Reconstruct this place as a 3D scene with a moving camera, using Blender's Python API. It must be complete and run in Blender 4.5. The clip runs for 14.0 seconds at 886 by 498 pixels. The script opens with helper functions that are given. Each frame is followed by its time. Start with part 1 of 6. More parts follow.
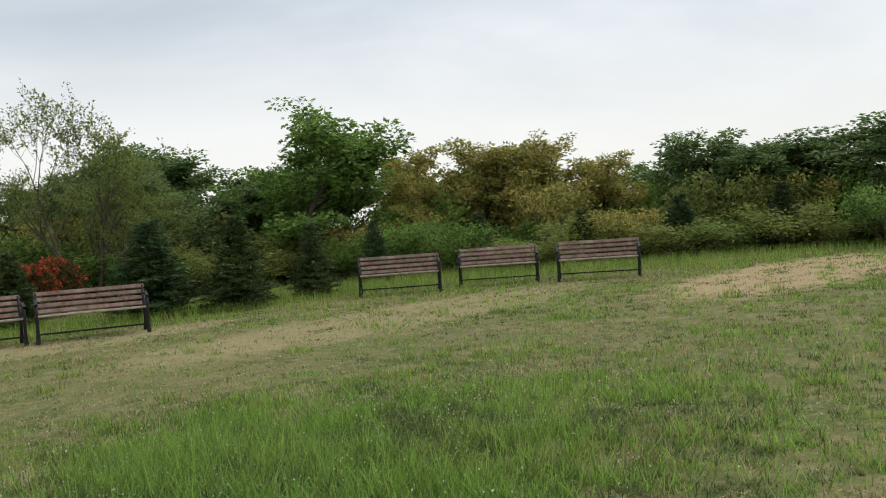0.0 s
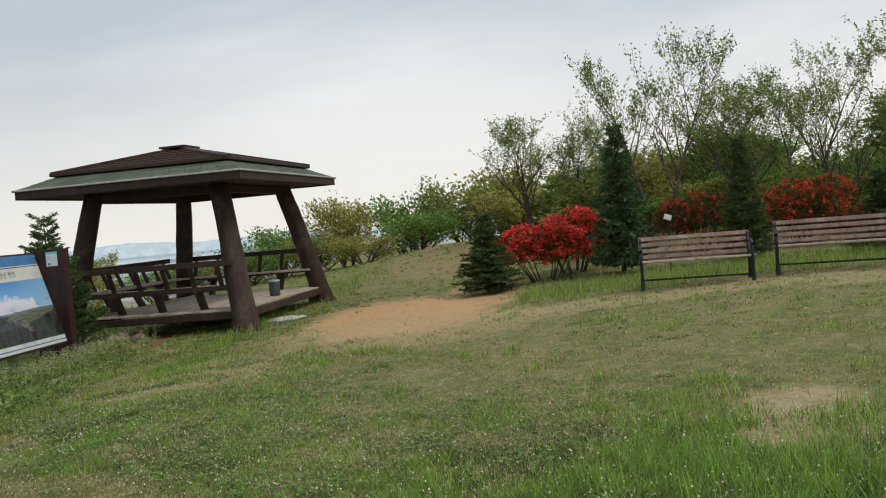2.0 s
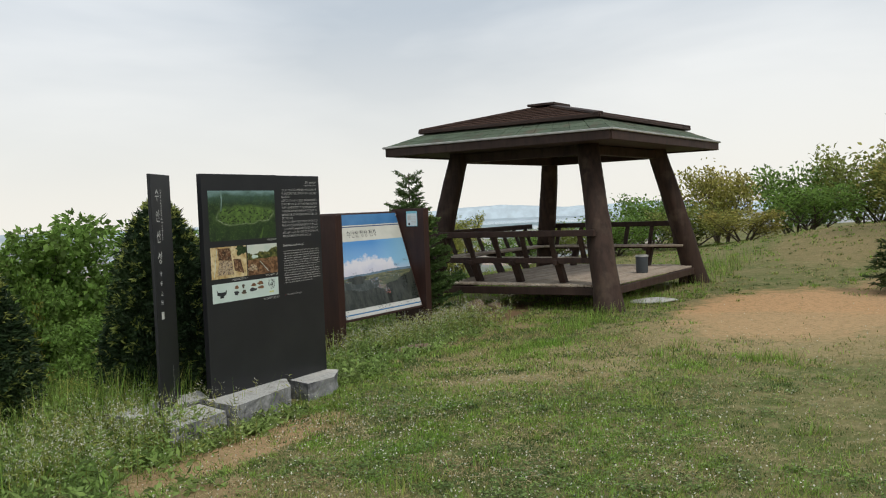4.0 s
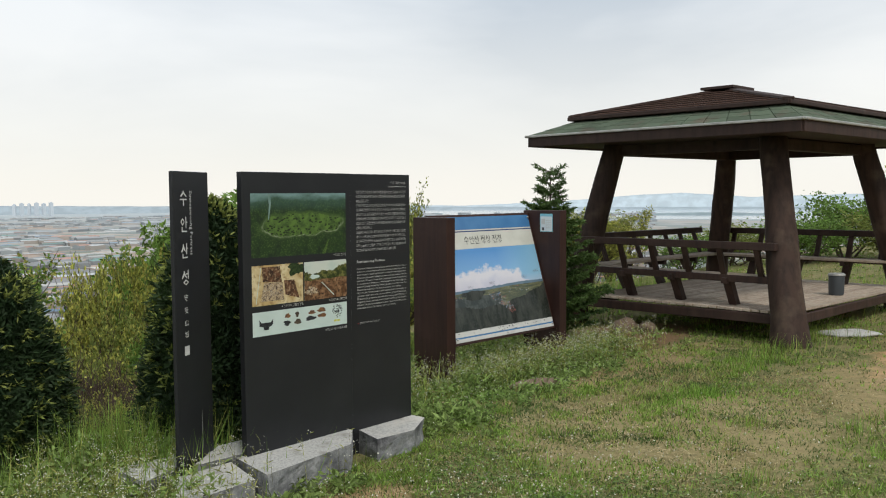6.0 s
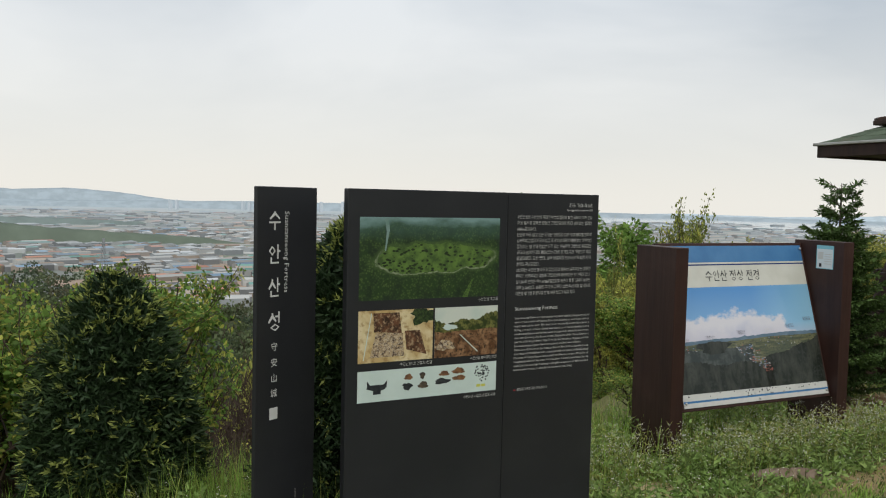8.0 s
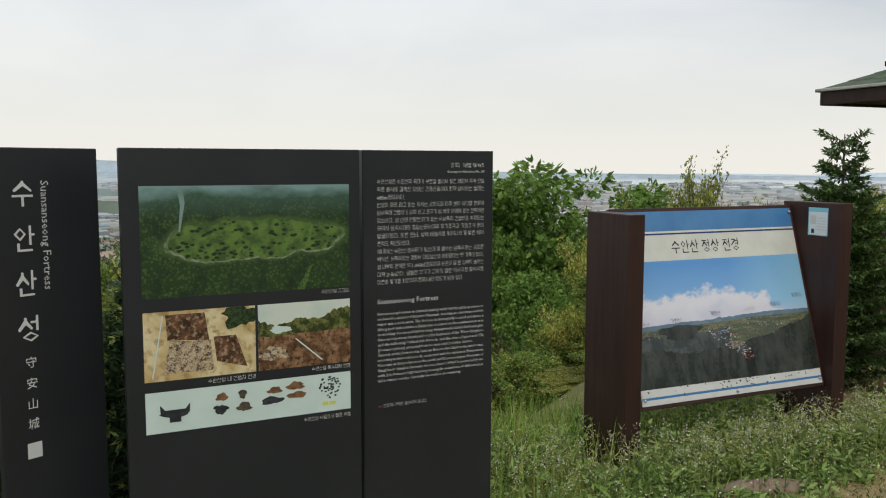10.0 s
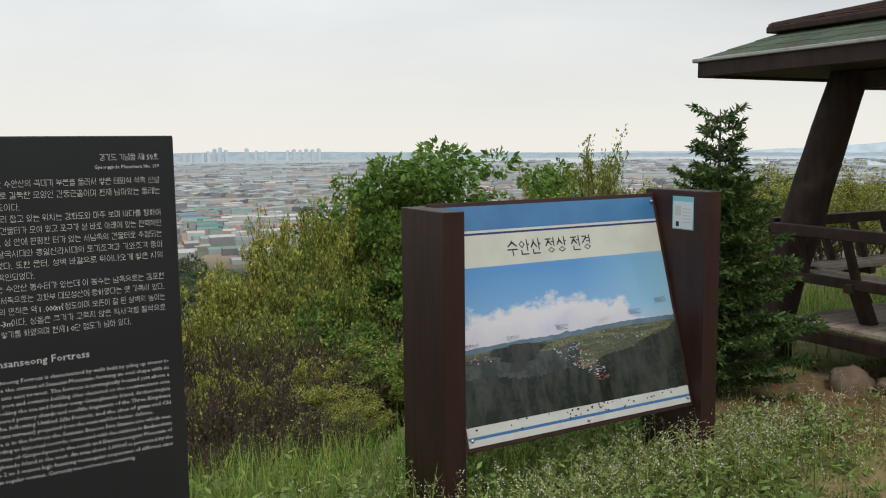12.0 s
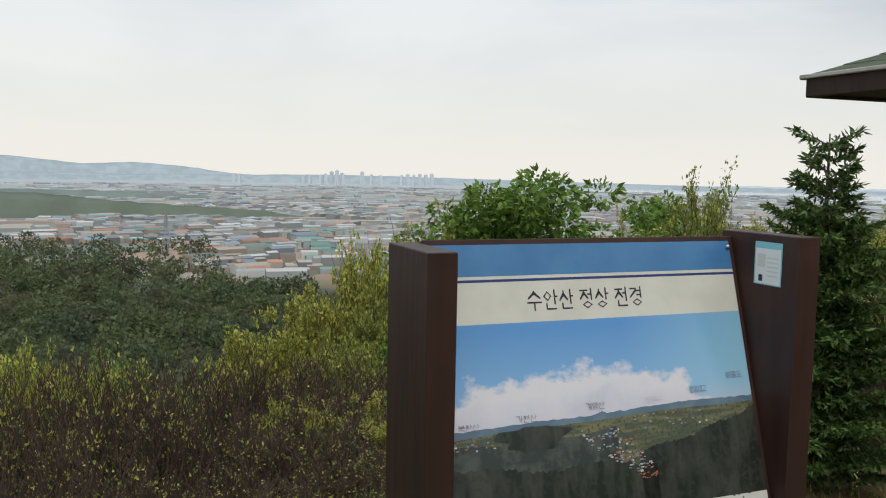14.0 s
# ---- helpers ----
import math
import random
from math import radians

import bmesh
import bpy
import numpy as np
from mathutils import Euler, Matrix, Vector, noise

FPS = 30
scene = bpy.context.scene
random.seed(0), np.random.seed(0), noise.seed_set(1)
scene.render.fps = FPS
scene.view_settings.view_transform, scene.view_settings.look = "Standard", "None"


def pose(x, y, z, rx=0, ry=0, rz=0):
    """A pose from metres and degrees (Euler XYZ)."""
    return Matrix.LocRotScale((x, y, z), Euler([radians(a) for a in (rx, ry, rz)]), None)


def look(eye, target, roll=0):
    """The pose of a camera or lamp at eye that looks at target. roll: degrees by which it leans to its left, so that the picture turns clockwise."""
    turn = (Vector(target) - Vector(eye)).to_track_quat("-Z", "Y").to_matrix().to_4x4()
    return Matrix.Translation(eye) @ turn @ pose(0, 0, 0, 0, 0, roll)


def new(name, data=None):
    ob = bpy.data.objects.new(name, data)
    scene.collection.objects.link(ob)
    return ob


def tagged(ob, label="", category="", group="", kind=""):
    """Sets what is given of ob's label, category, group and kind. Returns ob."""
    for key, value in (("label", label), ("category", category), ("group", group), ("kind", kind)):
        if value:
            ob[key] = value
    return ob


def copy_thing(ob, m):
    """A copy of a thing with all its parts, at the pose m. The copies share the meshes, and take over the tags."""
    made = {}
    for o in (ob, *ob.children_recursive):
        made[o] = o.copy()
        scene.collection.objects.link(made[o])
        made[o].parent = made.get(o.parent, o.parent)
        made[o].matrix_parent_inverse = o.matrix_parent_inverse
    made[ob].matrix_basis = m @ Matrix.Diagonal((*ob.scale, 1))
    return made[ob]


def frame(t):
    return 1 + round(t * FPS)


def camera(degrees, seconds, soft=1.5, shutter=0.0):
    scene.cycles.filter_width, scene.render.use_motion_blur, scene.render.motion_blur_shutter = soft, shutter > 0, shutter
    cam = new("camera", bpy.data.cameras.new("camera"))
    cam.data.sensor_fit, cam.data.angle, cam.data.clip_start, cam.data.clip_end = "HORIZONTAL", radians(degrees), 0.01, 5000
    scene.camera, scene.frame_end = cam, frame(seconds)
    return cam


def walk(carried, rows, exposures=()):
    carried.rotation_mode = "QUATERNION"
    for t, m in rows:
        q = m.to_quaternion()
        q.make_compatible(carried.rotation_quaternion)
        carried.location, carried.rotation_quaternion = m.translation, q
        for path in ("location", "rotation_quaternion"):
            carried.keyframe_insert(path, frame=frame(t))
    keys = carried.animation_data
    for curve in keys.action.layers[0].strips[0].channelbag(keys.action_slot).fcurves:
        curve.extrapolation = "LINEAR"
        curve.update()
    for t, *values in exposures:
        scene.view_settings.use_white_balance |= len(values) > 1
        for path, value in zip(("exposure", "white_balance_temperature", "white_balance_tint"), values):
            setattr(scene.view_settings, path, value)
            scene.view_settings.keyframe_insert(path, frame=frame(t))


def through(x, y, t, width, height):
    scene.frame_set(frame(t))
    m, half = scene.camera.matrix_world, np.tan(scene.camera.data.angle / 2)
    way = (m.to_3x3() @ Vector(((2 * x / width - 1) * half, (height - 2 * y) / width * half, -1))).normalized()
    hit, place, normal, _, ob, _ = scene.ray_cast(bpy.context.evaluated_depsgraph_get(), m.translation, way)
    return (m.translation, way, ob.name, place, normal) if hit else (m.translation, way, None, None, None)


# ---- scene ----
cam = camera(54.4, 14.0, soft=1.1)
# the phone darkens its picture as the signs fill it
EXPOSURES = [(0, 0.13), (0.5, -0.06), (1, 0.0), (3, 0.0), (3.5, 0.14), (4, 0.04), (6.5, 0.15), (7.5, -0.04), (10, 0.0), (10.5, -0.02), (11, -0.38), (11.5, -0.14), (12, 0.0), (12.5, 0.05), (14, 0.0)]
PATH = [
    (0, (-7.114, -5.181, 1.332), (-5.761, -6.653, 1.289), -4.0),
    (0.2, (-7.089, -5.219, 1.341), (-5.538, -6.48, 1.262), -4.3),
    (0.5, (-7.076, -5.293, 1.332), (-5.313, -6.232, 1.222), -4.9),
    (1, (-6.92, -5.389, 1.316), (-4.992, -5.9, 1.173), -5.5),
    (1.5, (-6.615, -5.478, 1.294), (-4.622, -5.605, 1.174), -5.2),
    (2, (-6.289, -5.426, 1.277), (-4.302, -5.208, 1.204), -4.9),
    (2.5, (-5.949, -5.305, 1.286), (-3.99, -4.917, 1.172), -3.8),
    (3, (-5.512, -5.212, 1.27), (-3.603, -4.622, 1.177), -2.0),
    (3.5, (-5.106, -5.076, 1.279), (-3.3, -4.219, 1.194), -1.5),
    (4, (-4.742, -4.837, 1.29), (-3.013, -3.835, 1.195), -2.2),
    (4.2, (-4.553, -4.764, 1.309), (-2.859, -3.708, 1.2), -2.6),
    (6.3, (-2.805, -4.217, 1.48), (-1.345, -2.856, 1.35), -0.4),
    (6.5, (-2.652, -4.161, 1.484), (-1.219, -2.772, 1.348), -0.6),
    (7, (-2.221, -3.975, 1.537), (-0.928, -2.453, 1.414), 0.3),
    (7.5, (-1.812, -3.856, 1.588), (-0.741, -2.169, 1.504), 1.7),
    (7.7, (-1.682, -3.778, 1.585), (-0.672, -2.054, 1.492), 1.8),
    (9.8, (-0.466, -3.141, 1.578), (0.391, -1.343, 1.391), 0.3),
    (10, (-0.341, -3.087, 1.571), (0.558, -1.311, 1.372), 0.1),
    (10.5, (-0.065, -2.985, 1.578), (0.885, -1.24, 1.353), 0.1),
    (11, (0.165, -2.819, 1.53), (1.188, -1.118, 1.286), 1.4),
    (11.5, (0.466, -2.625, 1.546), (1.535, -0.955, 1.293), 0.7),
    (12, (0.815, -2.462, 1.591), (1.867, -0.778, 1.347), -0.6),
    (12.5, (1.042, -2.259, 1.603), (2.095, -0.573, 1.387), 0.4),
    (13, (1.291, -2.083, 1.585), (2.38, -0.42, 1.365), 1.2),
    (13.5, (1.588, -1.973, 1.576), (2.607, -0.265, 1.366), 1.6),
    (14, (1.747, -1.819, 1.56), (2.58, -0.01, 1.378), 1.1),
]
walk(cam, [(t, look(eye, target, roll)) for t, eye, target, roll in PATH], exposures=EXPOSURES)

# world: high thin overcast, soft sun
SUN_ELEV, SUN_AZ = 52.0, 200.0
world = bpy.data.worlds.new("sky")
scene.world = world
world.use_nodes = True
wt = world.node_tree
wt.nodes.clear()


def wn(kind, **kw):
    n = wt.nodes.new(kind)
    for k, v in kw.items():
        n.inputs[k].default_value = v
    return n


w_out, w_bg = wn("ShaderNodeOutputWorld"), wn("ShaderNodeBackground", Strength=0.1)
w_sky = wt.nodes.new("ShaderNodeTexSky")
w_sky.sky_type, w_sky.sun_disc = "NISHITA", False
w_sky.sun_elevation, w_sky.sun_rotation = radians(SUN_ELEV), radians(SUN_AZ)
w_tc, w_sep = wn("ShaderNodeTexCoord"), wn("ShaderNodeSeparateXYZ")
w_map = wt.nodes.new("ShaderNodeMapping")
w_map.inputs["Scale"].default_value = (1.0, 1.0, 3.2)
w_noise = wn("ShaderNodeTexNoise", Scale=1.7, Detail=5.0, Roughness=0.5, Distortion=0.35)
w_ramp = wt.nodes.new("ShaderNodeValToRGB")
w_ramp.color_ramp.elements[0].position, w_ramp.color_ramp.elements[0].color = 0.36, (5.5, 6.1, 6.7, 1)
w_ramp.color_ramp.elements[1].position, w_ramp.color_ramp.elements[1].color = 0.66, (8.6, 8.9, 9.1, 1)
w_hor = wt.nodes.new("ShaderNodeValToRGB")
w_hor.color_ramp.elements[0].position, w_hor.color_ramp.elements[0].color = 0.0, (1, 1, 1, 1)
w_hor.color_ramp.elements[1].position, w_hor.color_ramp.elements[1].color = 0.22, (0, 0, 0, 1)
w_mixh, w_mix = wt.nodes.new("ShaderNodeMixRGB"), wt.nodes.new("ShaderNodeMixRGB")
w_mixh.inputs[2].default_value = (9.2, 8.95, 8.3, 1)
w_mix.inputs[0].default_value = 0.92
for a, b in ((w_tc.outputs["Generated"], w_map.inputs["Vector"]), (w_map.outputs[0], w_noise.inputs["Vector"]), (w_noise.outputs["Fac"], w_ramp.inputs[0]),
             (w_tc.outputs["Generated"], w_sep.inputs[0]), (w_sep.outputs["Z"], w_hor.inputs[0]), (w_hor.outputs[0], w_mixh.inputs[0]),
             (w_ramp.outputs[0], w_mixh.inputs[1]), (w_sky.outputs[0], w_mix.inputs[1]), (w_mixh.outputs[0], w_mix.inputs[2]),
             (w_mix.outputs[0], w_bg.inputs["Color"]), (w_bg.outputs[0], w_out.inputs[0])):
    wt.links.new(a, b)
sun_data = bpy.data.lights.new("sun", "SUN")
sun_data.energy, sun_data.angle, sun_data.color = 1.5, radians(14), (1.0, 0.95, 0.87)
sun = new("sun", sun_data)
sun.rotation_euler = (radians(90 - SUN_ELEV), 0, radians(-SUN_AZ + 180))

# ---- materials ----


class Mat:
    """A principled material with a small set of layered procedural effects."""

    def __init__(self, name, color, rough=0.8, metal=0.0, spec=0.3):
        self.m = bpy.data.materials.new(name)
        self.m.use_nodes = True
        self.t = self.m.node_tree
        self.b = self.t.nodes["Principled BSDF"]
        self.b.inputs["Roughness"].default_value = rough
        self.b.inputs["Metallic"].default_value = metal
        self.b.inputs["Specular IOR Level"].default_value = spec
        self.b.inputs["Base Color"].default_value = (*color, 1)
        self.c = None
        self.color = color
        self.co = self.t.nodes.new("ShaderNodeTexCoord").outputs["Object"]

    def node(self, kind, ins=(), **attrs):
        n = self.t.nodes.new(kind)
        for k, v in attrs.items():
            n.inputs[k.replace("_", " ")].default_value = v
        for k, v in ins:
            self.t.links.new(v, n.inputs[k])
        return n

    def cur(self):
        if self.c is None:
            n = self.t.nodes.new("ShaderNodeRGB")
            n.outputs[0].default_value = (*self.color, 1)
            self.c = n.outputs[0]
        return self.c

    def scaled(self, s):
        n = self.node("ShaderNodeMapping", [("Vector", self.co)])
        n.inputs["Scale"].default_value = s
        return n.outputs[0]

    def noise(self, scale, detail=4.0, rough=0.55, stretch=None, dist=0.0):
        v = self.scaled(stretch) if stretch else self.co
        return self.node("ShaderNodeTexNoise", [("Vector", v)], Scale=scale, Detail=detail, Roughness=rough, Distortion=dist).outputs["Fac"]

    def step(self, fac, lo, hi):
        n = self.t.nodes.new("ShaderNodeMapRange")
        n.inputs["From Min"].default_value, n.inputs["From Max"].default_value = lo, hi
        self.t.links.new(fac, n.inputs["Value"])
        return n.outputs[0]

    def math(self, op, a, b):
        n = self.t.nodes.new("ShaderNodeMath")
        n.operation = op
        for i, v in enumerate((a, b)):
            if isinstance(v, (int, float)):
                n.inputs[i].default_value = v
            else:
                self.t.links.new(v, n.inputs[i])
        return n.outputs[0]

    def mix(self, fac, color, mode="MIX"):
        n = self.t.nodes.new("ShaderNodeMixRGB")
        n.blend_type = mode
        cur = self.cur()
        if isinstance(fac, (int, float)):
            n.inputs[0].default_value = fac
        else:
            self.t.links.new(fac, n.inputs[0])
        self.t.links.new(cur, n.inputs[1])
        n.inputs[2].default_value = (*color, 1)
        self.c = n.outputs[0]
        return self

    def speckle(self, scale, lo, hi, color, **kw):
        return self.mix(self.step(self.noise(scale, **kw), lo, hi), color)

    def vary(self, amount=0.25, island=False):
        r = self.t.nodes.new("ShaderNodeNewGeometry").outputs["Random Per Island"] if island else self.t.nodes.new("ShaderNodeObjectInfo").outputs["Random"]
        n = self.t.nodes.new("ShaderNodeHueSaturation")
        f = self.t.nodes.new("ShaderNodeMapRange")
        f.inputs["To Min"].default_value, f.inputs["To Max"].default_value = 1 - amount, 1 + amount
        self.t.links.new(r, f.inputs["Value"])
        self.t.links.new(f.outputs[0], n.inputs["Value"])
        self.t.links.new(self.cur(), n.inputs["Color"])
        self.c = n.outputs[0]
        return self

    def bump(self, fac, strength=0.4, distance=0.01):
        n = self.node("ShaderNodeBump", [("Height", fac)], Strength=strength, Distance=distance)
        self.t.links.new(n.outputs[0], self.b.inputs["Normal"])
        return self

    def leafy(self, amount=0.35):
        """Light through thin leaves."""
        tr = self.t.nodes.new("ShaderNodeBsdfTranslucent")
        self.t.links.new(self.cur(), tr.inputs["Color"])
        mx = self.node("ShaderNodeMixShader")
        mx.inputs[0].default_value = amount
        out = self.t.nodes["Material Output"]
        self.t.links.new(self.b.outputs[0], mx.inputs[1])
        self.t.links.new(tr.outputs[0], mx.inputs[2])
        self.t.links.new(mx.outputs[0], out.inputs["Surface"])
        return self

    def done(self):
        if self.c is not None:
            self.t.links.new(self.c, self.b.inputs["Base Color"])
        return self.m


def leaf_mat(name, a, b, island=0.35, through=0.45):
    m = Mat(name, a, 0.6, spec=0.25)
    m.speckle(0.9, 0.35, 0.68, b)
    m.vary(island, island=True)
    m.leafy(through)
    return m.done()


def wood_mat(name, base, dark, pale, rough=0.75):
    m = Mat(name, base, rough)
    g = m.noise(14, detail=5, stretch=(1, 1, 0.12))
    m.mix(m.step(g, 0.42, 0.7), dark)
    m.speckle(3.0, 0.52, 0.75, pale)
    m.vary(0.14)
    m.bump(g, 0.5, 0.008)
    return m.done()


M = {}
M["leaf_green"] = leaf_mat("leaf_green", (0.15, 0.26, 0.055), (0.20, 0.31, 0.07), 0.55, 0.5)
M["leaf_dark"] = leaf_mat("leaf_dark", (0.15, 0.235, 0.085), (0.19, 0.265, 0.095), 0.55, 0.5)
M["leaf_spring"] = leaf_mat("leaf_spring", (0.27, 0.30, 0.08), (0.19, 0.25, 0.06))
M["leaf_yellow"] = leaf_mat("leaf_yellow", (0.40, 0.42, 0.09), (0.47, 0.44, 0.11), 0.55)
M["leaf_bronze"] = leaf_mat("leaf_bronze", (0.40, 0.34, 0.095), (0.28, 0.31, 0.08), 0.5, 0.5)
M["needle"] = leaf_mat("needle", (0.066, 0.102, 0.032), (0.09, 0.13, 0.04), 0.45, 0.2)
M["needle_light"] = leaf_mat("needle_light", (0.07, 0.125, 0.045), (0.05, 0.09, 0.035), 0.3, 0.15)
M["needle_fresh"] = leaf_mat("needle_fresh", (0.10, 0.165, 0.045), (0.065, 0.12, 0.04), 0.5, 0.2)
M["weed_leaf"] = leaf_mat("weed_leaf", (0.21, 0.33, 0.09), (0.29, 0.37, 0.12), 0.6, 0.45)
M["clover"] = leaf_mat("clover", (0.13, 0.21, 0.055), (0.20, 0.265, 0.08), 0.7, 0.3)
M["straw"] = leaf_mat("straw", (0.50, 0.42, 0.24), (0.36, 0.30, 0.15), 0.5, 0.2)
M["twig"] = Mat("twig", (0.06, 0.04, 0.03), 0.9).speckle(5, 0.45, 0.7, (0.10, 0.075, 0.06)).done()
M["yew"] = leaf_mat("yew", (0.026, 0.05, 0.02), (0.04, 0.07, 0.024), 0.35, 0.12)
M["yew_tip"] = leaf_mat("yew_tip", (0.30, 0.34, 0.09), (0.22, 0.28, 0.07), 0.3, 0.2)
M["azalea_flower"] = leaf_mat("azalea_flower", (0.72, 0.05, 0.04), (0.85, 0.13, 0.09), 0.4, 0.35)
M["azalea_faded"] = leaf_mat("azalea_faded", (0.48, 0.06, 0.03), (0.55, 0.12, 0.05), 0.3, 0.3)
M["azalea_leaf"] = leaf_mat("azalea_leaf", (0.05, 0.075, 0.02), (0.12, 0.09, 0.03))
M["grass_blade"] = leaf_mat("grass_blade", (0.24, 0.295, 0.065), (0.36, 0.35, 0.115), 0.65, 0.45)
M["grass_dry"] = leaf_mat("grass_dry", (0.46, 0.38, 0.20), (0.36, 0.32, 0.15), 0.35, 0.35)
M["grass_tall"] = leaf_mat("grass_tall", (0.21, 0.36, 0.06), (0.26, 0.38, 0.08), 0.6, 0.5)
M["grass_dark"] = leaf_mat("grass_dark", (0.085, 0.14, 0.038), (0.12, 0.18, 0.05), 0.6, 0.35)
M["petal"] = Mat("petal", (0.66, 0.66, 0.55), 0.7).done()
bk = Mat("bark", (0.085, 0.065, 0.05), 0.9)
bk.speckle(6, 0.5, 0.7, (0.14, 0.12, 0.10), stretch=(1, 1, 0.3)).vary(0.2).bump(bk.noise(30, stretch=(1, 1, 0.2)), 0.6, 0.01)
M["bark"] = bk.done()
M["log"] = wood_mat("log", (0.050, 0.029, 0.021), (0.022, 0.014, 0.011), (0.095, 0.066, 0.046), 0.8)
M["brown_paint"] = wood_mat("brown_paint", (0.050, 0.028, 0.022), (0.028, 0.017, 0.014), (0.07, 0.043, 0.034), 0.65)
M["sign_brown"] = wood_mat("sign_brown", (0.040, 0.018, 0.014), (0.028, 0.013, 0.011), (0.052, 0.025, 0.02), 0.5)
M["deck"] = wood_mat("deck", (0.46, 0.38, 0.30), (0.33, 0.26, 0.20), (0.56, 0.49, 0.40), 0.85)
M["slat"] = wood_mat("slat", (0.24, 0.155, 0.125), (0.13, 0.08, 0.065), (0.36, 0.29, 0.25), 0.7)
M["slat_seat"] = wood_mat("slat_seat", (0.42, 0.36, 0.30), (0.28, 0.21, 0.17), (0.52, 0.47, 0.41), 0.7)
M["iron"] = Mat("iron", (0.018, 0.018, 0.020), 0.5, 0.3).speckle(20, 0.55, 0.8, (0.05, 0.035, 0.03)).done()
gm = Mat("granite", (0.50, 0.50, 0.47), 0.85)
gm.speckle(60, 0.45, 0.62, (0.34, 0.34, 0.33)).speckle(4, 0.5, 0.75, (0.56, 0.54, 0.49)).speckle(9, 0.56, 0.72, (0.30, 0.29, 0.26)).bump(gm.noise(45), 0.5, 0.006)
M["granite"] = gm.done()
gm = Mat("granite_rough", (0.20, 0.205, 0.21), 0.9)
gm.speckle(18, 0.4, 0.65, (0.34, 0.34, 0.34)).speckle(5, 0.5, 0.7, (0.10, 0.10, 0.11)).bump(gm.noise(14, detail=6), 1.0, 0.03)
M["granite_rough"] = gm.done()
pm = Mat("sign_black", (0.021, 0.022, 0.025), 0.42, 0.2, 0.4)
pm.speckle(2.2, 0.45, 0.75, (0.028, 0.029, 0.032)).bump(pm.noise(220), 0.08, 0.001)
M["sign_black"] = pm.done()
M["print_white"] = Mat("print_white", (0.62, 0.62, 0.60), 0.6).done()
M["print_grey"] = Mat("print_grey", (0.58, 0.58, 0.56), 0.6).done()
M["print_faint"] = Mat("print_faint", (0.17, 0.17, 0.22), 0.6).done()
M["print_dark"] = Mat("print_dark", (0.03, 0.03, 0.035), 0.6).done()
M["steel"] = Mat("steel", (0.6, 0.6, 0.6), 0.3, 1.0).done()
sm = Mat("shingle_green", (0.060, 0.085, 0.055), 0.95)
sm.speckle(120, 0.4, 0.65, (0.11, 0.14, 0.095)).speckle(3, 0.5, 0.75, (0.10, 0.075, 0.055)).vary(0.2)
M["shingle_green"] = sm.done()
sm = Mat("shingle_brown", (0.085, 0.048, 0.038), 0.95)
sm.speckle(120, 0.4, 0.65, (0.13, 0.08, 0.06)).vary(0.2)
M["shingle_brown"] = sm.done()
M["drip_edge"] = Mat("drip_edge", (0.42, 0.42, 0.40), 0.45, 0.4).speckle(7, 0.5, 0.75, (0.25, 0.24, 0.22)).done()
M["rock"] = Mat("rock", (0.17, 0.12, 0.085), 0.9).speckle(9, 0.4, 0.7, (0.26, 0.20, 0.15)).done()
M["bin"] = Mat("bin", (0.07, 0.08, 0.09), 0.5).done()

# ---- mesh helpers ----


def link_mesh(name, bm, mats, parent=None, label="", smooth=False):
    me = bpy.data.meshes.new(name)
    bm.to_mesh(me)
    bm.free()
    for m in mats if isinstance(mats, (list, tuple)) else [mats]:
        me.materials.append(m)
    if smooth:
        me.polygons.foreach_set("use_smooth", [True] * len(me.polygons))
    ob = new(name, me)
    if parent is not None:
        ob.parent = parent
    if label:
        ob["label"] = label
    return ob


def part(name, bm, material, parent, label="", smooth=False):
    return link_mesh(name, bm, material, parent, label, smooth)


def thing(name, m, label, category, group="", kind=""):
    ob = new(name)
    ob.empty_display_size = 0.2
    ob.matrix_basis = m
    return tagged(ob, label, category, group, kind)


def box(bm, size, at=(0, 0, 0), rot=(0, 0, 0), bevel=0.0, m=None):
    mat = pose(*at, *rot) if m is None else m
    r = bmesh.ops.create_cube(bm, size=1.0, matrix=mat @ Matrix.Diagonal((*size, 1)))
    if bevel:
        edges = {e for v in r["verts"] for e in v.link_edges}
        bmesh.ops.bevel(bm, geom=list(edges), offset=bevel, segments=1, affect="EDGES")
    return bm


def boxm(size, at=(0, 0, 0), rot=(0, 0, 0), bevel=0.006):
    return box(bmesh.new(), size, at, rot, bevel)


def beam(a, b, w, h, bevel=0.006, bm=None):
    """A squared timber from a to b."""
    a, b = Vector(a), Vector(b)
    d = b - a
    q = d.to_track_quat("X", "Z").to_matrix().to_4x4()
    m = Matrix.Translation((a + b) / 2) @ q
    return box(bm or bmesh.new(), (d.length, w, h), bevel=bevel, m=m)


def prism(poly, z0, z1, bm=None):
    bm = bm or bmesh.new()
    lo = [bm.verts.new((x, y, z0)) for x, y in poly]
    hi = [bm.verts.new((x, y, z1)) for x, y in poly]
    n = len(poly)
    bm.faces.new(lo[::-1])
    bm.faces.new(hi)
    for i in range(n):
        bm.faces.new((lo[i], lo[(i + 1) % n], hi[(i + 1) % n], hi[i]))
    bmesh.ops.recalc_face_normals(bm, faces=bm.faces)
    return bm


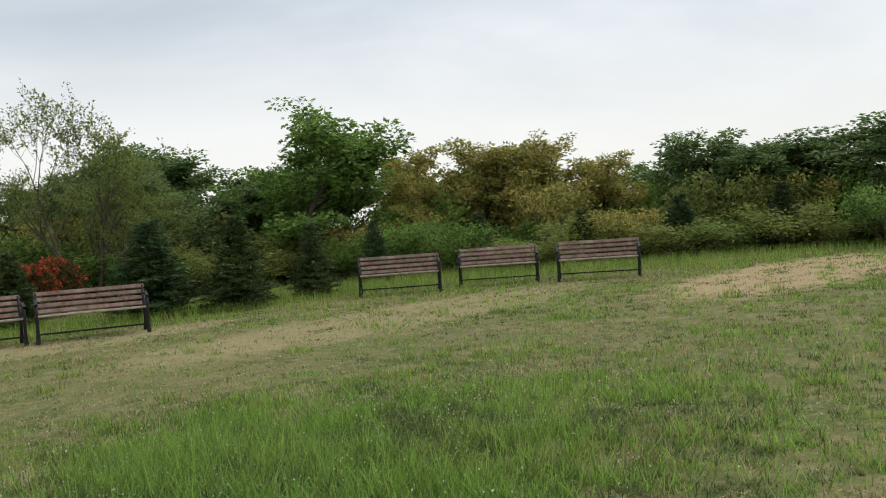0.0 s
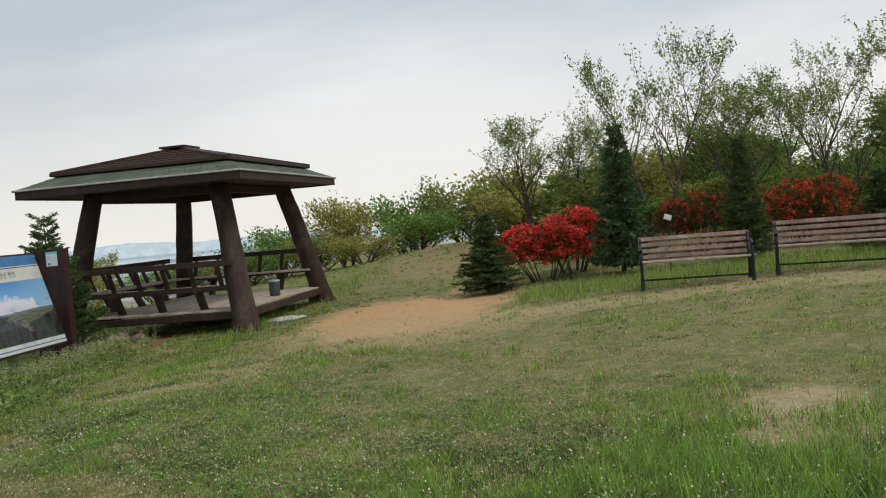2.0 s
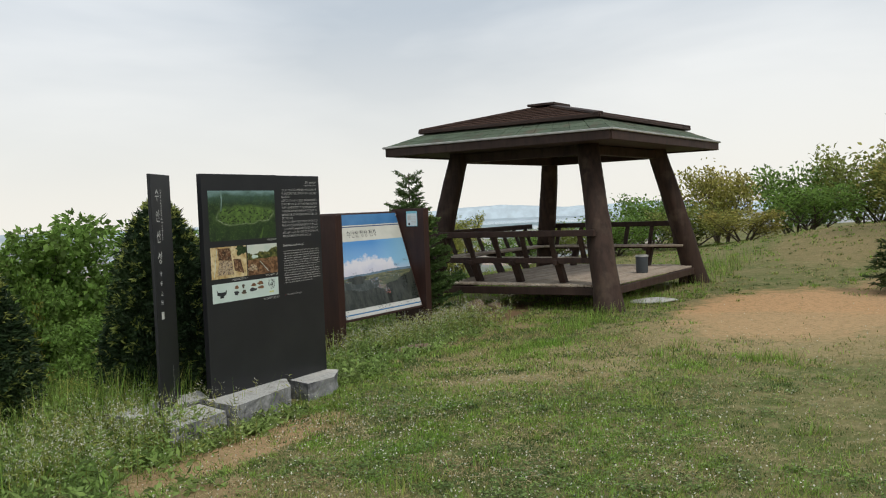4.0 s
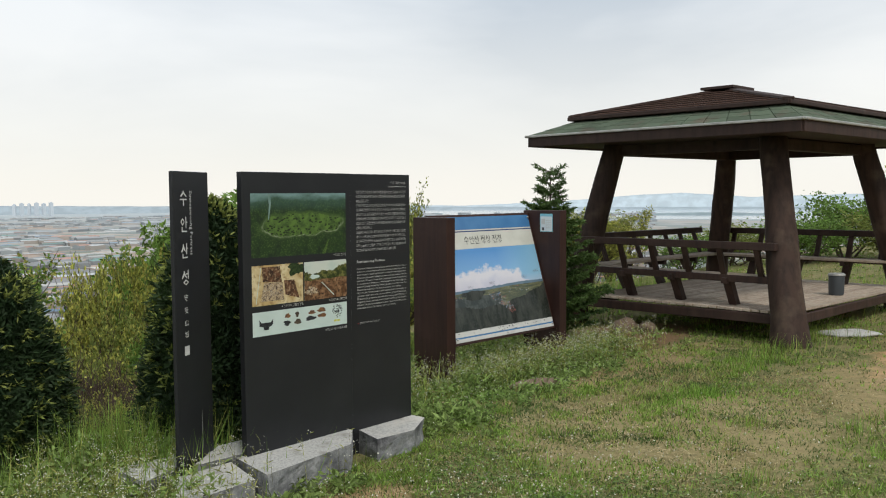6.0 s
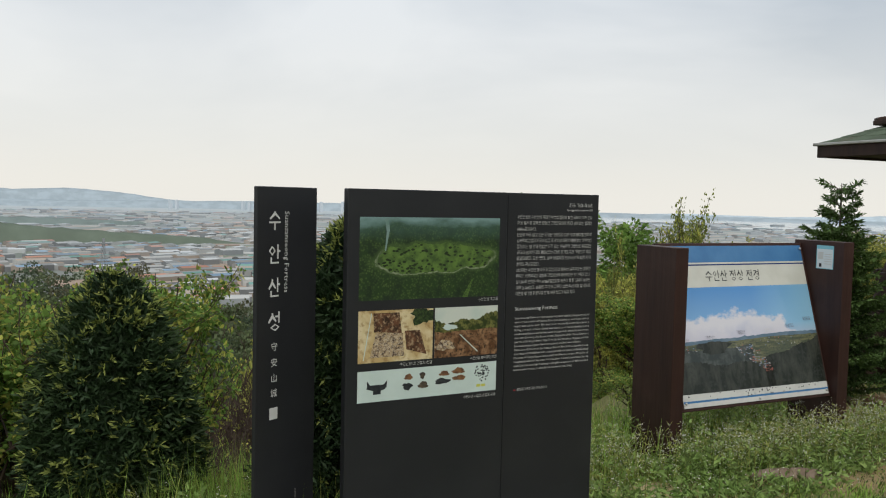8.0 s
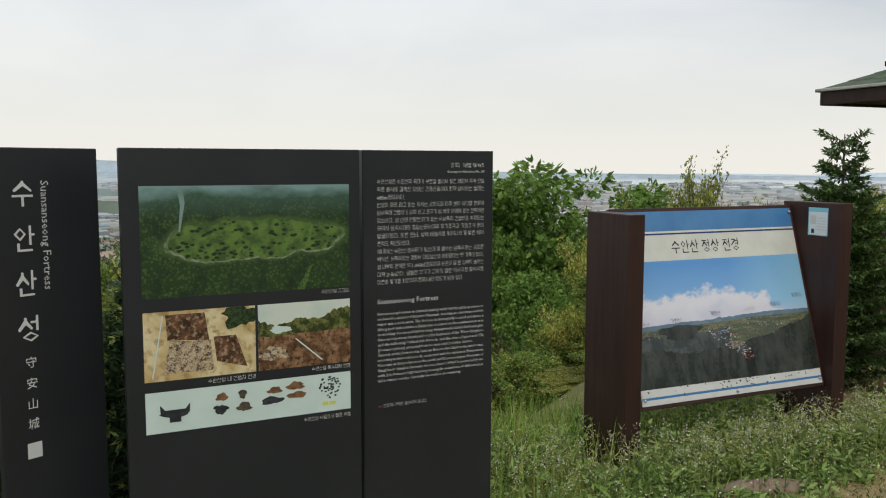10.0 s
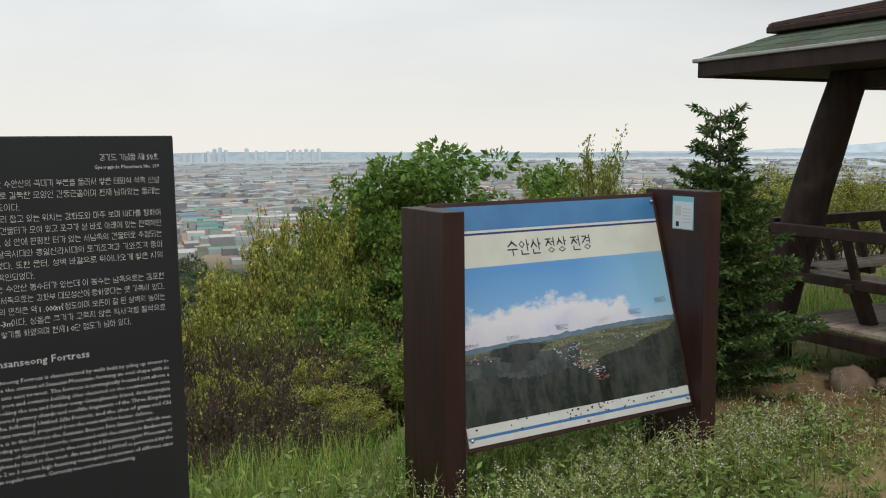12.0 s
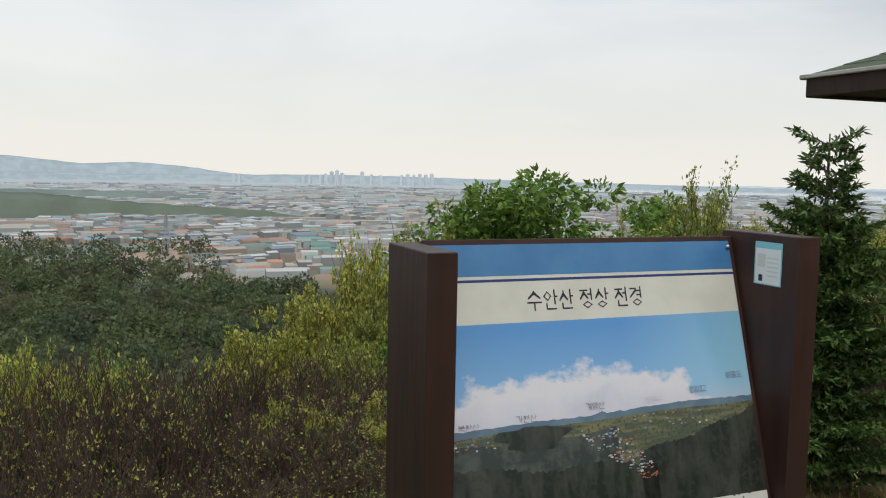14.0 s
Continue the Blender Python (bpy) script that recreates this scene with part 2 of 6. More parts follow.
def tube(verts, faces, pts, radii, seg=6):
    """Adds a tapered tube along pts to lists of vertices and faces."""
    base = len(verts)
    n = len(pts)
    for i, p in enumerate(pts):
        p = Vector(p)
        d = (Vector(pts[min(i + 1, n - 1)]) - Vector(pts[max(i - 1, 0)])).normalized()
        side = d.orthogonal().normalized()
        up = d.cross(side)
        for k in range(seg):
            a = 2 * math.pi * k / seg
            verts.append(tuple(p + (side * math.cos(a) + up * math.sin(a)) * radii[i]))
    for i in range(n - 1):
        for k in range(seg):
            k2 = (k + 1) % seg
            faces.append((base + i * seg + k, base + i * seg + k2, base + (i + 1) * seg + k2, base + (i + 1) * seg + k))
    faces.append(tuple(base + (n - 1) * seg + k for k in range(seg)))


def mesh_of(name, verts, faces, mats, smooth=False, index=None):
    me = bpy.data.meshes.new(name)
    me.from_pydata(verts, [], faces)
    for m in mats if isinstance(mats, (list, tuple)) else [mats]:
        me.materials.append(m)
    if index is not None:
        me.polygons.foreach_set("material_index", index)
    if smooth:
        me.polygons.foreach_set("use_smooth", [True] * len(me.polygons))
    me.update()
    return me


def quads_mesh(name, co, mats, index=None):
    """Loose quads from an array of shape (n, 4, 3)."""
    n = len(co)
    me = bpy.data.meshes.new(name)
    me.vertices.add(4 * n)
    me.vertices.foreach_set("co", np.ascontiguousarray(co, dtype=np.float32).ravel())
    me.loops.add(4 * n)
    me.loops.foreach_set("vertex_index", np.arange(4 * n, dtype=np.int32))
    me.polygons.add(n)
    me.polygons.foreach_set("loop_start", np.arange(0, 4 * n, 4, dtype=np.int32))
    for m in mats if isinstance(mats, (list, tuple)) else [mats]:
        me.materials.append(m)
    if index is not None:
        me.polygons.foreach_set("material_index", np.asarray(index, dtype=np.int32))
    me.update(calc_edges=True)
    return me


def tris_mesh(name, co, mats, index=None):
    """Loose triangles from an array of shape (n, 3, 3)."""
    n = len(co)
    me = bpy.data.meshes.new(name)
    me.vertices.add(3 * n)
    me.vertices.foreach_set("co", np.ascontiguousarray(co, dtype=np.float32).ravel())
    me.loops.add(3 * n)
    me.loops.foreach_set("vertex_index", np.arange(3 * n, dtype=np.int32))
    me.polygons.add(n)
    me.polygons.foreach_set("loop_start", np.arange(0, 3 * n, 3, dtype=np.int32))
    for m in mats if isinstance(mats, (list, tuple)) else [mats]:
        me.materials.append(m)
    if index is not None:
        me.polygons.foreach_set("material_index", np.asarray(index, dtype=np.int32))
    me.update(calc_edges=True)
    return me


def unit(v):
    return v / np.maximum(np.linalg.norm(v, axis=-1, keepdims=True), 1e-9)


def leaf_quads(pts, along, length, width, rng, droop=0.0):
    """Pointed leaf quads at pts, lying along the given ways."""
    n = len(pts)
    along = unit(along + np.array([0, 0, -droop]))
    side = unit(np.cross(along, rng.normal(size=(n, 3))))
    ln = (length * rng.uniform(0.7, 1.3, n))[:, None]
    wd = (width * rng.uniform(0.7, 1.3, n))[:, None]
    mid = pts + along * ln * 0.45
    fold = unit(np.cross(along, side)) * wd * 0.25
    return np.stack([pts, mid + side * wd * 0.5 + fold, pts + along * ln, mid - side * wd * 0.5 + fold], 1)


JOBS = []


def lettering(name, s, size, parent, m, mat, align="LEFT", width=None):
    """Notes a line of words to be set on a thing; width, where given, is the length that the line takes."""
    JOBS.append((name, s, size, parent, m, mat, align, width))


# strokes of the Korean letters for small print: pairs of digits are points of a ten by ten square
STROKES = dict(zip("ㄱㄴㄷㄹㅁㅂㅅㅇㅈㅊㅋㅌㅍㅎ", (
    "0999 9990", "0900 0090", "0999 0900 0090", "0999 9995 9505 0500 0090", "0999 0900 9990 0090", "0900 9990 0595 0090", "4900 4690", "3969 6996 9693 9360 6030 3003 0306 0639",
    "0999 4900 4690", "3959 0777 4700 4590", "0999 9990 0595", "0999 0900 0090 0595", "0999 2920 7970 0090", "3969 0797 2555 5772 7250 5025 2523 3020")))
VOWELS = dict(zip("ㅏㅐㅑㅒㅓㅔㅕㅖㅣㅗㅛㅜㅠㅡ", (
    "4940 4595", "2920 7970 2575", "4940 4797 4393", "2920 7970 2777 2373", "6960 0565", "4940 8980 0545", "6960 0767 0363", "4940 8980 0747 0343", "5950", "0191 5159", "0191 3139 6169", "0898 5850", "0898 3830 6860", "0595")))
LEADS, TAILS = "ㄱㄲㄴㄷㄸㄹㅁㅂㅃㅅㅆㅇㅈㅉㅊㅋㅌㅍㅎ", " ㄱㄲㄳㄴㄵㄶㄷㄹㄺㄻㄼㄽㄾㄿㅀㅁㅂㅄㅅㅆㅇㅈㅊㅋㅌㅍㅎ"
MIDS = ["ㅏ", "ㅐ", "ㅑ", "ㅒ", "ㅓ", "ㅔ", "ㅕ", "ㅖ", "ㅗ", "ㅗㅏ", "ㅗㅐ", "ㅗㅣ", "ㅛ", "ㅜ", "ㅜㅓ", "ㅜㅔ", "ㅜㅣ", "ㅠ", "ㅡ", "ㅡㅣ", "ㅣ"]
TWINS = {"ㄲ": "ㄱㄱ", "ㄸ": "ㄷㄷ", "ㅃ": "ㅂㅂ", "ㅆ": "ㅅㅅ", "ㅉ": "ㅈㅈ", "ㄳ": "ㄱㅅ", "ㄵ": "ㄴㅈ", "ㄶ": "ㄴㅎ", "ㄺ": "ㄹㄱ", "ㄻ": "ㄹㅁ", "ㄼ": "ㄹㅂ", "ㄽ": "ㄹㅅ", "ㄾ": "ㄹㅌ", "ㄿ": "ㄹㅍ", "ㅀ": "ㄹㅎ", "ㅄ": "ㅂㅅ"}


def syllable(ch, x0_, size, quads):
    """Draws one Korean syllable with its lower left corner at x0_, 0."""
    n = ord(ch) - 0xAC00
    lead, mid, tail = LEADS[n // 588], MIDS[n % 588 // 28], TAILS[n % 28]
    low = 0.36 if tail != " " else 0.0

    def draw(table, letter, a, b, c, d):
        letters = TWINS.get(letter, letter)
        for k, one in enumerate(letters):
            l_, r_ = a + (b - a) * k / len(letters), a + (b - a) * (k + 0.86 if len(letters) > 1 else k + 1) / len(letters)
            for st in table[one].split():
                (ax, ay), (bx, by) = [((l_ + (r_ - l_) * int(st[i]) / 9), c + (d - c) * int(st[i + 1]) / 9) for i in (0, 2)]
                v = np.array([bx - ax, by - ay])
                v = v / max(np.hypot(*v), 1e-6)
                w = 0.03 * np.array([-v[1], v[0]])
                e = 0.03 * v
                pts = [(ax - e[0] - w[0], ay - e[1] - w[1]), (bx + e[0] - w[0], by + e[1] - w[1]), (bx + e[0] + w[0], by + e[1] + w[1]), (ax - e[0] + w[0], ay - e[1] + w[1])]
                quads.append([(x0_ + px * size, py * size, 0.0) for px, py in pts])
    up = [m for m in mid if m in "ㅏㅐㅑㅒㅓㅔㅕㅖㅣ"]
    flat = [m for m in mid if m not in "ㅏㅐㅑㅒㅓㅔㅕㅖㅣ"]
    right = 0.52 if up else 0.78
    base = low + 0.06 if tail != " " else 0.06
    lift = base + (0.86 - base) * 0.42 if flat else base + (0.06 if tail == " " else 0.02)
    draw(STROKES, lead, 0.1 if up else 0.16, right, lift + (0.04 if flat else 0.0), 0.84)
    for m in flat:
        draw(VOWELS, m, 0.04, 0.6 if up else 0.9, base, lift - 0.02)
    for m in up:
        draw(VOWELS, m, 0.6, 0.92, base - 0.04, 0.9)
    if tail != " ":
        draw(STROKES, tail, 0.16, 0.82, 0.02, 0.3)


def small_print():
    """Sets the noted Korean lines of small size stroke by stroke; leaves the others."""
    rest = []
    for job in JOBS:
        name, s_, size, parent, m, mat, align, width = job
        if size > 0.05 or not any("가" <= c <= "힣" for c in s_):
            rest.append(job)
            continue
        quads, x = [], 0.0
        for c in s_:
            if "가" <= c <= "힣":
                syllable(c, x, 1.0, quads)
                x += 0.98
            elif c in ".,":
                quads.append([(x + 0.05, 0.0, 0), (x + 0.15, 0.0, 0), (x + 0.15, 0.1, 0), (x + 0.05, 0.1, 0)])
                x += 0.3
            elif c == " ":
                x += 0.34
            else:
                rest.append((name, c, size, parent, (m, x), mat, align, width))
                x += 0.56 if c != "㎡" else 0.95
        q = np.array(quads)
        kx = width / x if width else size
        start = {"LEFT": 0.0, "RIGHT": -x * kx, "CENTER": -x * kx / 2}[align]
        q[:, :, 0] = start + q[:, :, 0] * kx
        q[:, :, 1] *= size * 0.95
        o = new(name, quads_mesh(name, q, mat))
        o.parent = parent
        o.matrix_basis = m
        for i, r_ in enumerate(rest):
            if isinstance(r_[4], tuple):
                rest[i] = (*r_[:4], m @ pose(start + r_[4][1] * kx, 0, 0), mat, "LEFT", None)
    JOBS[:] = rest


def set_type():
    """Sets all noted lines in Blender's built-in font as flat meshes, one a line."""
    gap = 3.0
    cu = bpy.data.curves.new("lettering", "FONT")
    cu.resolution_u, cu.size, cu.space_line = 1, 1.0, gap
    cu.body = "\n".join(j[1] for j in JOBS)
    ob = new("lettering", cu)
    dg = bpy.context.evaluated_depsgraph_get()
    me = bpy.data.meshes.new_from_object(ob.evaluated_get(dg))
    bpy.data.objects.remove(ob)
    co = np.array([v.co[:] for v in me.vertices])
    rows_ = [[] for _ in JOBS]
    for f in me.polygons:
        vs_ = list(f.vertices)
        line = int(round((0.35 - co[vs_, 1].mean()) / gap))
        rows_[min(max(line, 0), len(JOBS) - 1)].append(vs_)
    for k, ((name, s, size, parent, m, mat, align, width), fs_) in enumerate(zip(JOBS, rows_)):
        if not fs_:
            continue
        ids = sorted({i for f in fs_ for i in f})
        at = {i: n for n, i in enumerate(ids)}
        p = co[ids].copy()
        p[:, 1] += k * gap
        p *= size
        x0_, x1_ = p[:, 0].min(), p[:, 0].max()
        kx = width / max(x1_ - x0_, 1e-4) if width else 1.0
        shift = {"LEFT": x0_, "RIGHT": x1_, "CENTER": (x0_ + x1_) / 2}[align]
        p[:, 0] = (p[:, 0] - shift) * kx
        o = new(name, mesh_of(name, [tuple(q) for q in p], [tuple(at[i] for i in f) for f in fs_], mat))
        o.parent = parent
        o.matrix_basis = m
    bpy.data.meshes.remove(me)


# ---- ground ----


def smooth01(t):
    t = min(max(t, 0.0), 1.0)
    return t * t * (3 - 2 * t)


def edge_y(x):
    return 1.9 + 2.8 * smooth01((x - 4.5) / 3.5) - 1.1 * smooth01((-x - 0.3) / 2.5)


def ground_z(x, y):
    z = -0.2 + 0.062 * min(max(0.0, -y - 4.0), 5.0) + 0.013 * min(max(0.0, -y - 9.0), 30.0)
    if y > -2:
        z -= 0.05 * min(y + 2, 5) * (1 - 0.55 * smooth01((x - 4) / 4))
    z += 0.75 * math.exp(-((x - 19) ** 2 + (y + 4.5) ** 2) / 22.0)
    z += 0.5 * smooth01((x - 8.5 + 0.2 * (y + 10)) / 9) * smooth01((-y - 5) / 5)
    past = y - edge_y(x)
    r = math.hypot(x - 3, y + 12)
    past = max(past, r - 42, 0.0)
    if past > 0:
        z -= 1.3 * (math.sqrt(min(past, 60.0) ** 2 * 0.25 + 0.2) - 0.447)
        z -= max(0.0, 38.0 * smooth01((past - 60) / 260))
    return z


PLAIN_Z = -77.0


def land_z(x, y):
    z = ground_z(x, y)
    if math.hypot(x, y) > 30:
        k = Vector((x * 0.012, y * 0.012, 0.3))
        z += 4.0 * noise.noise(k) * smooth01((math.hypot(x, y) - 60) / 150) * (1 - smooth01((math.hypot(x, y) - 500) / 300))
    return z


def build_ground():
    rings = [0.0]
    r = 0.5
    while r < 4900:
        rings.append(r)
        r += max(0.5, r * 0.055)
    rings.append(4950.0)
    seg = 220
    verts, faces = [(1.0, -3.0, ground_z(1.0, -3.0))], []
    for r in rings[1:]:
        for k in range(seg):
            a = 2 * math.pi * k / seg
            x, y = 1.0 + r * math.cos(a), -3.0 + r * math.sin(a)
            verts.append((x, y, land_z(x, y)))
    for k in range(seg):
        faces.append((0, 1 + k, 1 + (k + 1) % seg))
    for i in range(len(rings) - 2):
        for k in range(seg):
            a, b = 1 + i * seg + k, 1 + i * seg + (k + 1) % seg
            faces.append((a, a + seg, b + seg, b))
    g = Mat("ground", (0.115, 0.14, 0.045), 0.95, spec=0.1)
    big, mid, fine = g.noise(0.35, detail=3), g.noise(1.6, detail=5), g.noise(22, detail=5, rough=0.7)
    g.mix(g.step(mid, 0.42, 0.66), (0.20, 0.185, 0.08))
    g.mix(g.math("MULTIPLY", g.step(g.noise(7, detail=6, rough=0.65), 0.48, 0.62), 0.6), (0.31, 0.26, 0.135))
    g.mix(g.step(big, 0.52, 0.76), (0.24, 0.205, 0.10))
    sep = g.node("ShaderNodeSeparateXYZ", [("Vector", g.co)])
    X, Y = sep.outputs[0], sep.outputs[1]

    patchy = g.noise(5, detail=6, rough=0.65)

    def blob(cx, cy, rx, ry, rough=0.5):
        dx, dy = g.math("DIVIDE", g.math("SUBTRACT", X, cx), rx), g.math("DIVIDE", g.math("SUBTRACT", Y, cy), ry)
        d = g.math("ADD", g.math("MULTIPLY", dx, dx), g.math("MULTIPLY", dy, dy))
        d = g.math("ADD", d, g.math("MULTIPLY", g.math("SUBTRACT", mid, 0.5), 2.4 * rough))
        d = g.math("ADD", d, g.math("MULTIPLY", g.math("SUBTRACT", patchy, 0.5), 1.6))
        return g.step(d, 1.15, 0.6)

    soil = (0.52, 0.315, 0.16)
    for c in SOIL:
        g.mix(g.math("MULTIPLY", blob(*c[:4]), c[4]), c[5] if len(c) > 5 else soil)
    g.mix(g.math("MULTIPLY", g.step(fine, 0.5, 0.32), 0.6), (0.07, 0.085, 0.03))
    g.mix(g.math("MULTIPLY", g.step(g.noise(60, detail=3), 0.58, 0.7), 0.5), (0.42, 0.36, 0.22))
    g.mix(g.math("MULTIPLY", g.step(g.noise(11, detail=6), 0.52, 0.7), 0.35), (0.20, 0.14, 0.075))
    # wooded slope and the fields of the plain, then haze by distance
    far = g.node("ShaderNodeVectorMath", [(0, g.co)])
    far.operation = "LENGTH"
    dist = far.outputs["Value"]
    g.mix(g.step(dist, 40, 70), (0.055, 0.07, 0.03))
    vor = g.node("ShaderNodeTexVoronoi", [("Vector", g.scaled((1, 0.6, 1)))], Scale=0.022)
    vor.distance = "CHEBYCHEV"
    ramp = g.t.nodes.new("ShaderNodeValToRGB")
    ramp.color_ramp.interpolation = "CONSTANT"
    cols = [(0.20, 0.21, 0.19), (0.34, 0.26, 0.19), (0.17, 0.19, 0.13), (0.40, 0.36, 0.30), (0.26, 0.26, 0.26), (0.38, 0.28, 0.21), (0.15, 0.17, 0.14)]
    el = ramp.color_ramp.elements
    el[0].color = (*cols[0], 1)
    el[1].position, el[1].color = 0.16, (*cols[1], 1)
    for i, c in enumerate(cols[2:]):
        e = el.new(0.3 + i * 0.14)
        e.color = (*c, 1)
    vs = g.node("ShaderNodeSeparateXYZ", [("Vector", vor.outputs["Color"])])
    g.t.links.new(vs.outputs[0], ramp.inputs[0])
    mixp = g.t.nodes.new("ShaderNodeMixRGB")
    g.t.links.new(g.step(dist, 540, 640), mixp.inputs[0])
    g.t.links.new(g.cur(), mixp.inputs[1])
    g.t.links.new(ramp.outputs[0], mixp.inputs[2])
    g.c = mixp.outputs[0]
    # distance haze painted into the base colour, stronger from 500 to 4200 m
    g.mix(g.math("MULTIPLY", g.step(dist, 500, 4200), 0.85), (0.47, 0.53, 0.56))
    g.bump(fine, 0.5, 0.03)
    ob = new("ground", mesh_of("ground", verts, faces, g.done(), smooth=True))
    tagged(ob, "worn lawn of green and straw-coloured grass with orange bare soil", "ground", kind="structure")
    return ob


# centre, radii, strength (and colour) of bare or trodden places
SOIL = [
    (7.2, -3.3, 2.7, 1.6, 1.0), (9.4, -4.4, 2.4, 0.9, 0.65, (0.48, 0.31, 0.17)), (6.9, -3.1, 2.2, 1.2, 1.0), (5.2, -3.5, 1.8, 2.2, 0.55, (0.42, 0.31, 0.17)), (5.6, -7.5, 0.8, 3.2, 0.6, (0.42, 0.32, 0.19)), (4.6, -10.6, 0.8, 2.2, 0.5, (0.42, 0.33, 0.2)),
    (-1.3, -6.9, 0.9, 0.5, 0.8, (0.42, 0.33, 0.2)), (-0.5, -0.75, 1.1, 0.35, 0.8, (0.46, 0.30, 0.17)), (-1.7, -1.35, 0.7, 0.3, 0.6, (0.40, 0.26, 0.15)), (1.6, -13.5, 1.3, 4.5, 0.6, (0.38, 0.31, 0.17)), (-1.8, -19.5, 1.5, 4.0, 0.8, (0.48, 0.35, 0.21)),
    (2.6, -1.4, 1.5, 1.3, 0.6, (0.38, 0.30, 0.16)), (2.35, 0.55, 0.4, 0.25, 0.9, (0.50, 0.40, 0.24)), (4.9, 0.05, 1.8, 0.4, 0.6, (0.36, 0.25, 0.14)), (6.4, 1.1, 1.3, 0.8, 0.95, (0.21, 0.13, 0.075)), (17, -3, 4.5, 1.6, 0.45, (0.32, 0.22, 0.12)),
]
build_ground()

# ---- signs ----


def blk(name, poly, z0, z1, mat, parent, label=""):
    return part(name, prism(poly, z0, z1), mat, parent, label)


def build_signs():
    # main explanatory board: two standing black sheets
    s = thing("information_sign", pose(0, 0, 0), "black metal standing information sign of two sheets with photographs", "sign")
    part("panel", boxm((0.865, 0.05, 2.0), (0.4325, 0.025, 0.62), bevel=0.003), M["sign_black"], s, "black sheet with printed photographs")
    part("panel", boxm((0.585, 0.05, 2.0), (1.1835, 0.065, 0.62), bevel=0.003), M["sign_black"], s, "black sheet with white text")
    n = thing("name_sign", pose(-0.389, 0.108, 0, 0, 0, 27.2), "narrow black standing name sign with white characters", "sign")
    part("panel", boxm((0.39, 0.025, 2.0), (0.195, 0.0125, 0.62), bevel=0.003), M["sign_black"], n)
    return s, n


INFO, NAME = build_signs()


def build_pano():
    s = thing("panorama_sign", pose(3.0, 1.03, 0, 0, 0, -2.5), "dark brown timber lectern sign with a tilted landscape photograph", "sign")
    part("side_box", boxm((0.12, 0.45, 1.96), (0.06, 0.225, 0.28), bevel=0.004), M["sign_brown"], s)
    part("side_box", boxm((0.12, 0.50, 2.0), (1.76, 0.2, 0.30), bevel=0.004), M["sign_brown"], s)
    tilt = math.degrees(math.atan2(0.36, 1.2))
    b = part("board", boxm((1.58, 0.05, 1.30), (0.91, 0.22, 0.645), (-tilt, 0, 0), bevel=0.004), M["sign_brown"], s)
    return s


PANO = build_pano()

# ---- benches ----


def build_bench():
    b = thing("park_bench", pose(0, 0, 0), "weathered brown slatted park bench with black iron ends", "bench", "park benches on the lawn")
    for i in range(4):
        z, y = 0.435 + i * 0.084, 0.20 + i * 0.042
        part("back_slat", boxm((1.53, 0.028, 0.062), (0, y, z), (-26, 0, 0)), M["slat"], b)
    for i in range(4):
        part("seat_slat", boxm((1.53, 0.085, 0.03), (0, -0.2 + i * 0.1, 0.395 - 0.008 * i), (-3, 0, 0)), M["slat_seat"], b)
    for sx in (-0.74, 0.74):
        v, f = [], []
        tube(v, f, [(sx, -0.24, 0), (sx, -0.2, 0.2), (sx, -0.23, 0.4), (sx, -0.23, 0.56)], [0.032, 0.02, 0.024, 0.018], 8)
        tube(v, f, [(sx, 0.26, 0), (sx, 0.18, 0.2), (sx, 0.17, 0.4), (sx, 0.33, 0.70)], [0.032, 0.022, 0.026, 0.018], 8)
        tube(v, f, [(sx, -0.23, 0.37), (sx, 0, 0.35), (sx, 0.17, 0.37)], [0.02, 0.02, 0.02], 8)
        tube(v, f, [(sx, -0.27, 0.55), (sx, -0.1, 0.60), (sx, 0.1, 0.58), (sx, 0.24, 0.58)], [0.022, 0.026, 0.024, 0.018], 8)
        ob = new("end_frame", mesh_of("end_frame", v, f, M["iron"], True))
        ob.parent = b
    part("stretcher", boxm((1.48, 0.02, 0.025), (0, -0.2, 0.14)), M["iron"], b)
    return b


BENCHES = [(6.39, -7.64, -97), (6.15, -9.49, -104), (5.45, -11.04, -112), (4.59, -16.65, -134.4), (3.51, -18.3, -141), (1.78, -19.18, -147.6)]
first = None
for bx, by, ba in BENCHES:
    m = pose(bx, by, ground_z(bx, by) - 0.01, 0, 0, ba)
    # the measured place is the top of the backrest
    m = m @ pose(0, -0.3, 0)
    if first is None:
        first = build_bench()
        first.matrix_basis = m
    else:
        copy_thing(first, m)

# ---- pavilion ----
PF, PL, PR = Vector((6.4, -1.03, 0)), Vector((6.68, 2.76, 0)), Vector((11.0, -1.42, 0))
PB = PL + PR - PF
EAVE = 2.27
PC = (PF + PB) / 2


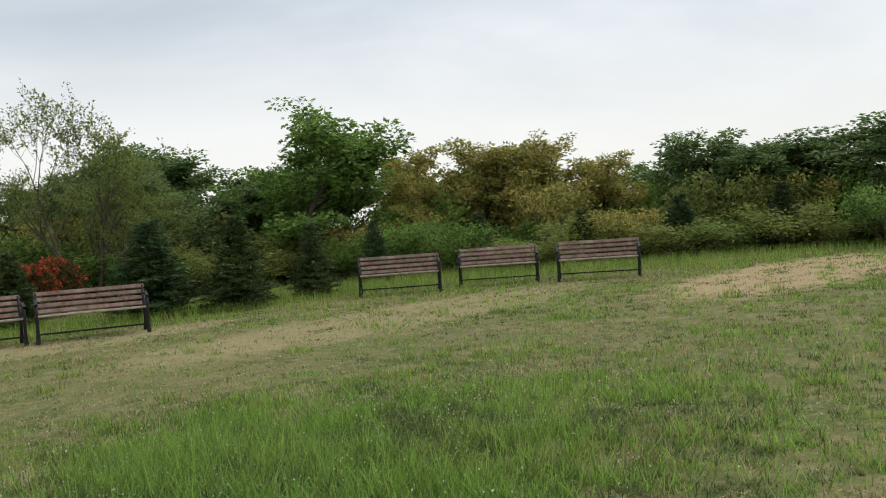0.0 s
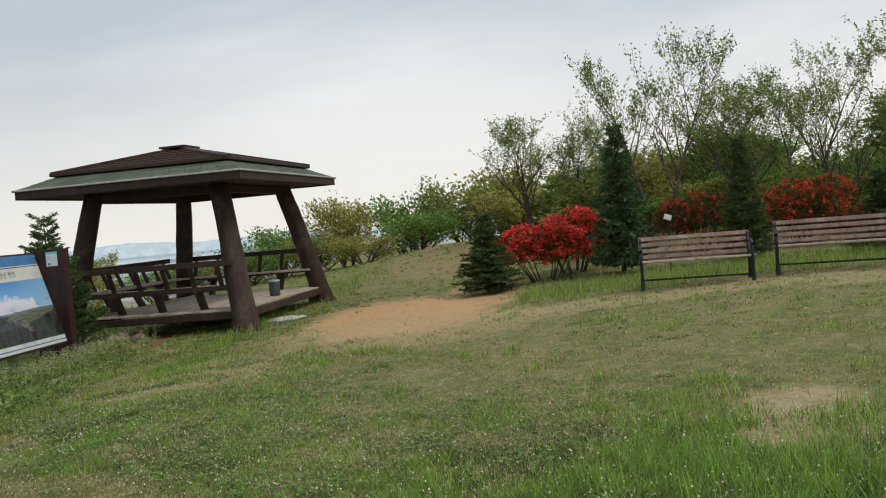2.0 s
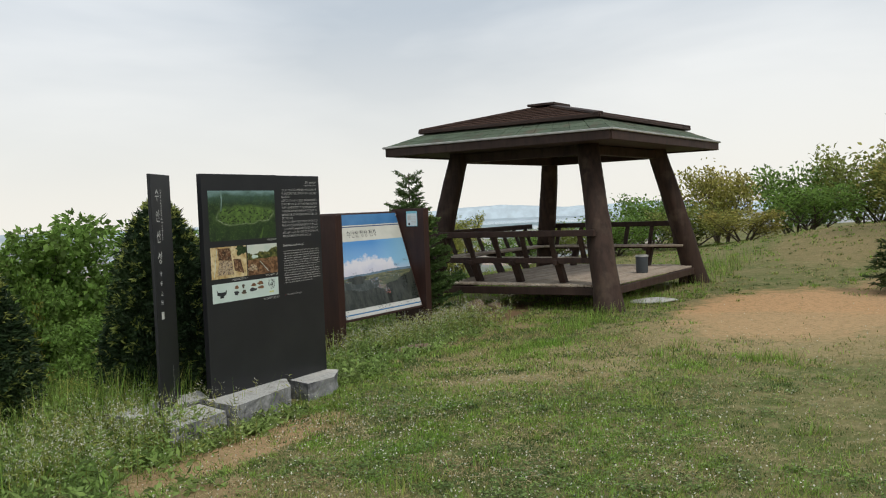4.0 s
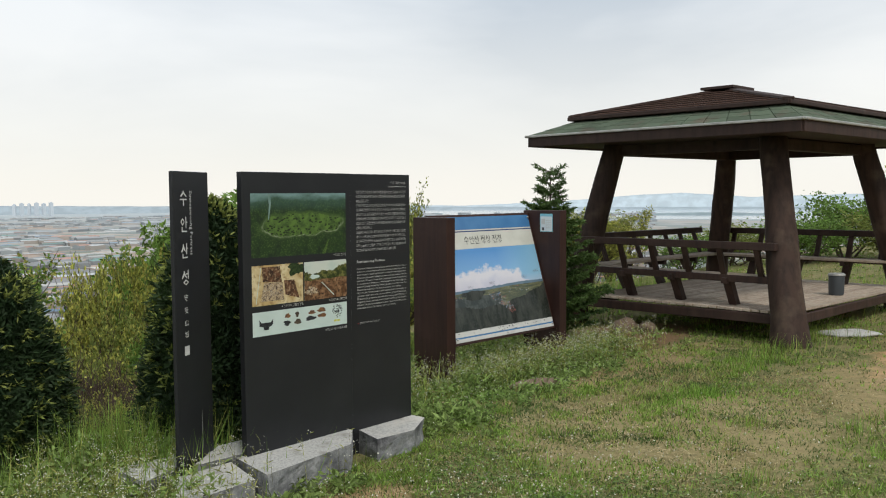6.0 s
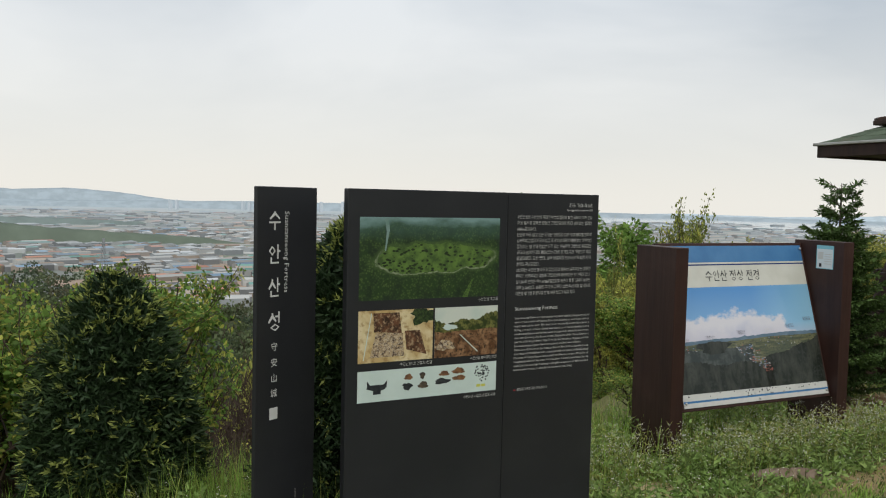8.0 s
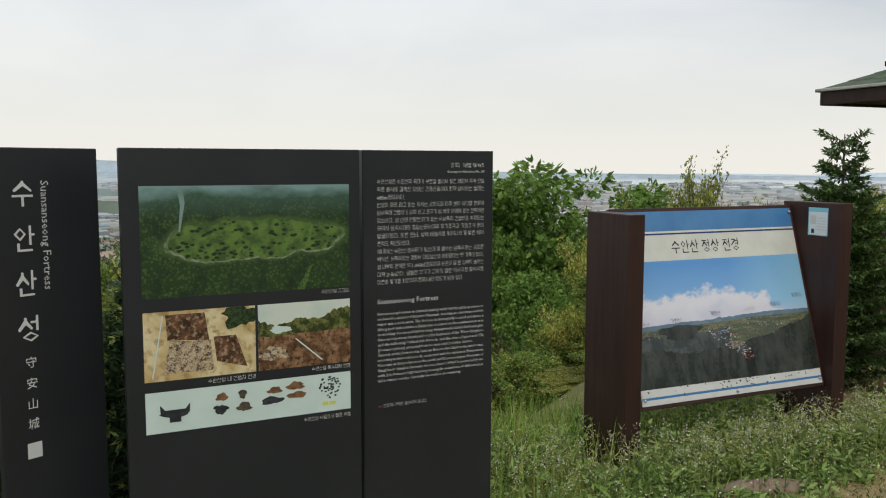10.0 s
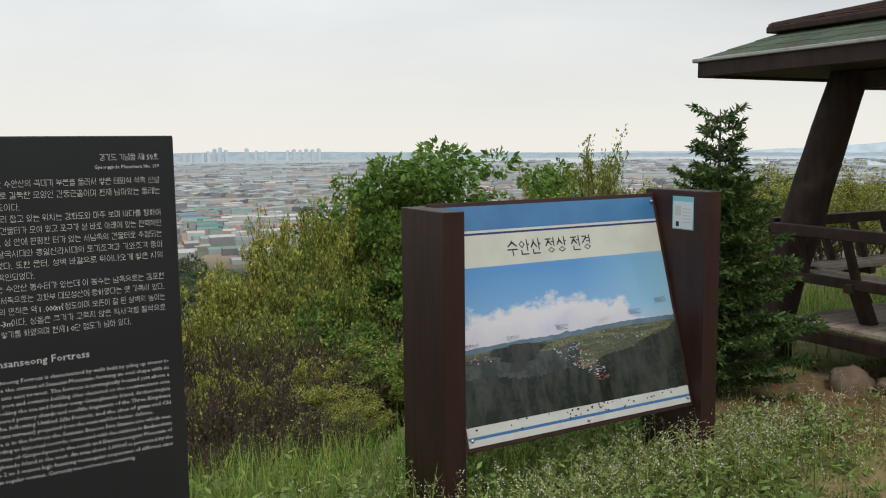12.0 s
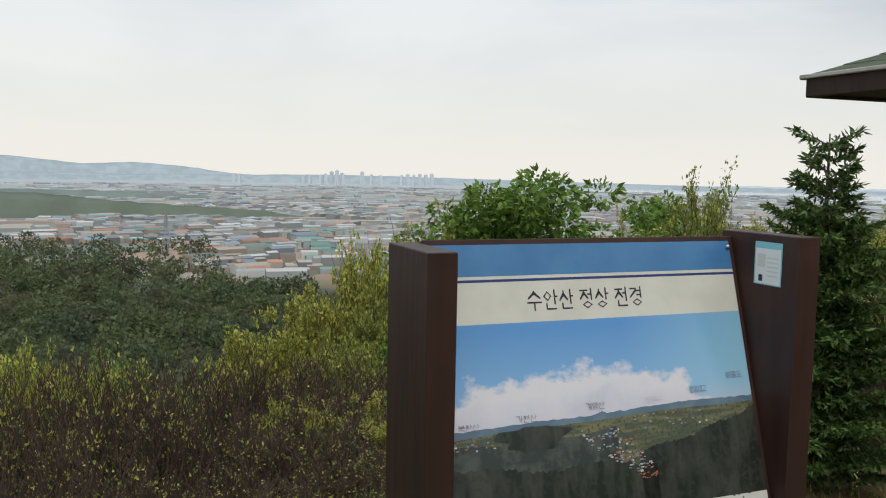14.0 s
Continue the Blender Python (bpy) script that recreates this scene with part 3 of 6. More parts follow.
def build_pavilion():
    p = thing("pavilion", pose(0, 0, 0), "dark brown timber pavilion with log posts and green shingled roof", "pavilion")
    cor = [PF, PR, PB, PL]
    posts = []
    rng = random.Random(5)
    for c in cor:
        d = (PC - c).normalized()
        a = c + d * (0.45 if c is PR else 0.55 if c is PL else 0.3)
        a.z = ground_z(a.x, a.y) - 0.05
        t = c + d * 1.25
        t.z = EAVE - 0.02
        if c is PB:
            a, t = a + Vector((0.07, -0.16, 0)), t + Vector((0.07, -0.16, 0))
        # hewn log: flats, knots and a slight flare at the foot
        v, f, rings, seg = [], [], 15, 18
        seed = rng.uniform(0, 50)
        for i in range(rings):
            k = i / (rings - 1)
            q = a.lerp(t, k)
            for j in range(seg):
                an = 6.28318 * j / seg
                r_ = (0.195 - 0.045 * k + 0.03 * max(0.0, 0.12 - k) / 0.12)
                r_ *= 1 + 0.05 * math.cos(4 * an + seed) + 0.10 * noise.noise(Vector((math.cos(an) * 1.2 + seed, math.sin(an) * 1.2, k * 4.0))) + 0.05 * noise.noise(Vector((math.cos(an) * 3 + seed, math.sin(an) * 3, k * 11.0)))
                v.append((q.x + r_ * math.cos(an), q.y + r_ * math.sin(an), q.z))
        for i in range(rings - 1):
            for j in range(seg):
                f.append((i * seg + j, i * seg + (j + 1) % seg, (i + 1) * seg + (j + 1) % seg, (i + 1) * seg + j))
        f.append(tuple((rings - 1) * seg + j for j in range(seg)))
        ob = new("post", mesh_of("post", v, f, M["log"], True))
        ob.parent = p
        posts.append((a, t))
    # roof
    def inset(c, k, z):
        q = c.lerp(PC, k)
        q.z = z
        return q
    bm = bmesh.new()
    o = [bm.verts.new(inset(c, 0, EAVE)) for c in cor]
    i_ = [bm.verts.new(inset(c, 0.3, EAVE + 0.27)) for c in cor]
    for k in range(4):
        bm.faces.new((o[k], o[(k + 1) % 4], i_[(k + 1) % 4], i_[k]))
    roof = part("lower_roof", bm, M["shingle_green"], p, "green shingled lower roof tier")
    # three overlapping courses of shingles on each side
    proto = {}
    for k in range(4):
        c0, c1 = cor[k], cor[(k + 1) % 4]
        for row in range(3):
            k0, k1 = 0.002 + row * 0.075, 0.002 + (row + 1) * 0.075 + 0.02
            a0, a1 = inset(c0, k0, EAVE + 0.27 * k0 / 0.3 + 0.012), inset(c1, k0, EAVE + 0.27 * k0 / 0.3 + 0.012)
            b0, b1 = inset(c0, k1, EAVE + 0.27 * k1 / 0.3 + 0.006), inset(c1, k1, EAVE + 0.27 * k1 / 0.3 + 0.006)
            n_ = 13
            for i in range(n_):
                u0, u1 = (i + 0.02) / n_, (i + 0.98) / n_
                q = [a0.lerp(a1, u0), a0.lerp(a1, u1), b0.lerp(b1, u1), b0.lerp(b1, u0)]
                dn = (q[0] - q[3]) * 0.06
                bm = bmesh.new()
                lo_ = [bm.verts.new(v + Vector((0, 0, -0.009))) for v in (q[0] + dn * 0.2, q[0].lerp(q[1], 0.5) + dn * (1 + 1.5 * rng.random()), q[1] + dn * 0.2, q[2], q[3])]
                hi_ = [bm.verts.new(v.co + Vector((0, 0, 0.012))) for v in lo_]
                bm.faces.new(hi_)
                for j in range(5):
                    bm.faces.new((lo_[j], lo_[(j + 1) % 5], hi_[(j + 1) % 5], hi_[j]))
                bmesh.ops.recalc_face_normals(bm, faces=bm.faces)
                part("shingle", bm, M["shingle_green"], roof)
    for k in range(4):
        a, b = inset(cor[k], 0.004, EAVE - 0.075), inset(cor[(k + 1) % 4], 0.004, EAVE - 0.075)
        part("fascia", beam(a, b, 0.05, 0.14), M["brown_paint"], p)
        a, b = inset(cor[k], -0.012, EAVE - 0.004), inset(cor[(k + 1) % 4], -0.012, EAVE - 0.004)
        part("drip_edge", beam(a, b, 0.05, 0.03), M["drip_edge"], p, "pale metal drip edge")
    bm = bmesh.new()
    o = [bm.verts.new(inset(c, 0.19, EAVE + 0.25)) for c in cor]
    lo = [bm.verts.new(inset(c, 0.19, EAVE + 0.21)) for c in cor]
    top = bm.verts.new((PC.x, PC.y + 0.2, 2.94))
    for k in range(4):
        bm.faces.new((o[k], o[(k + 1) % 4], top))
        bm.faces.new((lo[k], lo[(k + 1) % 4], o[(k + 1) % 4], o[k]))
    bm.faces.new(lo[::-1])
    part("upper_roof", bm, M["shingle_brown"], p, "brown shingled upper roof tier")
    for k in range(4):
        a, b = inset(cor[k], 0.185, EAVE + 0.235), inset(cor[(k + 1) % 4], 0.185, EAVE + 0.235)
        part("fascia", beam(a, b, 0.04, 0.05), M["brown_paint"], p)
        part("hip_board", beam(inset(cor[k], 0.19, EAVE + 0.27), (PC.x, PC.y + 0.2, 2.95), 0.13, 0.035), M["brown_paint"], p)
    cap = prism([((PC.x + (c.x - PC.x) * 0.13), (PC.y + 0.2 + (c.y - PC.y) * 0.13)) for c in cor], 2.925, 2.96)
    part("ridge_cap", cap, M["brown_paint"], p, "flat brown cap on the peak of the roof")
    # courses of shingles on the upper tier
    peak = Vector((PC.x, PC.y + 0.2, 2.94))
    for k in range(4):
        e0, e1 = inset(cor[k], 0.19, EAVE + 0.25), inset(cor[(k + 1) % 4], 0.19, EAVE + 0.25)
        for row in range(7):
            a, b = e0.lerp(peak, (row + 0.35) / 8), e1.lerp(peak, (row + 0.35) / 8)
            up = Vector((0, 0, 0.012))
            part("shingle_course", beam(a.lerp(b, 0.03) + up, b.lerp(a, 0.03) + up, 0.05, 0.01, 0), M["shingle_brown"], p)
    bm = bmesh.new()
    bm.faces.new([bm.verts.new(inset(c, 0.01, EAVE - 0.12)) for c in cor])
    part("soffit", bm, M["brown_paint"], p)
    for k in range(4):
        a, b = posts[k][1], posts[(k + 1) % 4][1]
        part("tie_beam", beam((a.x, a.y, EAVE - 0.2), (b.x, b.y, EAVE - 0.2), 0.12, 0.14), M["brown_paint"], p)
    # deck
    dz = 0.12
    dc = [inset(c, 0.16, dz) for c in cor]
    dc[3], dc[2] = dc[3].lerp(dc[0], 0.12), dc[2].lerp(dc[1], 0.12)
    ux, uy = (dc[1] - dc[0]), (dc[3] - dc[0])
    n = 26
    for i in range(n):
        a, b = dc[0] + uy * ((i + 0.5) / n), dc[1] + uy * ((i + 0.5) / n)
        part("deck_plank", beam((a.x, a.y, dz - 0.015), (b.x, b.y, dz - 0.015), uy.length / n - 0.016, 0.03, 0.003), M["deck"], p)
    for k in range(4):
        a, b = dc[k], dc[(k + 1) % 4]
        part("joist", beam((a.x, a.y, dz - 0.11), (b.x, b.y, dz - 0.09), 0.06, 0.11), M["brown_paint"], p)
    for k in range(4):
        q = inset(cor[k], 0.25, 0)
        g = ground_z(q.x, q.y)
        part("footing", boxm((0.14, 0.14, dz - 0.1 - g + 0.1), (q.x, q.y, (dz - 0.1 + g - 0.1) / 2)), M["brown_paint"], p)
    # seats with leaning backs on three sides
    for a, b in ((3, 0), (3, 2), (2, 1)):
        c0, c1 = inset(cor[a], 0.17, 0), inset(cor[b], 0.17, 0)
        inw = (PC - (c0 + c1) / 2)
        along = (c1 - c0).normalized()
        c0, c1 = c0 + along * 0.25, c1 - along * 0.1
        inw = (inw - along * inw.dot(along)).normalized()
        top0, top1 = c0 - inw * 0.06, c1 - inw * 0.06
        part("top_rail", beam((top0.x, top0.y, 0.86), (top1.x, top1.y, 0.86), 0.09, 0.09), M["brown_paint"], p)
        s0, s1 = c0 + inw * 0.22, c1 + inw * 0.22
        for w in (-0.11, 0.0, 0.11):
            q0, q1 = s0 + inw * w, s1 + inw * w
            part("seat_board", beam((q0.x, q0.y, 0.48), (q1.x, q1.y, 0.48), 0.1, 0.035), M["deck"], p)
        l0, l1 = c0 + inw * 0.06, c1 + inw * 0.06
        part("lower_rail", beam((l0.x, l0.y, 0.46), (l1.x, l1.y, 0.46), 0.05, 0.08), M["brown_paint"], p)
        L = (c1 - c0).length
        m_ = max(2, int(L / 0.42))
        for i in range(m_):
            q = c0 + along * (L * (i + 0.5) / m_)
            u, w = q - inw * 0.08, q + inw * 0.09
            part("baluster", beam((w.x, w.y, 0.44), (u.x, u.y, 0.86), 0.07, 0.045), M["brown_paint"], p)
        for k in (0.24, 0.5, 0.76):
            q, w = c0 + along * (L * k) + inw * 0.1, c0 + along * (L * k) + inw * 0.3
            part("seat_leg", beam((w.x, w.y, 0.1), (q.x, q.y, 0.46), 0.1, 0.1), M["brown_paint"], p)
            part("bearer", beam((q - inw * 0.1).to_tuple()[:2] + (0.43,), (w + inw * 0.06).to_tuple()[:2] + (0.43,), 0.07, 0.07), M["brown_paint"], p)
    return p


PAV = build_pavilion()
# ---- stones under the signs ----


def slab(name, poly, top, depth, label):
    """A split granite block: dressed top, rough broken sides."""
    bm = prism(poly, top - depth, top)
    bmesh.ops.subdivide_edges(bm, edges=[e for e in bm.edges if abs(e.verts[0].co.z - e.verts[1].co.z) < 0.01 or True], cuts=3, use_grid_fill=True)
    for v in bm.verts:
        if v.co.z < top - 0.004:
            n = noise.noise_vector(v.co * 9.0) * 0.022
            v.co.x += n.x
            v.co.y += n.y
    # up-facing faces take the paler granite, all others the darker rough one
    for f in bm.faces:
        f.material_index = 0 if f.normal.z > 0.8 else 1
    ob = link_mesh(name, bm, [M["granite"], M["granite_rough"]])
    return tagged(ob, label, "stone block", "granite blocks under the signs")


slab("stone_block", [(-0.12, -0.36), (0.6, -0.27), (0.83, -0.03), (0.8, 0.04), (-0.05, 0.04)], -0.1, 0.4, "long grey granite block in front of the sign")
slab("stone_block", [(0.88, -0.22), (1.2, -0.25), (1.49, -0.08), (1.47, 0.24), (1.0, 0.2)], -0.14, 0.35, "grey split granite block with a rough face")
slab("stone_block", [(-0.72, -0.34), (-0.16, -0.3), (-0.06, 0.08), (-0.42, 0.07)], -0.13, 0.35, "pale granite block at the foot of the sign")
slab("stone_block", [(-0.62, 0.1), (-0.34, 0.22), (-0.08, 0.42), (-0.6, 0.46)], -0.12, 0.35, "pale granite block beside the name sign")
slab("stone_block", [(-0.3, 0.10), (0.04, 0.08), (0.2, 0.34), (0.02, 0.34)], -0.1, 0.35, "granite block wedged between the two signs")

# ---- what is printed on the signs ----


def outline(cx, cy, rx, ry, n=28, rough=0.25, seed=1):
    rg = random.Random(seed)
    ph = [rg.uniform(0, 6.28) for _ in range(4)]
    pts = []
    for i in range(n):
        a = 6.28318 * i / n
        k = 1 + rough * (0.5 * math.sin(3 * a + ph[0]) + 0.35 * math.sin(5 * a + ph[1]) + 0.25 * math.sin(9 * a + ph[2]) + 0.15 * rg.uniform(-1, 1))
        pts.append((cx + rx * k * math.cos(a), cy + ry * k * math.sin(a)))
    return pts


def ridge(x0, x1, base, top, amp, n=40, seed=1, slope=0.0):
    """A strip from base up to a jagged skyline."""
    rg = random.Random(seed)
    ph = [rg.uniform(0, 6.28) for _ in range(3)]
    up = []
    for i in range(n + 1):
        k = i / n
        up.append((x0 + (x1 - x0) * k, top + slope * k + amp * (0.6 * math.sin(5 * k + ph[0]) + 0.4 * math.sin(13 * k + ph[1]) + 0.3 * rg.uniform(-1, 1))))
    return [(x1, base), *reversed(up), (x0, base)][::-1]


def sheet(name, pts, layer, mat, parent, y0, clip=None):
    """A flat printed shape on the plane y = y0 of its parent, facing -y."""
    if clip:
        pts = [(min(max(x, clip[0]), clip[1]), min(max(z, clip[2]), clip[3])) for x, z in pts]
    y = y0 - 0.0006 * (layer + 1)
    bm = bmesh.new()
    f = bm.faces.new([bm.verts.new((x, y, z)) for x, z in pts])
    f.normal_update()
    if f.normal.y > 0:
        f.normal_flip()
    bmesh.ops.triangulate(bm, faces=bm.faces)
    return part(name, bm, mat, parent)


def rect(x0, x1, z0, z1):
    return [(x0, z0), (x1, z0), (x1, z1), (x0, z1)]


def print_mat(name, a, b, scale=30, c=None, lo=0.42, hi=0.6, stretch=None, rough=0.35):
    m = Mat(name, a, rough, spec=0.4)
    m.speckle(scale, lo, hi, b, detail=6, stretch=stretch)
    if c:
        m.speckle(scale * 3, 0.5, 0.66, c, detail=3)
    return m.done()


PM = {
    "forest": print_mat("print_forest", (0.008, 0.022, 0.009), (0.055, 0.085, 0.028), 75, (0.012, 0.025, 0.01)),
    "meadow": print_mat("print_meadow", (0.10, 0.17, 0.035), (0.065, 0.12, 0.03), 40, (0.03, 0.05, 0.02)),
    "haze": print_mat("print_haze", (0.13, 0.22, 0.19), (0.20, 0.29, 0.27), 9),
    "earth": print_mat("print_earth", (0.10, 0.045, 0.02), (0.30, 0.17, 0.09), 22, (0.035, 0.018, 0.012)),
    "sand": print_mat("print_sand", (0.50, 0.36, 0.16), (0.66, 0.56, 0.34), 9, (0.34, 0.22, 0.09)),
    "pit": print_mat("print_pit", (0.035, 0.016, 0.010), (0.14, 0.06, 0.03), 22, (0.34, 0.24, 0.15)),
    "stones": print_mat("print_stones", (0.46, 0.34, 0.20), (0.06, 0.03, 0.02), 60, (0.55, 0.48, 0.38)),
    "pale": print_mat("print_pale", (0.52, 0.62, 0.58), (0.56, 0.66, 0.62), 5),
    "skywhite": print_mat("print_skywhite", (0.58, 0.62, 0.55), (0.50, 0.58, 0.52), 6),
    "treeline": print_mat("print_treeline", (0.025, 0.04, 0.01), (0.17, 0.17, 0.05), 30, (0.02, 0.03, 0.01)),
    "sherd": print_mat("print_sherd", (0.10, 0.075, 0.05), (0.05, 0.04, 0.035), 50),
    "clay": print_mat("print_clay", (0.22, 0.11, 0.05), (0.12, 0.06, 0.035), 40),
    "darkware": print_mat("print_darkware", (0.018, 0.02, 0.025), (0.04, 0.045, 0.05), 40),
    "yellowcard": print_mat("print_yellowcard", (0.55, 0.55, 0.08), (0.6, 0.6, 0.12), 20),
}


def aerial_mat():
    """The printed view of the fortress from the air: woods, a walled oval clearing with shrubs, misty hills behind."""
    m = Mat("print_aerial", (0.02, 0.045, 0.014), 0.35, spec=0.4)
    sep = m.node("ShaderNodeSeparateXYZ", [("Vector", m.co)])
    X, Z = sep.outputs[0], sep.outputs[2]
    crowns = m.node("ShaderNodeTexVoronoi", [("Vector", m.co)], Scale=85.0).outputs["Distance"]
    m.mix(m.step(crowns, 0.55, 0.1), (0.075, 0.12, 0.035))
    m.mix(m.step(m.noise(14, detail=5), 0.46, 0.66), (0.012, 0.025, 0.012))
    wob = m.math("MULTIPLY", m.math("SUBTRACT", m.noise(6, detail=4), 0.5), 2.6)
    dx, dz = m.math("DIVIDE", m.math("SUBTRACT", X, 0.455), 0.30), m.math("DIVIDE", m.math("SUBTRACT", Z, 1.295), 0.074)
    d = m.math("ADD", m.math("ADD", m.math("MULTIPLY", dx, dx), m.math("MULTIPLY", dz, dz)), wob)
    inside, wall = m.step(d, 1.0, 0.93), m.math("MULTIPLY", m.step(d, 1.16, 1.1), m.step(d, 0.94, 1.0))
    m.mix(m.math("MULTIPLY", m.step(d, 1.5, 1.2), 0.6), (0.07, 0.12, 0.035))
    m.mix(inside, (0.11, 0.19, 0.04))
    m.mix(m.math("MULTIPLY", inside, m.step(m.noise(22, detail=5), 0.42, 0.6)), (0.05, 0.09, 0.025))
    dots = m.node("ShaderNodeTexVoronoi", [("Vector", m.scaled((1, 1, 1.7)))], Scale=38.0).outputs["Distance"]
    m.mix(m.math("MULTIPLY", m.math("MULTIPLY", inside, m.step(dots, 0.42, 0.3)), m.step(m.noise(12, detail=2), 0.36, 0.42)), (0.014, 0.026, 0.01))
    m.mix(m.math("MULTIPLY", m.math("MULTIPLY", wall, m.step(m.noise(50), 0.3, 0.6)), m.step(dz, 0.7, -0.3)), (0.25, 0.29, 0.19))
    rough = m.math("MULTIPLY", m.math("SUBTRACT", m.noise(7, detail=5, stretch=(1, 1, 2)), 0.5), 0.12)
    Zr = m.math("ADD", Z, rough)
    m.mix(m.math("MULTIPLY", m.step(Zr, 1.37, 1.46), 0.8), (0.055, 0.11, 0.085))
    m.mix(m.math("MULTIPLY", m.step(Zr, 1.44, 1.485), 0.9), (0.20, 0.32, 0.31))
    return m.done()


def picture_sky_mat():
    """The printed sky: blue, paler and greener to one side, with a soft bank of cloud."""
    m = Mat("print_sky", (0.09, 0.27, 0.58), 0.16, spec=0.6)
    sep = m.node("ShaderNodeSeparateXYZ", [("Vector", m.co)])
    X, Z = sep.outputs[0], sep.outputs[2]
    m.mix(m.math("MULTIPLY", m.step(Z, 0.26, -0.1), 0.7), (0.30, 0.52, 0.74))
    m.mix(m.math("MULTIPLY", m.step(X, 0.1, 0.75), 0.55), (0.34, 0.60, 0.68))
    puff = m.math("ADD", m.math("MULTIPLY", m.math("SUBTRACT", m.noise(4.0, detail=7, rough=0.6, stretch=(1, 1, 1.6)), 0.5), 0.42), 0.0)
    hump = m.math("SUBTRACT", 0.10, m.math("MULTIPLY", m.math("MULTIPLY", m.math("ADD", X, 0.16), m.math("ADD", X, 0.16)), 0.42))
    edge = m.math("SUBTRACT", m.math("ADD", hump, puff), Z)
    m.mix(m.step(edge, -0.012, 0.035), (0.66, 0.65, 0.70))
    m.mix(m.math("MULTIPLY", m.step(edge, 0.05, 0.2), m.step(m.noise(6, detail=5), 0.4, 0.65)), (0.50, 0.52, 0.64))
    m.mix(m.math("MULTIPLY", m.step(Z, -0.02, -0.13), 0.55), (0.52, 0.50, 0.60))
    return m.done()


def build_prints():
    pan = [o for o in INFO.children if o.name.startswith("panel")]
    left, right = pan[0], pan[1]
    x0, x1 = 0.06, 0.82
    c1 = (x0, x1, 1.10, 1.49)
    sheet("photograph", rect(*c1), 0, aerial_mat(), left, 0.0)
    sheet("photo_layer", [(0.188, 1.33), (0.194, 1.33), (0.212, 1.43), (0.206, 1.485), (0.186, 1.485), (0.196, 1.42)], 2, PM["haze"], left, 0.0, c1)
    sheet("photo_layer", [(0.61, 1.10), (0.64, 1.10), (0.672, 1.19), (0.664, 1.19)], 2, PM["meadow"], left, 0.0, c1)
    c2 = (x0, 0.452, 0.806, 1.052)
    sheet("photograph", rect(*c2), 0, PM["sand"], left, 0.0)
    sheet("photo_layer", [(0.14, 0.95), (0.285, 0.94), (0.27, 1.04), (0.135, 1.04)], 1, PM["pit"], left, 0.0, c2)
    sheet("photo_layer", [(0.12, 0.83), (0.3, 0.83), (0.29, 0.94), (0.15, 0.945)], 1, PM["stones"], left, 0.0, c2)
    sheet("photo_layer", [(0.31, 0.86), (0.42, 0.83), (0.38, 0.95), (0.3, 0.95)], 2, PM["pit"], left, 0.0, c2)
    sheet("photo_layer", outline(0.40, 1.02, 0.07, 0.04, 24, 0.4, 8), 2, PM["forest"], left, 0.0, c2)
    sheet("photo_layer", [(0.085, 0.82), (0.09, 0.82), (0.128, 1.04), (0.124, 1.04)], 3, PM["pale"], left, 0.0, c2)
    c3 = (0.462, x1, 0.806, 1.052)
    sheet("photograph", rect(*c3), 0, PM["skywhite"], left, 0.0)
    sheet("photo_layer", ridge(c3[0], x1, 0.9, 0.985, 0.02, seed=9, slope=0.02), 1, PM["treeline"], left, 0.0, c3)
    sheet("photo_layer", ridge(c3[0], x1, 0.806, 0.935, 0.006, seed=10), 2, PM["earth"], left, 0.0, c3)
    sheet("photo_layer", outline(0.52, 0.865, 0.055, 0.025, 24, 0.3, 12), 3, PM["stones"], left, 0.0, c3)
    sheet("photo_layer", outline(0.545, 0.955, 0.04, 0.014, 20, 0.3, 13), 3, PM["pale"], left, 0.0, c3)
    sheet("photo_layer", [(0.6, 0.915), (0.605, 0.917), (0.71, 0.825), (0.702, 0.825)], 4, PM["pale"], left, 0.0, c3)
    c4 = (x0, x1, 0.62, 0.768)
    sheet("photograph", rect(*c4), 0, PM["pale"], left, 0.0)
    sheet("photo_layer", outline(0.16, 0.685, 0.05, 0.014, 24, 0.15, 20), 1, PM["darkware"], left, 0.0, c4)
    sheet("photo_layer", [(0.11, 0.685), (0.21, 0.685), (0.212, 0.72), (0.195, 0.70), (0.125, 0.70), (0.108, 0.722)], 2, PM["darkware"], left, 0.0, c4)
    sheet("photo_layer", rect(0.14, 0.18, 0.655, 0.68), 2, PM["darkware"], left, 0.0, c4)
    for i, (a, b, rx, rz, mt) in enumerate([(0.325, 0.725, 0.022, 0.014, "clay"), (0.40, 0.728, 0.015, 0.017, "sherd"), (0.32, 0.68, 0.026, 0.017, "darkware"), (0.405, 0.68, 0.026, 0.017, "sherd"),
                                            (0.52, 0.727, 0.027, 0.013, "clay"), (0.6, 0.735, 0.034, 0.015, "clay"), (0.51, 0.69, 0.042, 0.014, "darkware"), (0.605, 0.70, 0.038, 0.012, "clay")]):
        sheet("photo_layer", outline(a, b, rx, rz, 18, 0.3, 30 + i), 1 + i % 2, PM[mt], left, 0.0, c4)
    rg = random.Random(77)
    for i in range(60):
        a, d = rg.random() * 6.28, math.sqrt(rg.random()) * 0.043
        sheet("photo_layer", outline(0.735 + d * math.cos(a), 0.715 + d * math.sin(a), 0.0045, 0.0035, 7, 0.4, i), 1, PM["darkware"], left, 0.0, c4)
    for a in (0.705, 0.733):
        sheet("photo_layer", rect(a, a + 0.024, 0.645, 0.658), 1, PM["yellowcard"], left, 0.0, c4)
    W, G = M["print_white"], M["print_grey"]
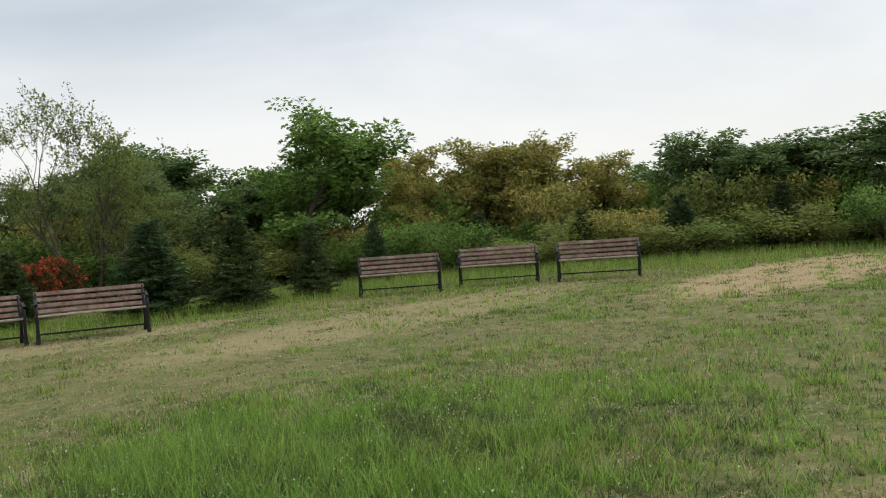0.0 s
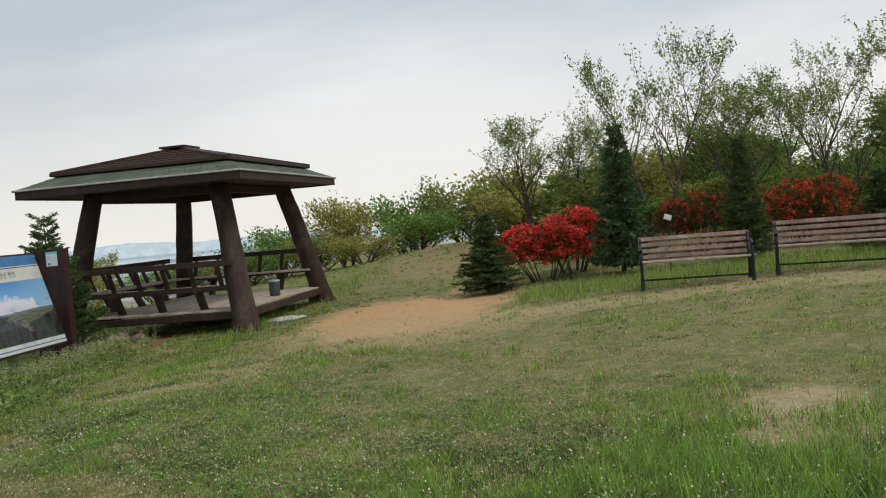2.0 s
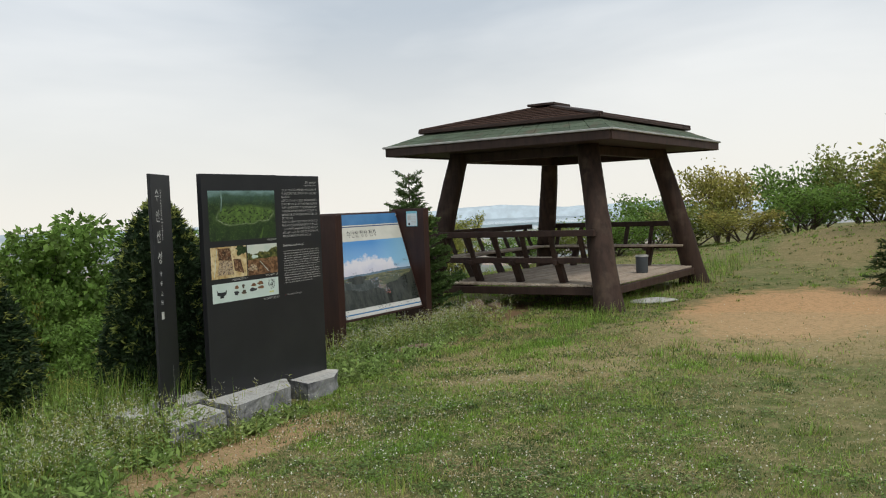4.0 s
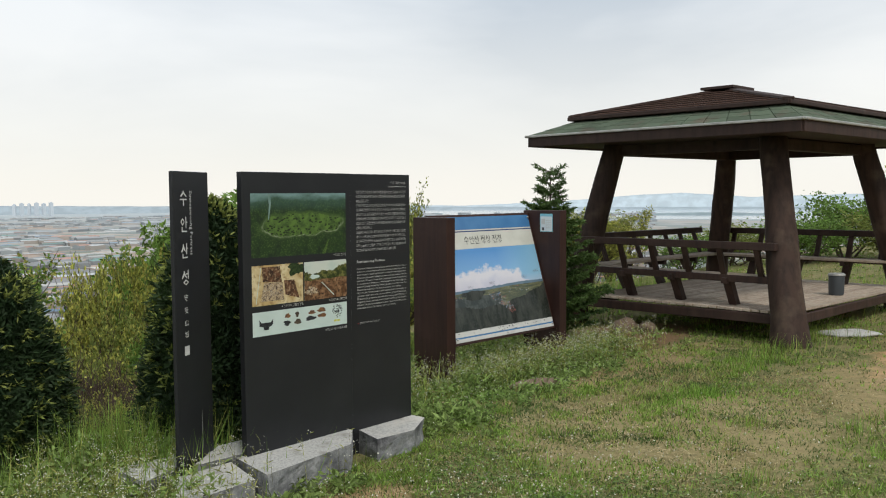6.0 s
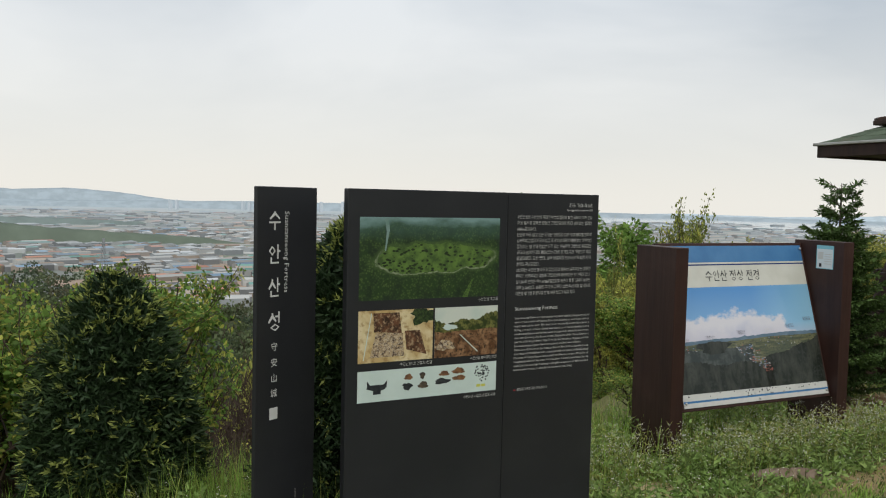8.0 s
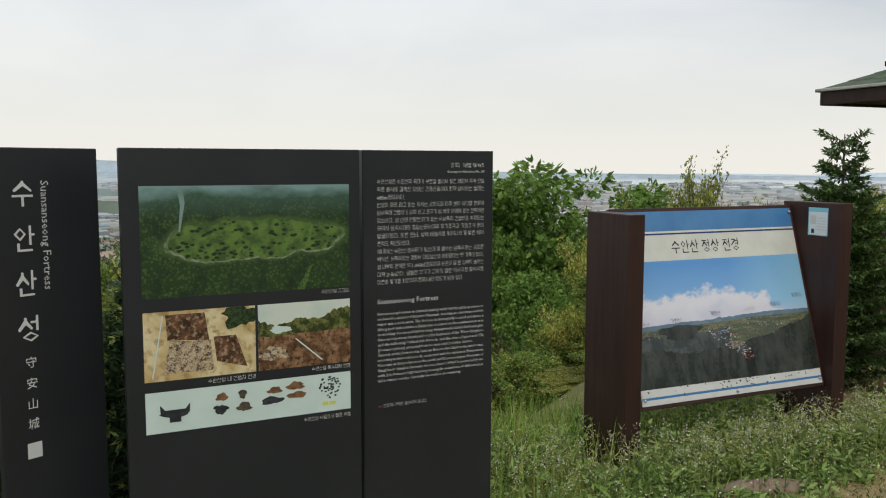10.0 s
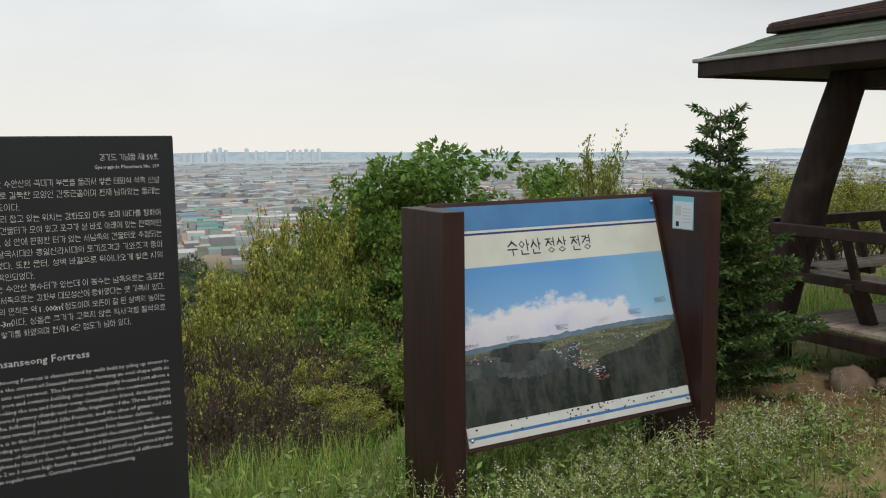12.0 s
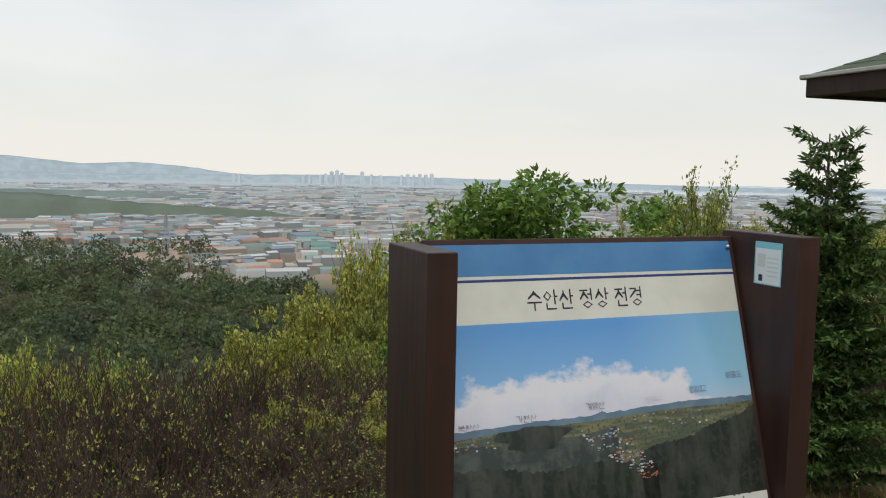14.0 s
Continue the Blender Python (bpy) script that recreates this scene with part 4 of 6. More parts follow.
    face = lambda x, z, y: pose(x, y - 0.0015, z, 90, 0, 0)  # noqa: E731
    for txt, x, z, w in (("수안산성 조감도", 0.82, 1.078, 0.115), ("수안산성 내 건물지 전경", 0.452, 0.782, 0.175), ("수안산성 봉수대지 전경", 0.82, 0.784, 0.155), ("수안산성 시굴조사 출토 유물", 0.82, 0.592, 0.19)):
        lettering("caption", txt, 0.018, left, face(x, z, 0.0), W, "RIGHT", width=w)
    yr = 0.04
    lettering("heading", "경기도 기념물 제159호", 0.021, right, face(1.433, 1.553, yr), W, "RIGHT", width=0.158)
    lettering("heading", "Gyeonggi-do Monument No. 159", 0.014, right, face(1.433, 1.531, yr), W, "RIGHT", width=0.172)
    ko = ["수안산성은 수안산의 꼭대기 부분을 둘러서 쌓은 테뫼식 석축 산성", "으로 동서로 길쭉한 모양인 긴둥근꼴이며 현재 남아있는 둘레는", "685m 정도이다.", "산성이 자리 잡고 있는 위치는 강화도와 마주 보며 바다를 향하여", "남서쪽에 건물터가 모여 있고 포구가 성 바로 아래에 있는 전략적인",
          "장소이다. 성 안에 편평한 터가 있는 서남쪽의 건물터로 추정되는", "곳에서 삼국시대와 통일신라시대의 토기조각과 기와조각 등이", "발굴되었다. 또한 문터, 성벽 바깥으로 튀어나오게 쌓은 치의", "흔적도 확인되었다.", "성내에는 수안산 봉수터가 있는데 이 봉수는 남쪽으로는 김포현",
          "백석산, 서쪽으로는 강화부 대모성산에 응하였다는 옛 기록이 있다.", "성 내부의 면적은 약 1,000㎡ 정도이며 보존이 잘 된 성벽의 높이는", "대략 2~3m이다. 성돌은 크기가 고르지 않은 직사각형 활석으로", "마른층 쌓기를 하였으며 현재 10단 정도가 남아 있다."]
    short = {2: 0.122, 8: 0.145, 13: 0.385}
    for i, line in enumerate(ko):
        lettering("text_line", line, 0.0215, right, face(0.951, 1.488 - 0.0305 * i, yr), G, "LEFT", width=short.get(i, 0.482))
    lettering("heading", "Suansanseong Fortress", 0.029, right, face(0.951, 1.013, yr), W, "LEFT", width=0.268)
    en = ["Suansanseong Fortress is characterized by walls built by piling up stones to", "enclose the summit of Suansan Mountain, forming an oval shape with its", "major axis east to west. The fortress is strategically located just above a", "fishing port and contains building sites clustered on the southwestern area",
          "overlooking the sea and further away Gwanghwado Island. Archaeologists", "discovered pottery shards and rooftile fragments of the Three Kingdoms", "and the following Unified Silla Periods, and the sites of gates and Chi", "(pheasant terraces) projected from the main wall for better defense.", "There is in the fortress the Suansan Beacon Fire Station site which was,",
          "according to historical records, connected with the stations in Baekseoksan", "Mountain of Gimpo-hyeon in the south and Daemoseongsan Mountain of", "Ganghwado Island in the west. An area about 1,000㎡ is protected by the", "walls 2 to 3 meters high featuring rectangular soapstones of different sizes", "laid in regular courses. Currently ten courses are remaining."]
    short = {7: 0.43, 13: 0.375}
    for i, line in enumerate(en):
        lettering("text_line", line, 0.0165, right, face(0.951, 0.968 - 0.0208 * i, yr), G, "LEFT", width=short.get(i, 0.482))
    lettering("text_line", "문화재 구역은 금연구역 입니다.", 0.016, right, face(0.975, 0.592, yr), G, "LEFT", width=0.195)
    red = Mat("print_red", (0.35, 0.03, 0.04), 0.6).done()
    sheet("red_mark", rect(0.953, 0.967, 0.595, 0.599), 0, red, right, yr)
    npan = [o for o in NAME.children][0]
    for ch, z in zip("수안산성", (1.43, 1.275, 1.122, 0.965)):
        lettering("character", ch, 0.098, npan, face(0.107, z, 0.0), W, "CENTER", width=0.072)
        lettering("character", ch, 0.098, npan, face(0.1085, z - 0.001, -0.0006), W, "CENTER", width=0.07)
    for ch, z in zip("守安山城", (0.868, 0.795, 0.722, 0.652)):
        lettering("character", ch, 0.042, npan, face(0.112, z, 0.0), W, "CENTER")
    lettering("subtitle", "Suansanseong Fortress", 0.042, npan, pose(0.172, -0.0015, 1.508, 90, 90, 0), W, "LEFT", width=0.378)
    sheet("square_mark", rect(0.086, 0.138, 0.545, 0.60), 0, G, npan, 0.0)
    sheet("scratch", [(0.262, -0.05), (0.265, -0.05), (0.262, 0.18), (0.26, 0.18)], 0, G, npan, 0.0)

    # the panorama print, on the tilted board
    board = [o for o in PANO.children if o.name.startswith("board")][0]
    tilt = math.degrees(math.atan2(0.36, 1.2))
    base = pose(0.91, 0.22, 0.645, -tilt, 0, 0)
    w, h = 0.765, 0.625
    zt = lambda k: h - 2 * h * k  # noqa: E731
    wood = print_mat("print_wood", (0.018, 0.022, 0.018), (0.05, 0.055, 0.045), 14, (0.035, 0.04, 0.035), stretch=(1, 1, 0.35), rough=0.22)
    woodpale = print_mat("print_wood_pale", (0.035, 0.045, 0.043), (0.075, 0.085, 0.08), 16, rough=0.22)
    plain = print_mat("print_plain", (0.08, 0.095, 0.06), (0.17, 0.17, 0.09), 22, (0.05, 0.06, 0.05), stretch=(0.3, 1, 2), rough=0.22)
    hillm = print_mat("print_far_hill", (0.10, 0.16, 0.22), (0.14, 0.20, 0.26), 10, rough=0.22)
    blue = print_mat("print_blue", (0.055, 0.17, 0.36), (0.07, 0.20, 0.40), 4, rough=0.22)
    navy = Mat("print_navy", (0.03, 0.05, 0.16), 0.25).done()
    cream = print_mat("print_cream", (0.60, 0.60, 0.54), (0.55, 0.55, 0.49), 5, rough=0.25)
    stained = print_mat("print_stained", (0.58, 0.58, 0.55), (0.52, 0.52, 0.50), 8, rough=0.3)
    made = []

    def lay(name, pts, layer, mat):
        o = sheet(name, pts, layer, mat, board, -0.026, (-w, w, -h, h))
        o.matrix_basis = base
        made.append(o)

    def word(name, s_, size, x, z, mat, width, align="LEFT", layer=7):
        lettering(name, s_, size, board, base @ pose(x, -0.0268 - 0.0006 * layer, z, 90, 0, 0), mat, align, width=width)

    lay("picture", rect(-w, w, -h, h), 0, cream)
    lay("blue_band", rect(-w, w, zt(0.108), zt(0.0)), 1, blue)
    lay("blue_line", rect(-w, w, zt(0.128), zt(0.119)), 1, navy)
    lay("picture_sky", rect(-w, w, zt(0.92), zt(0.268)), 1, picture_sky_mat())
    lay("picture_far_hill", ridge(-w, w, -0.3, -0.128, 0.009, 60, seed=5, slope=0.03), 3, hillm)
    lay("picture_far_hill", [(-0.14, -0.15), (-0.08, -0.118), (-0.04, -0.105), (-0.01, -0.118), (0.05, -0.108), (0.12, -0.14)], 4, hillm)
    lay("picture_plain", ridge(-w, w, -0.53, -0.16, 0.006, 60, seed=6, slope=0.04), 5, plain)
    lay("picture_wood", ridge(-w, 0.02, -0.53, -0.2, 0.012, 70, seed=7, slope=0.015), 6, woodpale)
    lay("picture_wood", outline(-0.38, -0.185, 0.16, 0.05, 40, 0.25, 15), 7, wood)
    lay("picture_wood", ridge(-w, 0.2, -0.53, -0.27, 0.025, 70, seed=17, slope=-0.08), 7, wood)
    lay("picture_wood", ridge(0.12, w, -0.53, -0.31, 0.02, 70, seed=8, slope=0.17), 7, wood)
    rg = random.Random(9)
    town = [print_mat("print_town_%s" % n, c, tuple(0.7 * v for v in c), 60, rough=0.25) for n, c in (("white", (0.55, 0.55, 0.55)), ("red", (0.42, 0.15, 0.12)), ("blue", (0.22, 0.30, 0.42)), ("grey", (0.30, 0.30, 0.30)))]
    for i in range(170):
        k = rg.random()
        x, z = -0.07 + 0.24 * k + rg.uniform(-0.1, 0.1) * (1 - 0.6 * k), -0.2 - 0.2 * k + rg.uniform(-0.02, 0.02)
        if i % 5 == 0:
            x, z = (rg.uniform(-w, -0.55), rg.uniform(-0.215, -0.165)) if i % 2 else (rg.uniform(0.1, 0.5), rg.uniform(-0.2, -0.14))
        a, b = rg.uniform(0.006, 0.016), rg.uniform(0.003, 0.008)
        lay("picture_house", rect(x, x + a, z, z + b), 8 + i % 3, town[1 if k > 0.85 else rg.randrange(4)])
    lay("white_foot", rect(-w, w, -h, zt(0.92)), 11, stained)
    lay("blue_line", rect(-w, w, zt(0.972), zt(0.96)), 12, blue)
    for i in range(46):
        x = rg.uniform(-0.3, 0.7) if i % 3 else rg.uniform(-w, w)
        lay("lichen_spot", outline(x, zt(0.94) + rg.uniform(-0.03, 0.035), rg.uniform(0.003, 0.010), rg.uniform(0.003, 0.007), 8, 0.5, i), 13, M["print_dark"])
    word("heading", "수안산 정상 전경", 0.098, -0.34, zt(0.225), M["print_dark"], 0.575, layer=2)
    for nm, x, z in (("북한산", -0.71, -0.145), ("가현산", -0.45, -0.13), ("계양산", -0.12, -0.105), ("청라지구", 0.18, -0.1), ("영종대교", 0.42, -0.075), ("영종도", 0.63, -0.025)):
        word("place_name", nm, 0.034, x, z + 0.01, M["print_grey"] if nm == "청라지구" else M["print_faint"], 0.095)
    for x, z in ((-w + 0.02, -h + 0.035), (0.0, -h + 0.02), (w - 0.02, -h + 0.03), (w - 0.015, h - 0.03)):
        bm = bmesh.new()
        bmesh.ops.create_uvsphere(bm, u_segments=10, v_segments=6, radius=0.011)
        o = part("screw", bm, M["steel"], board, "steel screw")
        o.matrix_basis = base @ pose(x, -0.036, z)
    # notice sheet on the inner face of the far side box
    far = [o for o in PANO.children if o.name.startswith("side_box")][1]
    pl = Mat("notice_paper", (0.66, 0.72, 0.74), 0.4).done()
    tl = Mat("notice_teal", (0.22, 0.52, 0.62), 0.5).done()
    fm = pose(1.6985, 0, 0, 0, 0, -90)

    def stick(name, x0_, x1_, z0_, z1_, layer, mat):
        o = sheet(name, rect(x0_, x1_, z0_, z1_), layer, mat, far, 0.0)
        o.matrix_basis = fm
    stick("notice", -0.215, -0.045, 1.07, 1.265, 0, tl)
    stick("notice_sheet", -0.208, -0.052, 1.075, 1.235, 1, pl)
    stick("notice_picture", -0.195, -0.145, 1.15, 1.21, 2, M["print_grey"])
    stick("notice_picture", -0.185, -0.16, 1.085, 1.115, 2, M["print_dark"])
    for i in range(5):
        stick("notice_line", -0.135, -0.065, 1.19 - 0.02 * i, 1.196 - 0.02 * i, 2, M["print_grey"])


build_prints()
small_print()
set_type()
# ---- plants ----


def grow(rng, h, stems, levels, spread, r0, verts, faces, tips, lean=0.12, kids=(5, 5, 4), low=0.25, rmin=0.003):
    """Stems that fork level by level; tips takes (point, way, level) of the finest twigs."""

    def limb(p, d, length, rad, level):
        n = 5 if level == 0 else 4
        pts, radii = [p.copy()], [rad]
        q, way = p.copy(), d.copy()
        for i in range(n):
            way = (way + Vector((rng.uniform(-1, 1), rng.uniform(-1, 1), rng.uniform(-0.4, 0.9))) * (0.10 + 0.05 * level)).normalized()
            q = q + way * (length / n)
            pts.append(q.copy())
            radii.append(max(rad * (1 - 0.85 * (i + 1) / n), rmin))
        tube(verts, faces, pts, radii, 7 if level == 0 else (5 if level == 1 else 3))
        if level == levels:
            for i in range(1, len(pts)):
                tips.append((pts[i], way.copy()))
            return
        for k in range(kids[min(level, len(kids) - 1)]):
            u = low + (1 - low) * (k + rng.random()) / kids[min(level, len(kids) - 1)] if level == 0 else rng.uniform(0.25, 1.0)
            j = min(int(u * n), n - 1)
            base = pts[j].lerp(pts[j + 1], u * n - j)
            out = Vector((rng.uniform(-1, 1), rng.uniform(-1, 1), 0))
            out = out.normalized() if out.length > 0.01 else Vector((1, 0, 0))
            dd = (way * (0.75 - 0.2 * spread) + out * spread + Vector((0, 0, 0.35))).normalized()
            limb(base, dd, length * rng.uniform(0.42, 0.62) * (1.15 - 0.5 * u if level == 0 else 1), radii[j] * 0.6, level + 1)

    for sn in range(stems):
        a = 2 * math.pi * (sn + rng.random()) / stems
        tilt = lean * (0.4 + rng.random()) if stems > 1 else lean * 0.3
        d = Vector((math.cos(a) * tilt, math.sin(a) * tilt, 1)).normalized()
        limb(Vector((math.cos(a) * 0.08 * (stems > 1), math.sin(a) * 0.08 * (stems > 1), -0.15)), d, h * rng.uniform(0.72, 0.86), r0 / math.sqrt(stems), 0)


def tree_thing(name, seed, h, stems, levels, spread, r0, leaf, per, length, width, label, group, scatter=0.1, kids=(6, 5, 4), clump=0, low=0.25, lean=0.25, extra=None, thin=1.0, rmin=0.003, bark="bark"):
    rng, nr = random.Random(seed), np.random.default_rng(seed)
    t = thing(name, pose(0, 0, 0), label, "tree" if name == "tree" else "shrub", group)
    v, f, tips = [], [], []
    grow(rng, h, stems, levels, spread, r0, v, f, tips, kids=kids, low=low, lean=lean, rmin=rmin)
    ob = new("trunk", mesh_of("trunk", v, f, M[bark], True))
    ob.parent = t
    P = np.array([p for p, _ in tips])
    W = np.array([w for _, w in tips])
    if thin < 1:
        sel = nr.random(len(P)) < thin
        P, W = P[sel], W[sel]
    if clump:
        pick = nr.integers(0, len(P), clump)
        n = per
        base = np.repeat(P[pick], n, 0)
        off = unit(nr.normal(size=(clump * n, 3))) * (scatter * nr.uniform(0.3, 1.0, (clump * n, 1)) ** 0.6)
        off[:, 2] *= 0.6
        pts, way = base + off, unit(off + nr.normal(size=off.shape) * 0.05) * 0.8 + nr.normal(size=off.shape) * 0.3
    else:
        pts = np.repeat(P, per, 0) + nr.normal(size=(len(P) * per, 3)) * scatter
        way = np.repeat(W, per, 0) + nr.normal(size=(len(P) * per, 3)) * 0.8
    q = leaf_quads(pts, way, length, width, nr, 0.15)
    mats = [M[leaf]] + ([M[extra]] if extra else [])
    idx = (nr.random(len(q)) < 0.3).astype(int) if extra else None
    ob = new("crown", quads_mesh("crown", q, mats, idx))
    ob.parent = t
    t["h"] = h
    return t


def conifer_thing(seed, h, r, needle, label, group, fine=1.0, power=1.0, name="conifer", upturn=0.1, top_reach=0.0, reps=7):
    rng, nr = random.Random(seed), np.random.default_rng(seed)
    t = thing(name, pose(0, 0, 0), label, "conifer", group)
    v, f = [], []
    tube(v, f, [(0, 0, -0.1), (0.01, 0, h * 0.5), (0, 0, h)], [0.035 * h / 1.8, 0.02 * h / 1.8, 0.004], 7)
    pts, ways, tipw = [], [], []
    z = 0.06 * h
    while z < h * 0.985:
        k = z / h
        reach = max(r * max(1 - k, 0.0) ** power * (0.5 + 0.5 * min(1, k / 0.12)) + 0.02, top_reach * min(1, (1 - k) / 0.07))
        n = int(rng.uniform(4, 7) if k < 0.8 else rng.uniform(3, 5))
        a0 = rng.random() * 6.28
        for i in range(n):
            a = a0 + 6.283 * i / n + rng.uniform(-0.25, 0.25)
            ln = reach * rng.uniform(0.6, 1.2)
            out = Vector((math.cos(a), math.sin(a), 0))
            rise = -0.05 + upturn + 0.9 * max(0, k - 0.55)
            b0 = Vector((0, 0, z + rng.uniform(-0.02, 0.02) * h))
            b1 = b0 + out * ln + Vector((0, 0, rise * ln))
            tube(v, f, [b0, b1], [0.008, 0.002], 3)
            m = max(3, int(ln / (0.05 / fine)))
            side = Vector((-out.y, out.x, 0))
            for j in range(m):
                u = (j + 0.6) / m
                p = b0.lerp(b1, u)
                for sg in (-1, 1):
                    wl = min(0.15, 0.42 * ln) * (1.05 - 0.75 * u)
                    pts.append(p)
                    ways.append(out * 0.75 + side * sg * (0.9 - 0.4 * u) + Vector((0, 0, rng.uniform(-0.25, 0.3))))
                    tipw.append(max(wl, 0.05))
        z += h * rng.uniform(0.022, 0.034) * (1.5 if k > 0.8 else 1.0)
    ob = new("trunk", mesh_of("trunk", v, f, M["bark"], True))
    ob.parent = t
    P, W, L = np.array(pts), unit(np.array([tuple(w) for w in ways])), np.array(tipw)
    # each spray is a spine with short needles on it
    u = nr.random((len(P), reps, 1))
    base = P[:, None] + W[:, None] * L[:, None, None] * u
    way = W[:, None] + nr.normal(size=(len(P), reps, 3)) * 0.55
    q = leaf_quads(base.reshape(-1, 3), way.reshape(-1, 3), 0.075 / fine ** 0.5, 0.022 / fine ** 0.4, nr)
    ob = new("crown", quads_mesh("crown", q, M[needle]))
    ob.parent = t
    return t


def yew_thing(seed, h, r, label, squat=2.2):
    """A clipped, dense dome of short dark needles with pale new tips."""
    rng, nr = random.Random(seed), np.random.default_rng(seed)
    t = thing("yew_bush", pose(0, 0, 0), label, "bush")

    def shell(n, k):
        z = nr.random(n)
        a = nr.uniform(0, 2 * np.pi, n)
        rad = r * np.clip(1 - z ** squat, 0, 1) ** 0.62 * (0.82 + 0.18 * np.clip(z / 0.15, 0, 1))
        wob = 1 + 0.07 * np.sin(5 * a + 9 * z) + 0.05 * np.sin(11 * a - 17 * z)
        p = np.stack([np.cos(a) * rad * wob * k, np.sin(a) * rad * wob * k, z * h * k], -1)
        nrm = unit(np.stack([np.cos(a), np.sin(a), 0.25 + 0.9 * z ** 3], -1))
        return p, nrm
    v, f = [], []
    tube(v, f, [(0, 0, -0.2), (0, 0, h * 0.5)], [0.06, 0.03], 7)
    ob = new("trunk", mesh_of("trunk", v, f, M["bark"], True))
    ob.parent = t
    seg, rows = 28, 16
    vv, ff = [], []
    for i in range(rows + 1):
        z = i / rows
        rad = 0.86 * r * max(1 - z ** squat, 0.0) ** 0.62 * (0.8 + 0.2 * min(1, z / 0.15))
        for k in range(seg):
            a = 6.28318 * k / seg
            w = 1 + 0.07 * math.sin(5 * a + 9 * z) + rng.uniform(-0.06, 0.06)
            vv.append((math.cos(a) * rad * w, math.sin(a) * rad * w, z * h * 0.93))
    for i in range(rows):
        for k in range(seg):
            ff.append((i * seg + k, i * seg + (k + 1) % seg, (i + 1) * seg + (k + 1) % seg, (i + 1) * seg + k))
    ob = new("inner_foliage", mesh_of("inner_foliage", vv, ff, M["yew"]))
    ob.parent = t
    n = int(15000 * h * r)
    parts = []
    for k in (0.88, 0.95, 1.0):
        p, nn = shell(n, k)
        p = p + nr.normal(size=p.shape) * 0.02
        parts.append(leaf_quads(p, nn * 0.7 + nr.normal(size=p.shape) * 0.6, 0.062, 0.016, nr))
    p, nn = shell(int(560 * h * r), 1.03)
    p = np.repeat(p, 8, 0)
    tips = leaf_quads(p + nr.normal(size=p.shape) * 0.008, np.repeat(nn, 8, 0) + nr.normal(size=p.shape) * 0.6, 0.05, 0.014, nr)
    q = np.concatenate(parts + [tips])
    idx = np.r_[np.zeros(3 * n, int), np.ones(len(tips), int)]
    ob = new("crown", quads_mesh("crown", q, [M["yew"], M["yew_tip"]], idx))
    ob.parent = t
    return t


def azalea_thing(seed, rx, ry, h, red, label, flowers=2600, leaves=3000):
    rng, nr = random.Random(seed), np.random.default_rng(seed)
    t = thing("azalea_bush", pose(0, 0, 0), label, "shrub", "flowering azaleas")
    v, f, tips = [], [], []
    for k in range(14):
        a = rng.random() * 6.28
        tube(v, f, [(0.2 * math.cos(a) * rx, 0.2 * math.sin(a) * ry, -0.1), (0.6 * rx * math.cos(a), 0.6 * ry * math.sin(a), h * 0.55)], [0.02, 0.006], 4)
    ob = new("stem", mesh_of("stem", v, f, M["bark"]))
    ob.parent = t

    # lobes of the bush, each one its own small mound
    lobes = []
    for k in range(9):
        a, d = rng.random() * 6.28, math.sqrt(rng.random()) * 0.62
        lobes.append((d * rx * math.cos(a), d * ry * math.sin(a), 0.5 * h * rng.uniform(0.85, 1.15), rng.uniform(0.36, 0.5)))

    def cover(n, k):
        pick = nr.integers(0, len(lobes), n)
        L = np.array(lobes)[pick]
        nn = unit(nr.normal(size=(n, 3)))
        nn[:, 2] = np.abs(nn[:, 2]) * 1.0 - 0.25
        p = np.stack([L[:, 0] + nn[:, 0] * rx * L[:, 3] * k, L[:, 1] + nn[:, 1] * ry * L[:, 3] * k, L[:, 2] + nn[:, 2] * h * 0.48 * k], -1)
        p[:, 2] = np.maximum(p[:, 2], 0.02)
        return p, nn
    p, nn = cover(leaves, 0.93)
    a = leaf_quads(p + nr.normal(size=p.shape) * 0.03, nn + nr.normal(size=p.shape) * 0.7, 0.075, 0.035, nr)
    cl = flowers // 9
    p, nn = cover(cl, 1.0)
    keep = (nr.random(cl) < 0.35 + 0.65 * np.clip(p[:, 2] / h * 1.3, 0, 1))
    p, nn = np.repeat(p[keep], 9, 0), np.repeat(nn[keep], 9, 0)
    b = leaf_quads(p + nr.normal(size=p.shape) * 0.025, nn + nr.normal(size=p.shape) * 0.8, 0.062, 0.05, nr)
    ob = new("foliage", quads_mesh("foliage", a, M["azalea_leaf"]))
    ob.parent = t
    ob = new("blossom", quads_mesh("blossom", b, M[red]))
    ob.parent = t
    ob["label"] = "bright red blossom"
    return t


def place(t, x, y, h_scale=1.0, w_scale=1.0, turn=0.0, z=None, sink=0.0):
    z = ground_z(x, y) if z is None else z
    t.matrix_basis = pose(x, y, z - sink, 0, 0, turn)
    t.scale = (w_scale, w_scale, h_scale)
    return t


def copy_place(t, x, y, h_scale=1.0, w_scale=1.0, turn=0.0, z=None, sink=0.0):
    z = ground_z(x, y) if z is None else z
    c = copy_thing(t, pose(x, y, z - sink, 0, 0, turn))
    c.scale = (w_scale, w_scale, h_scale)
    return c


STASH = {}


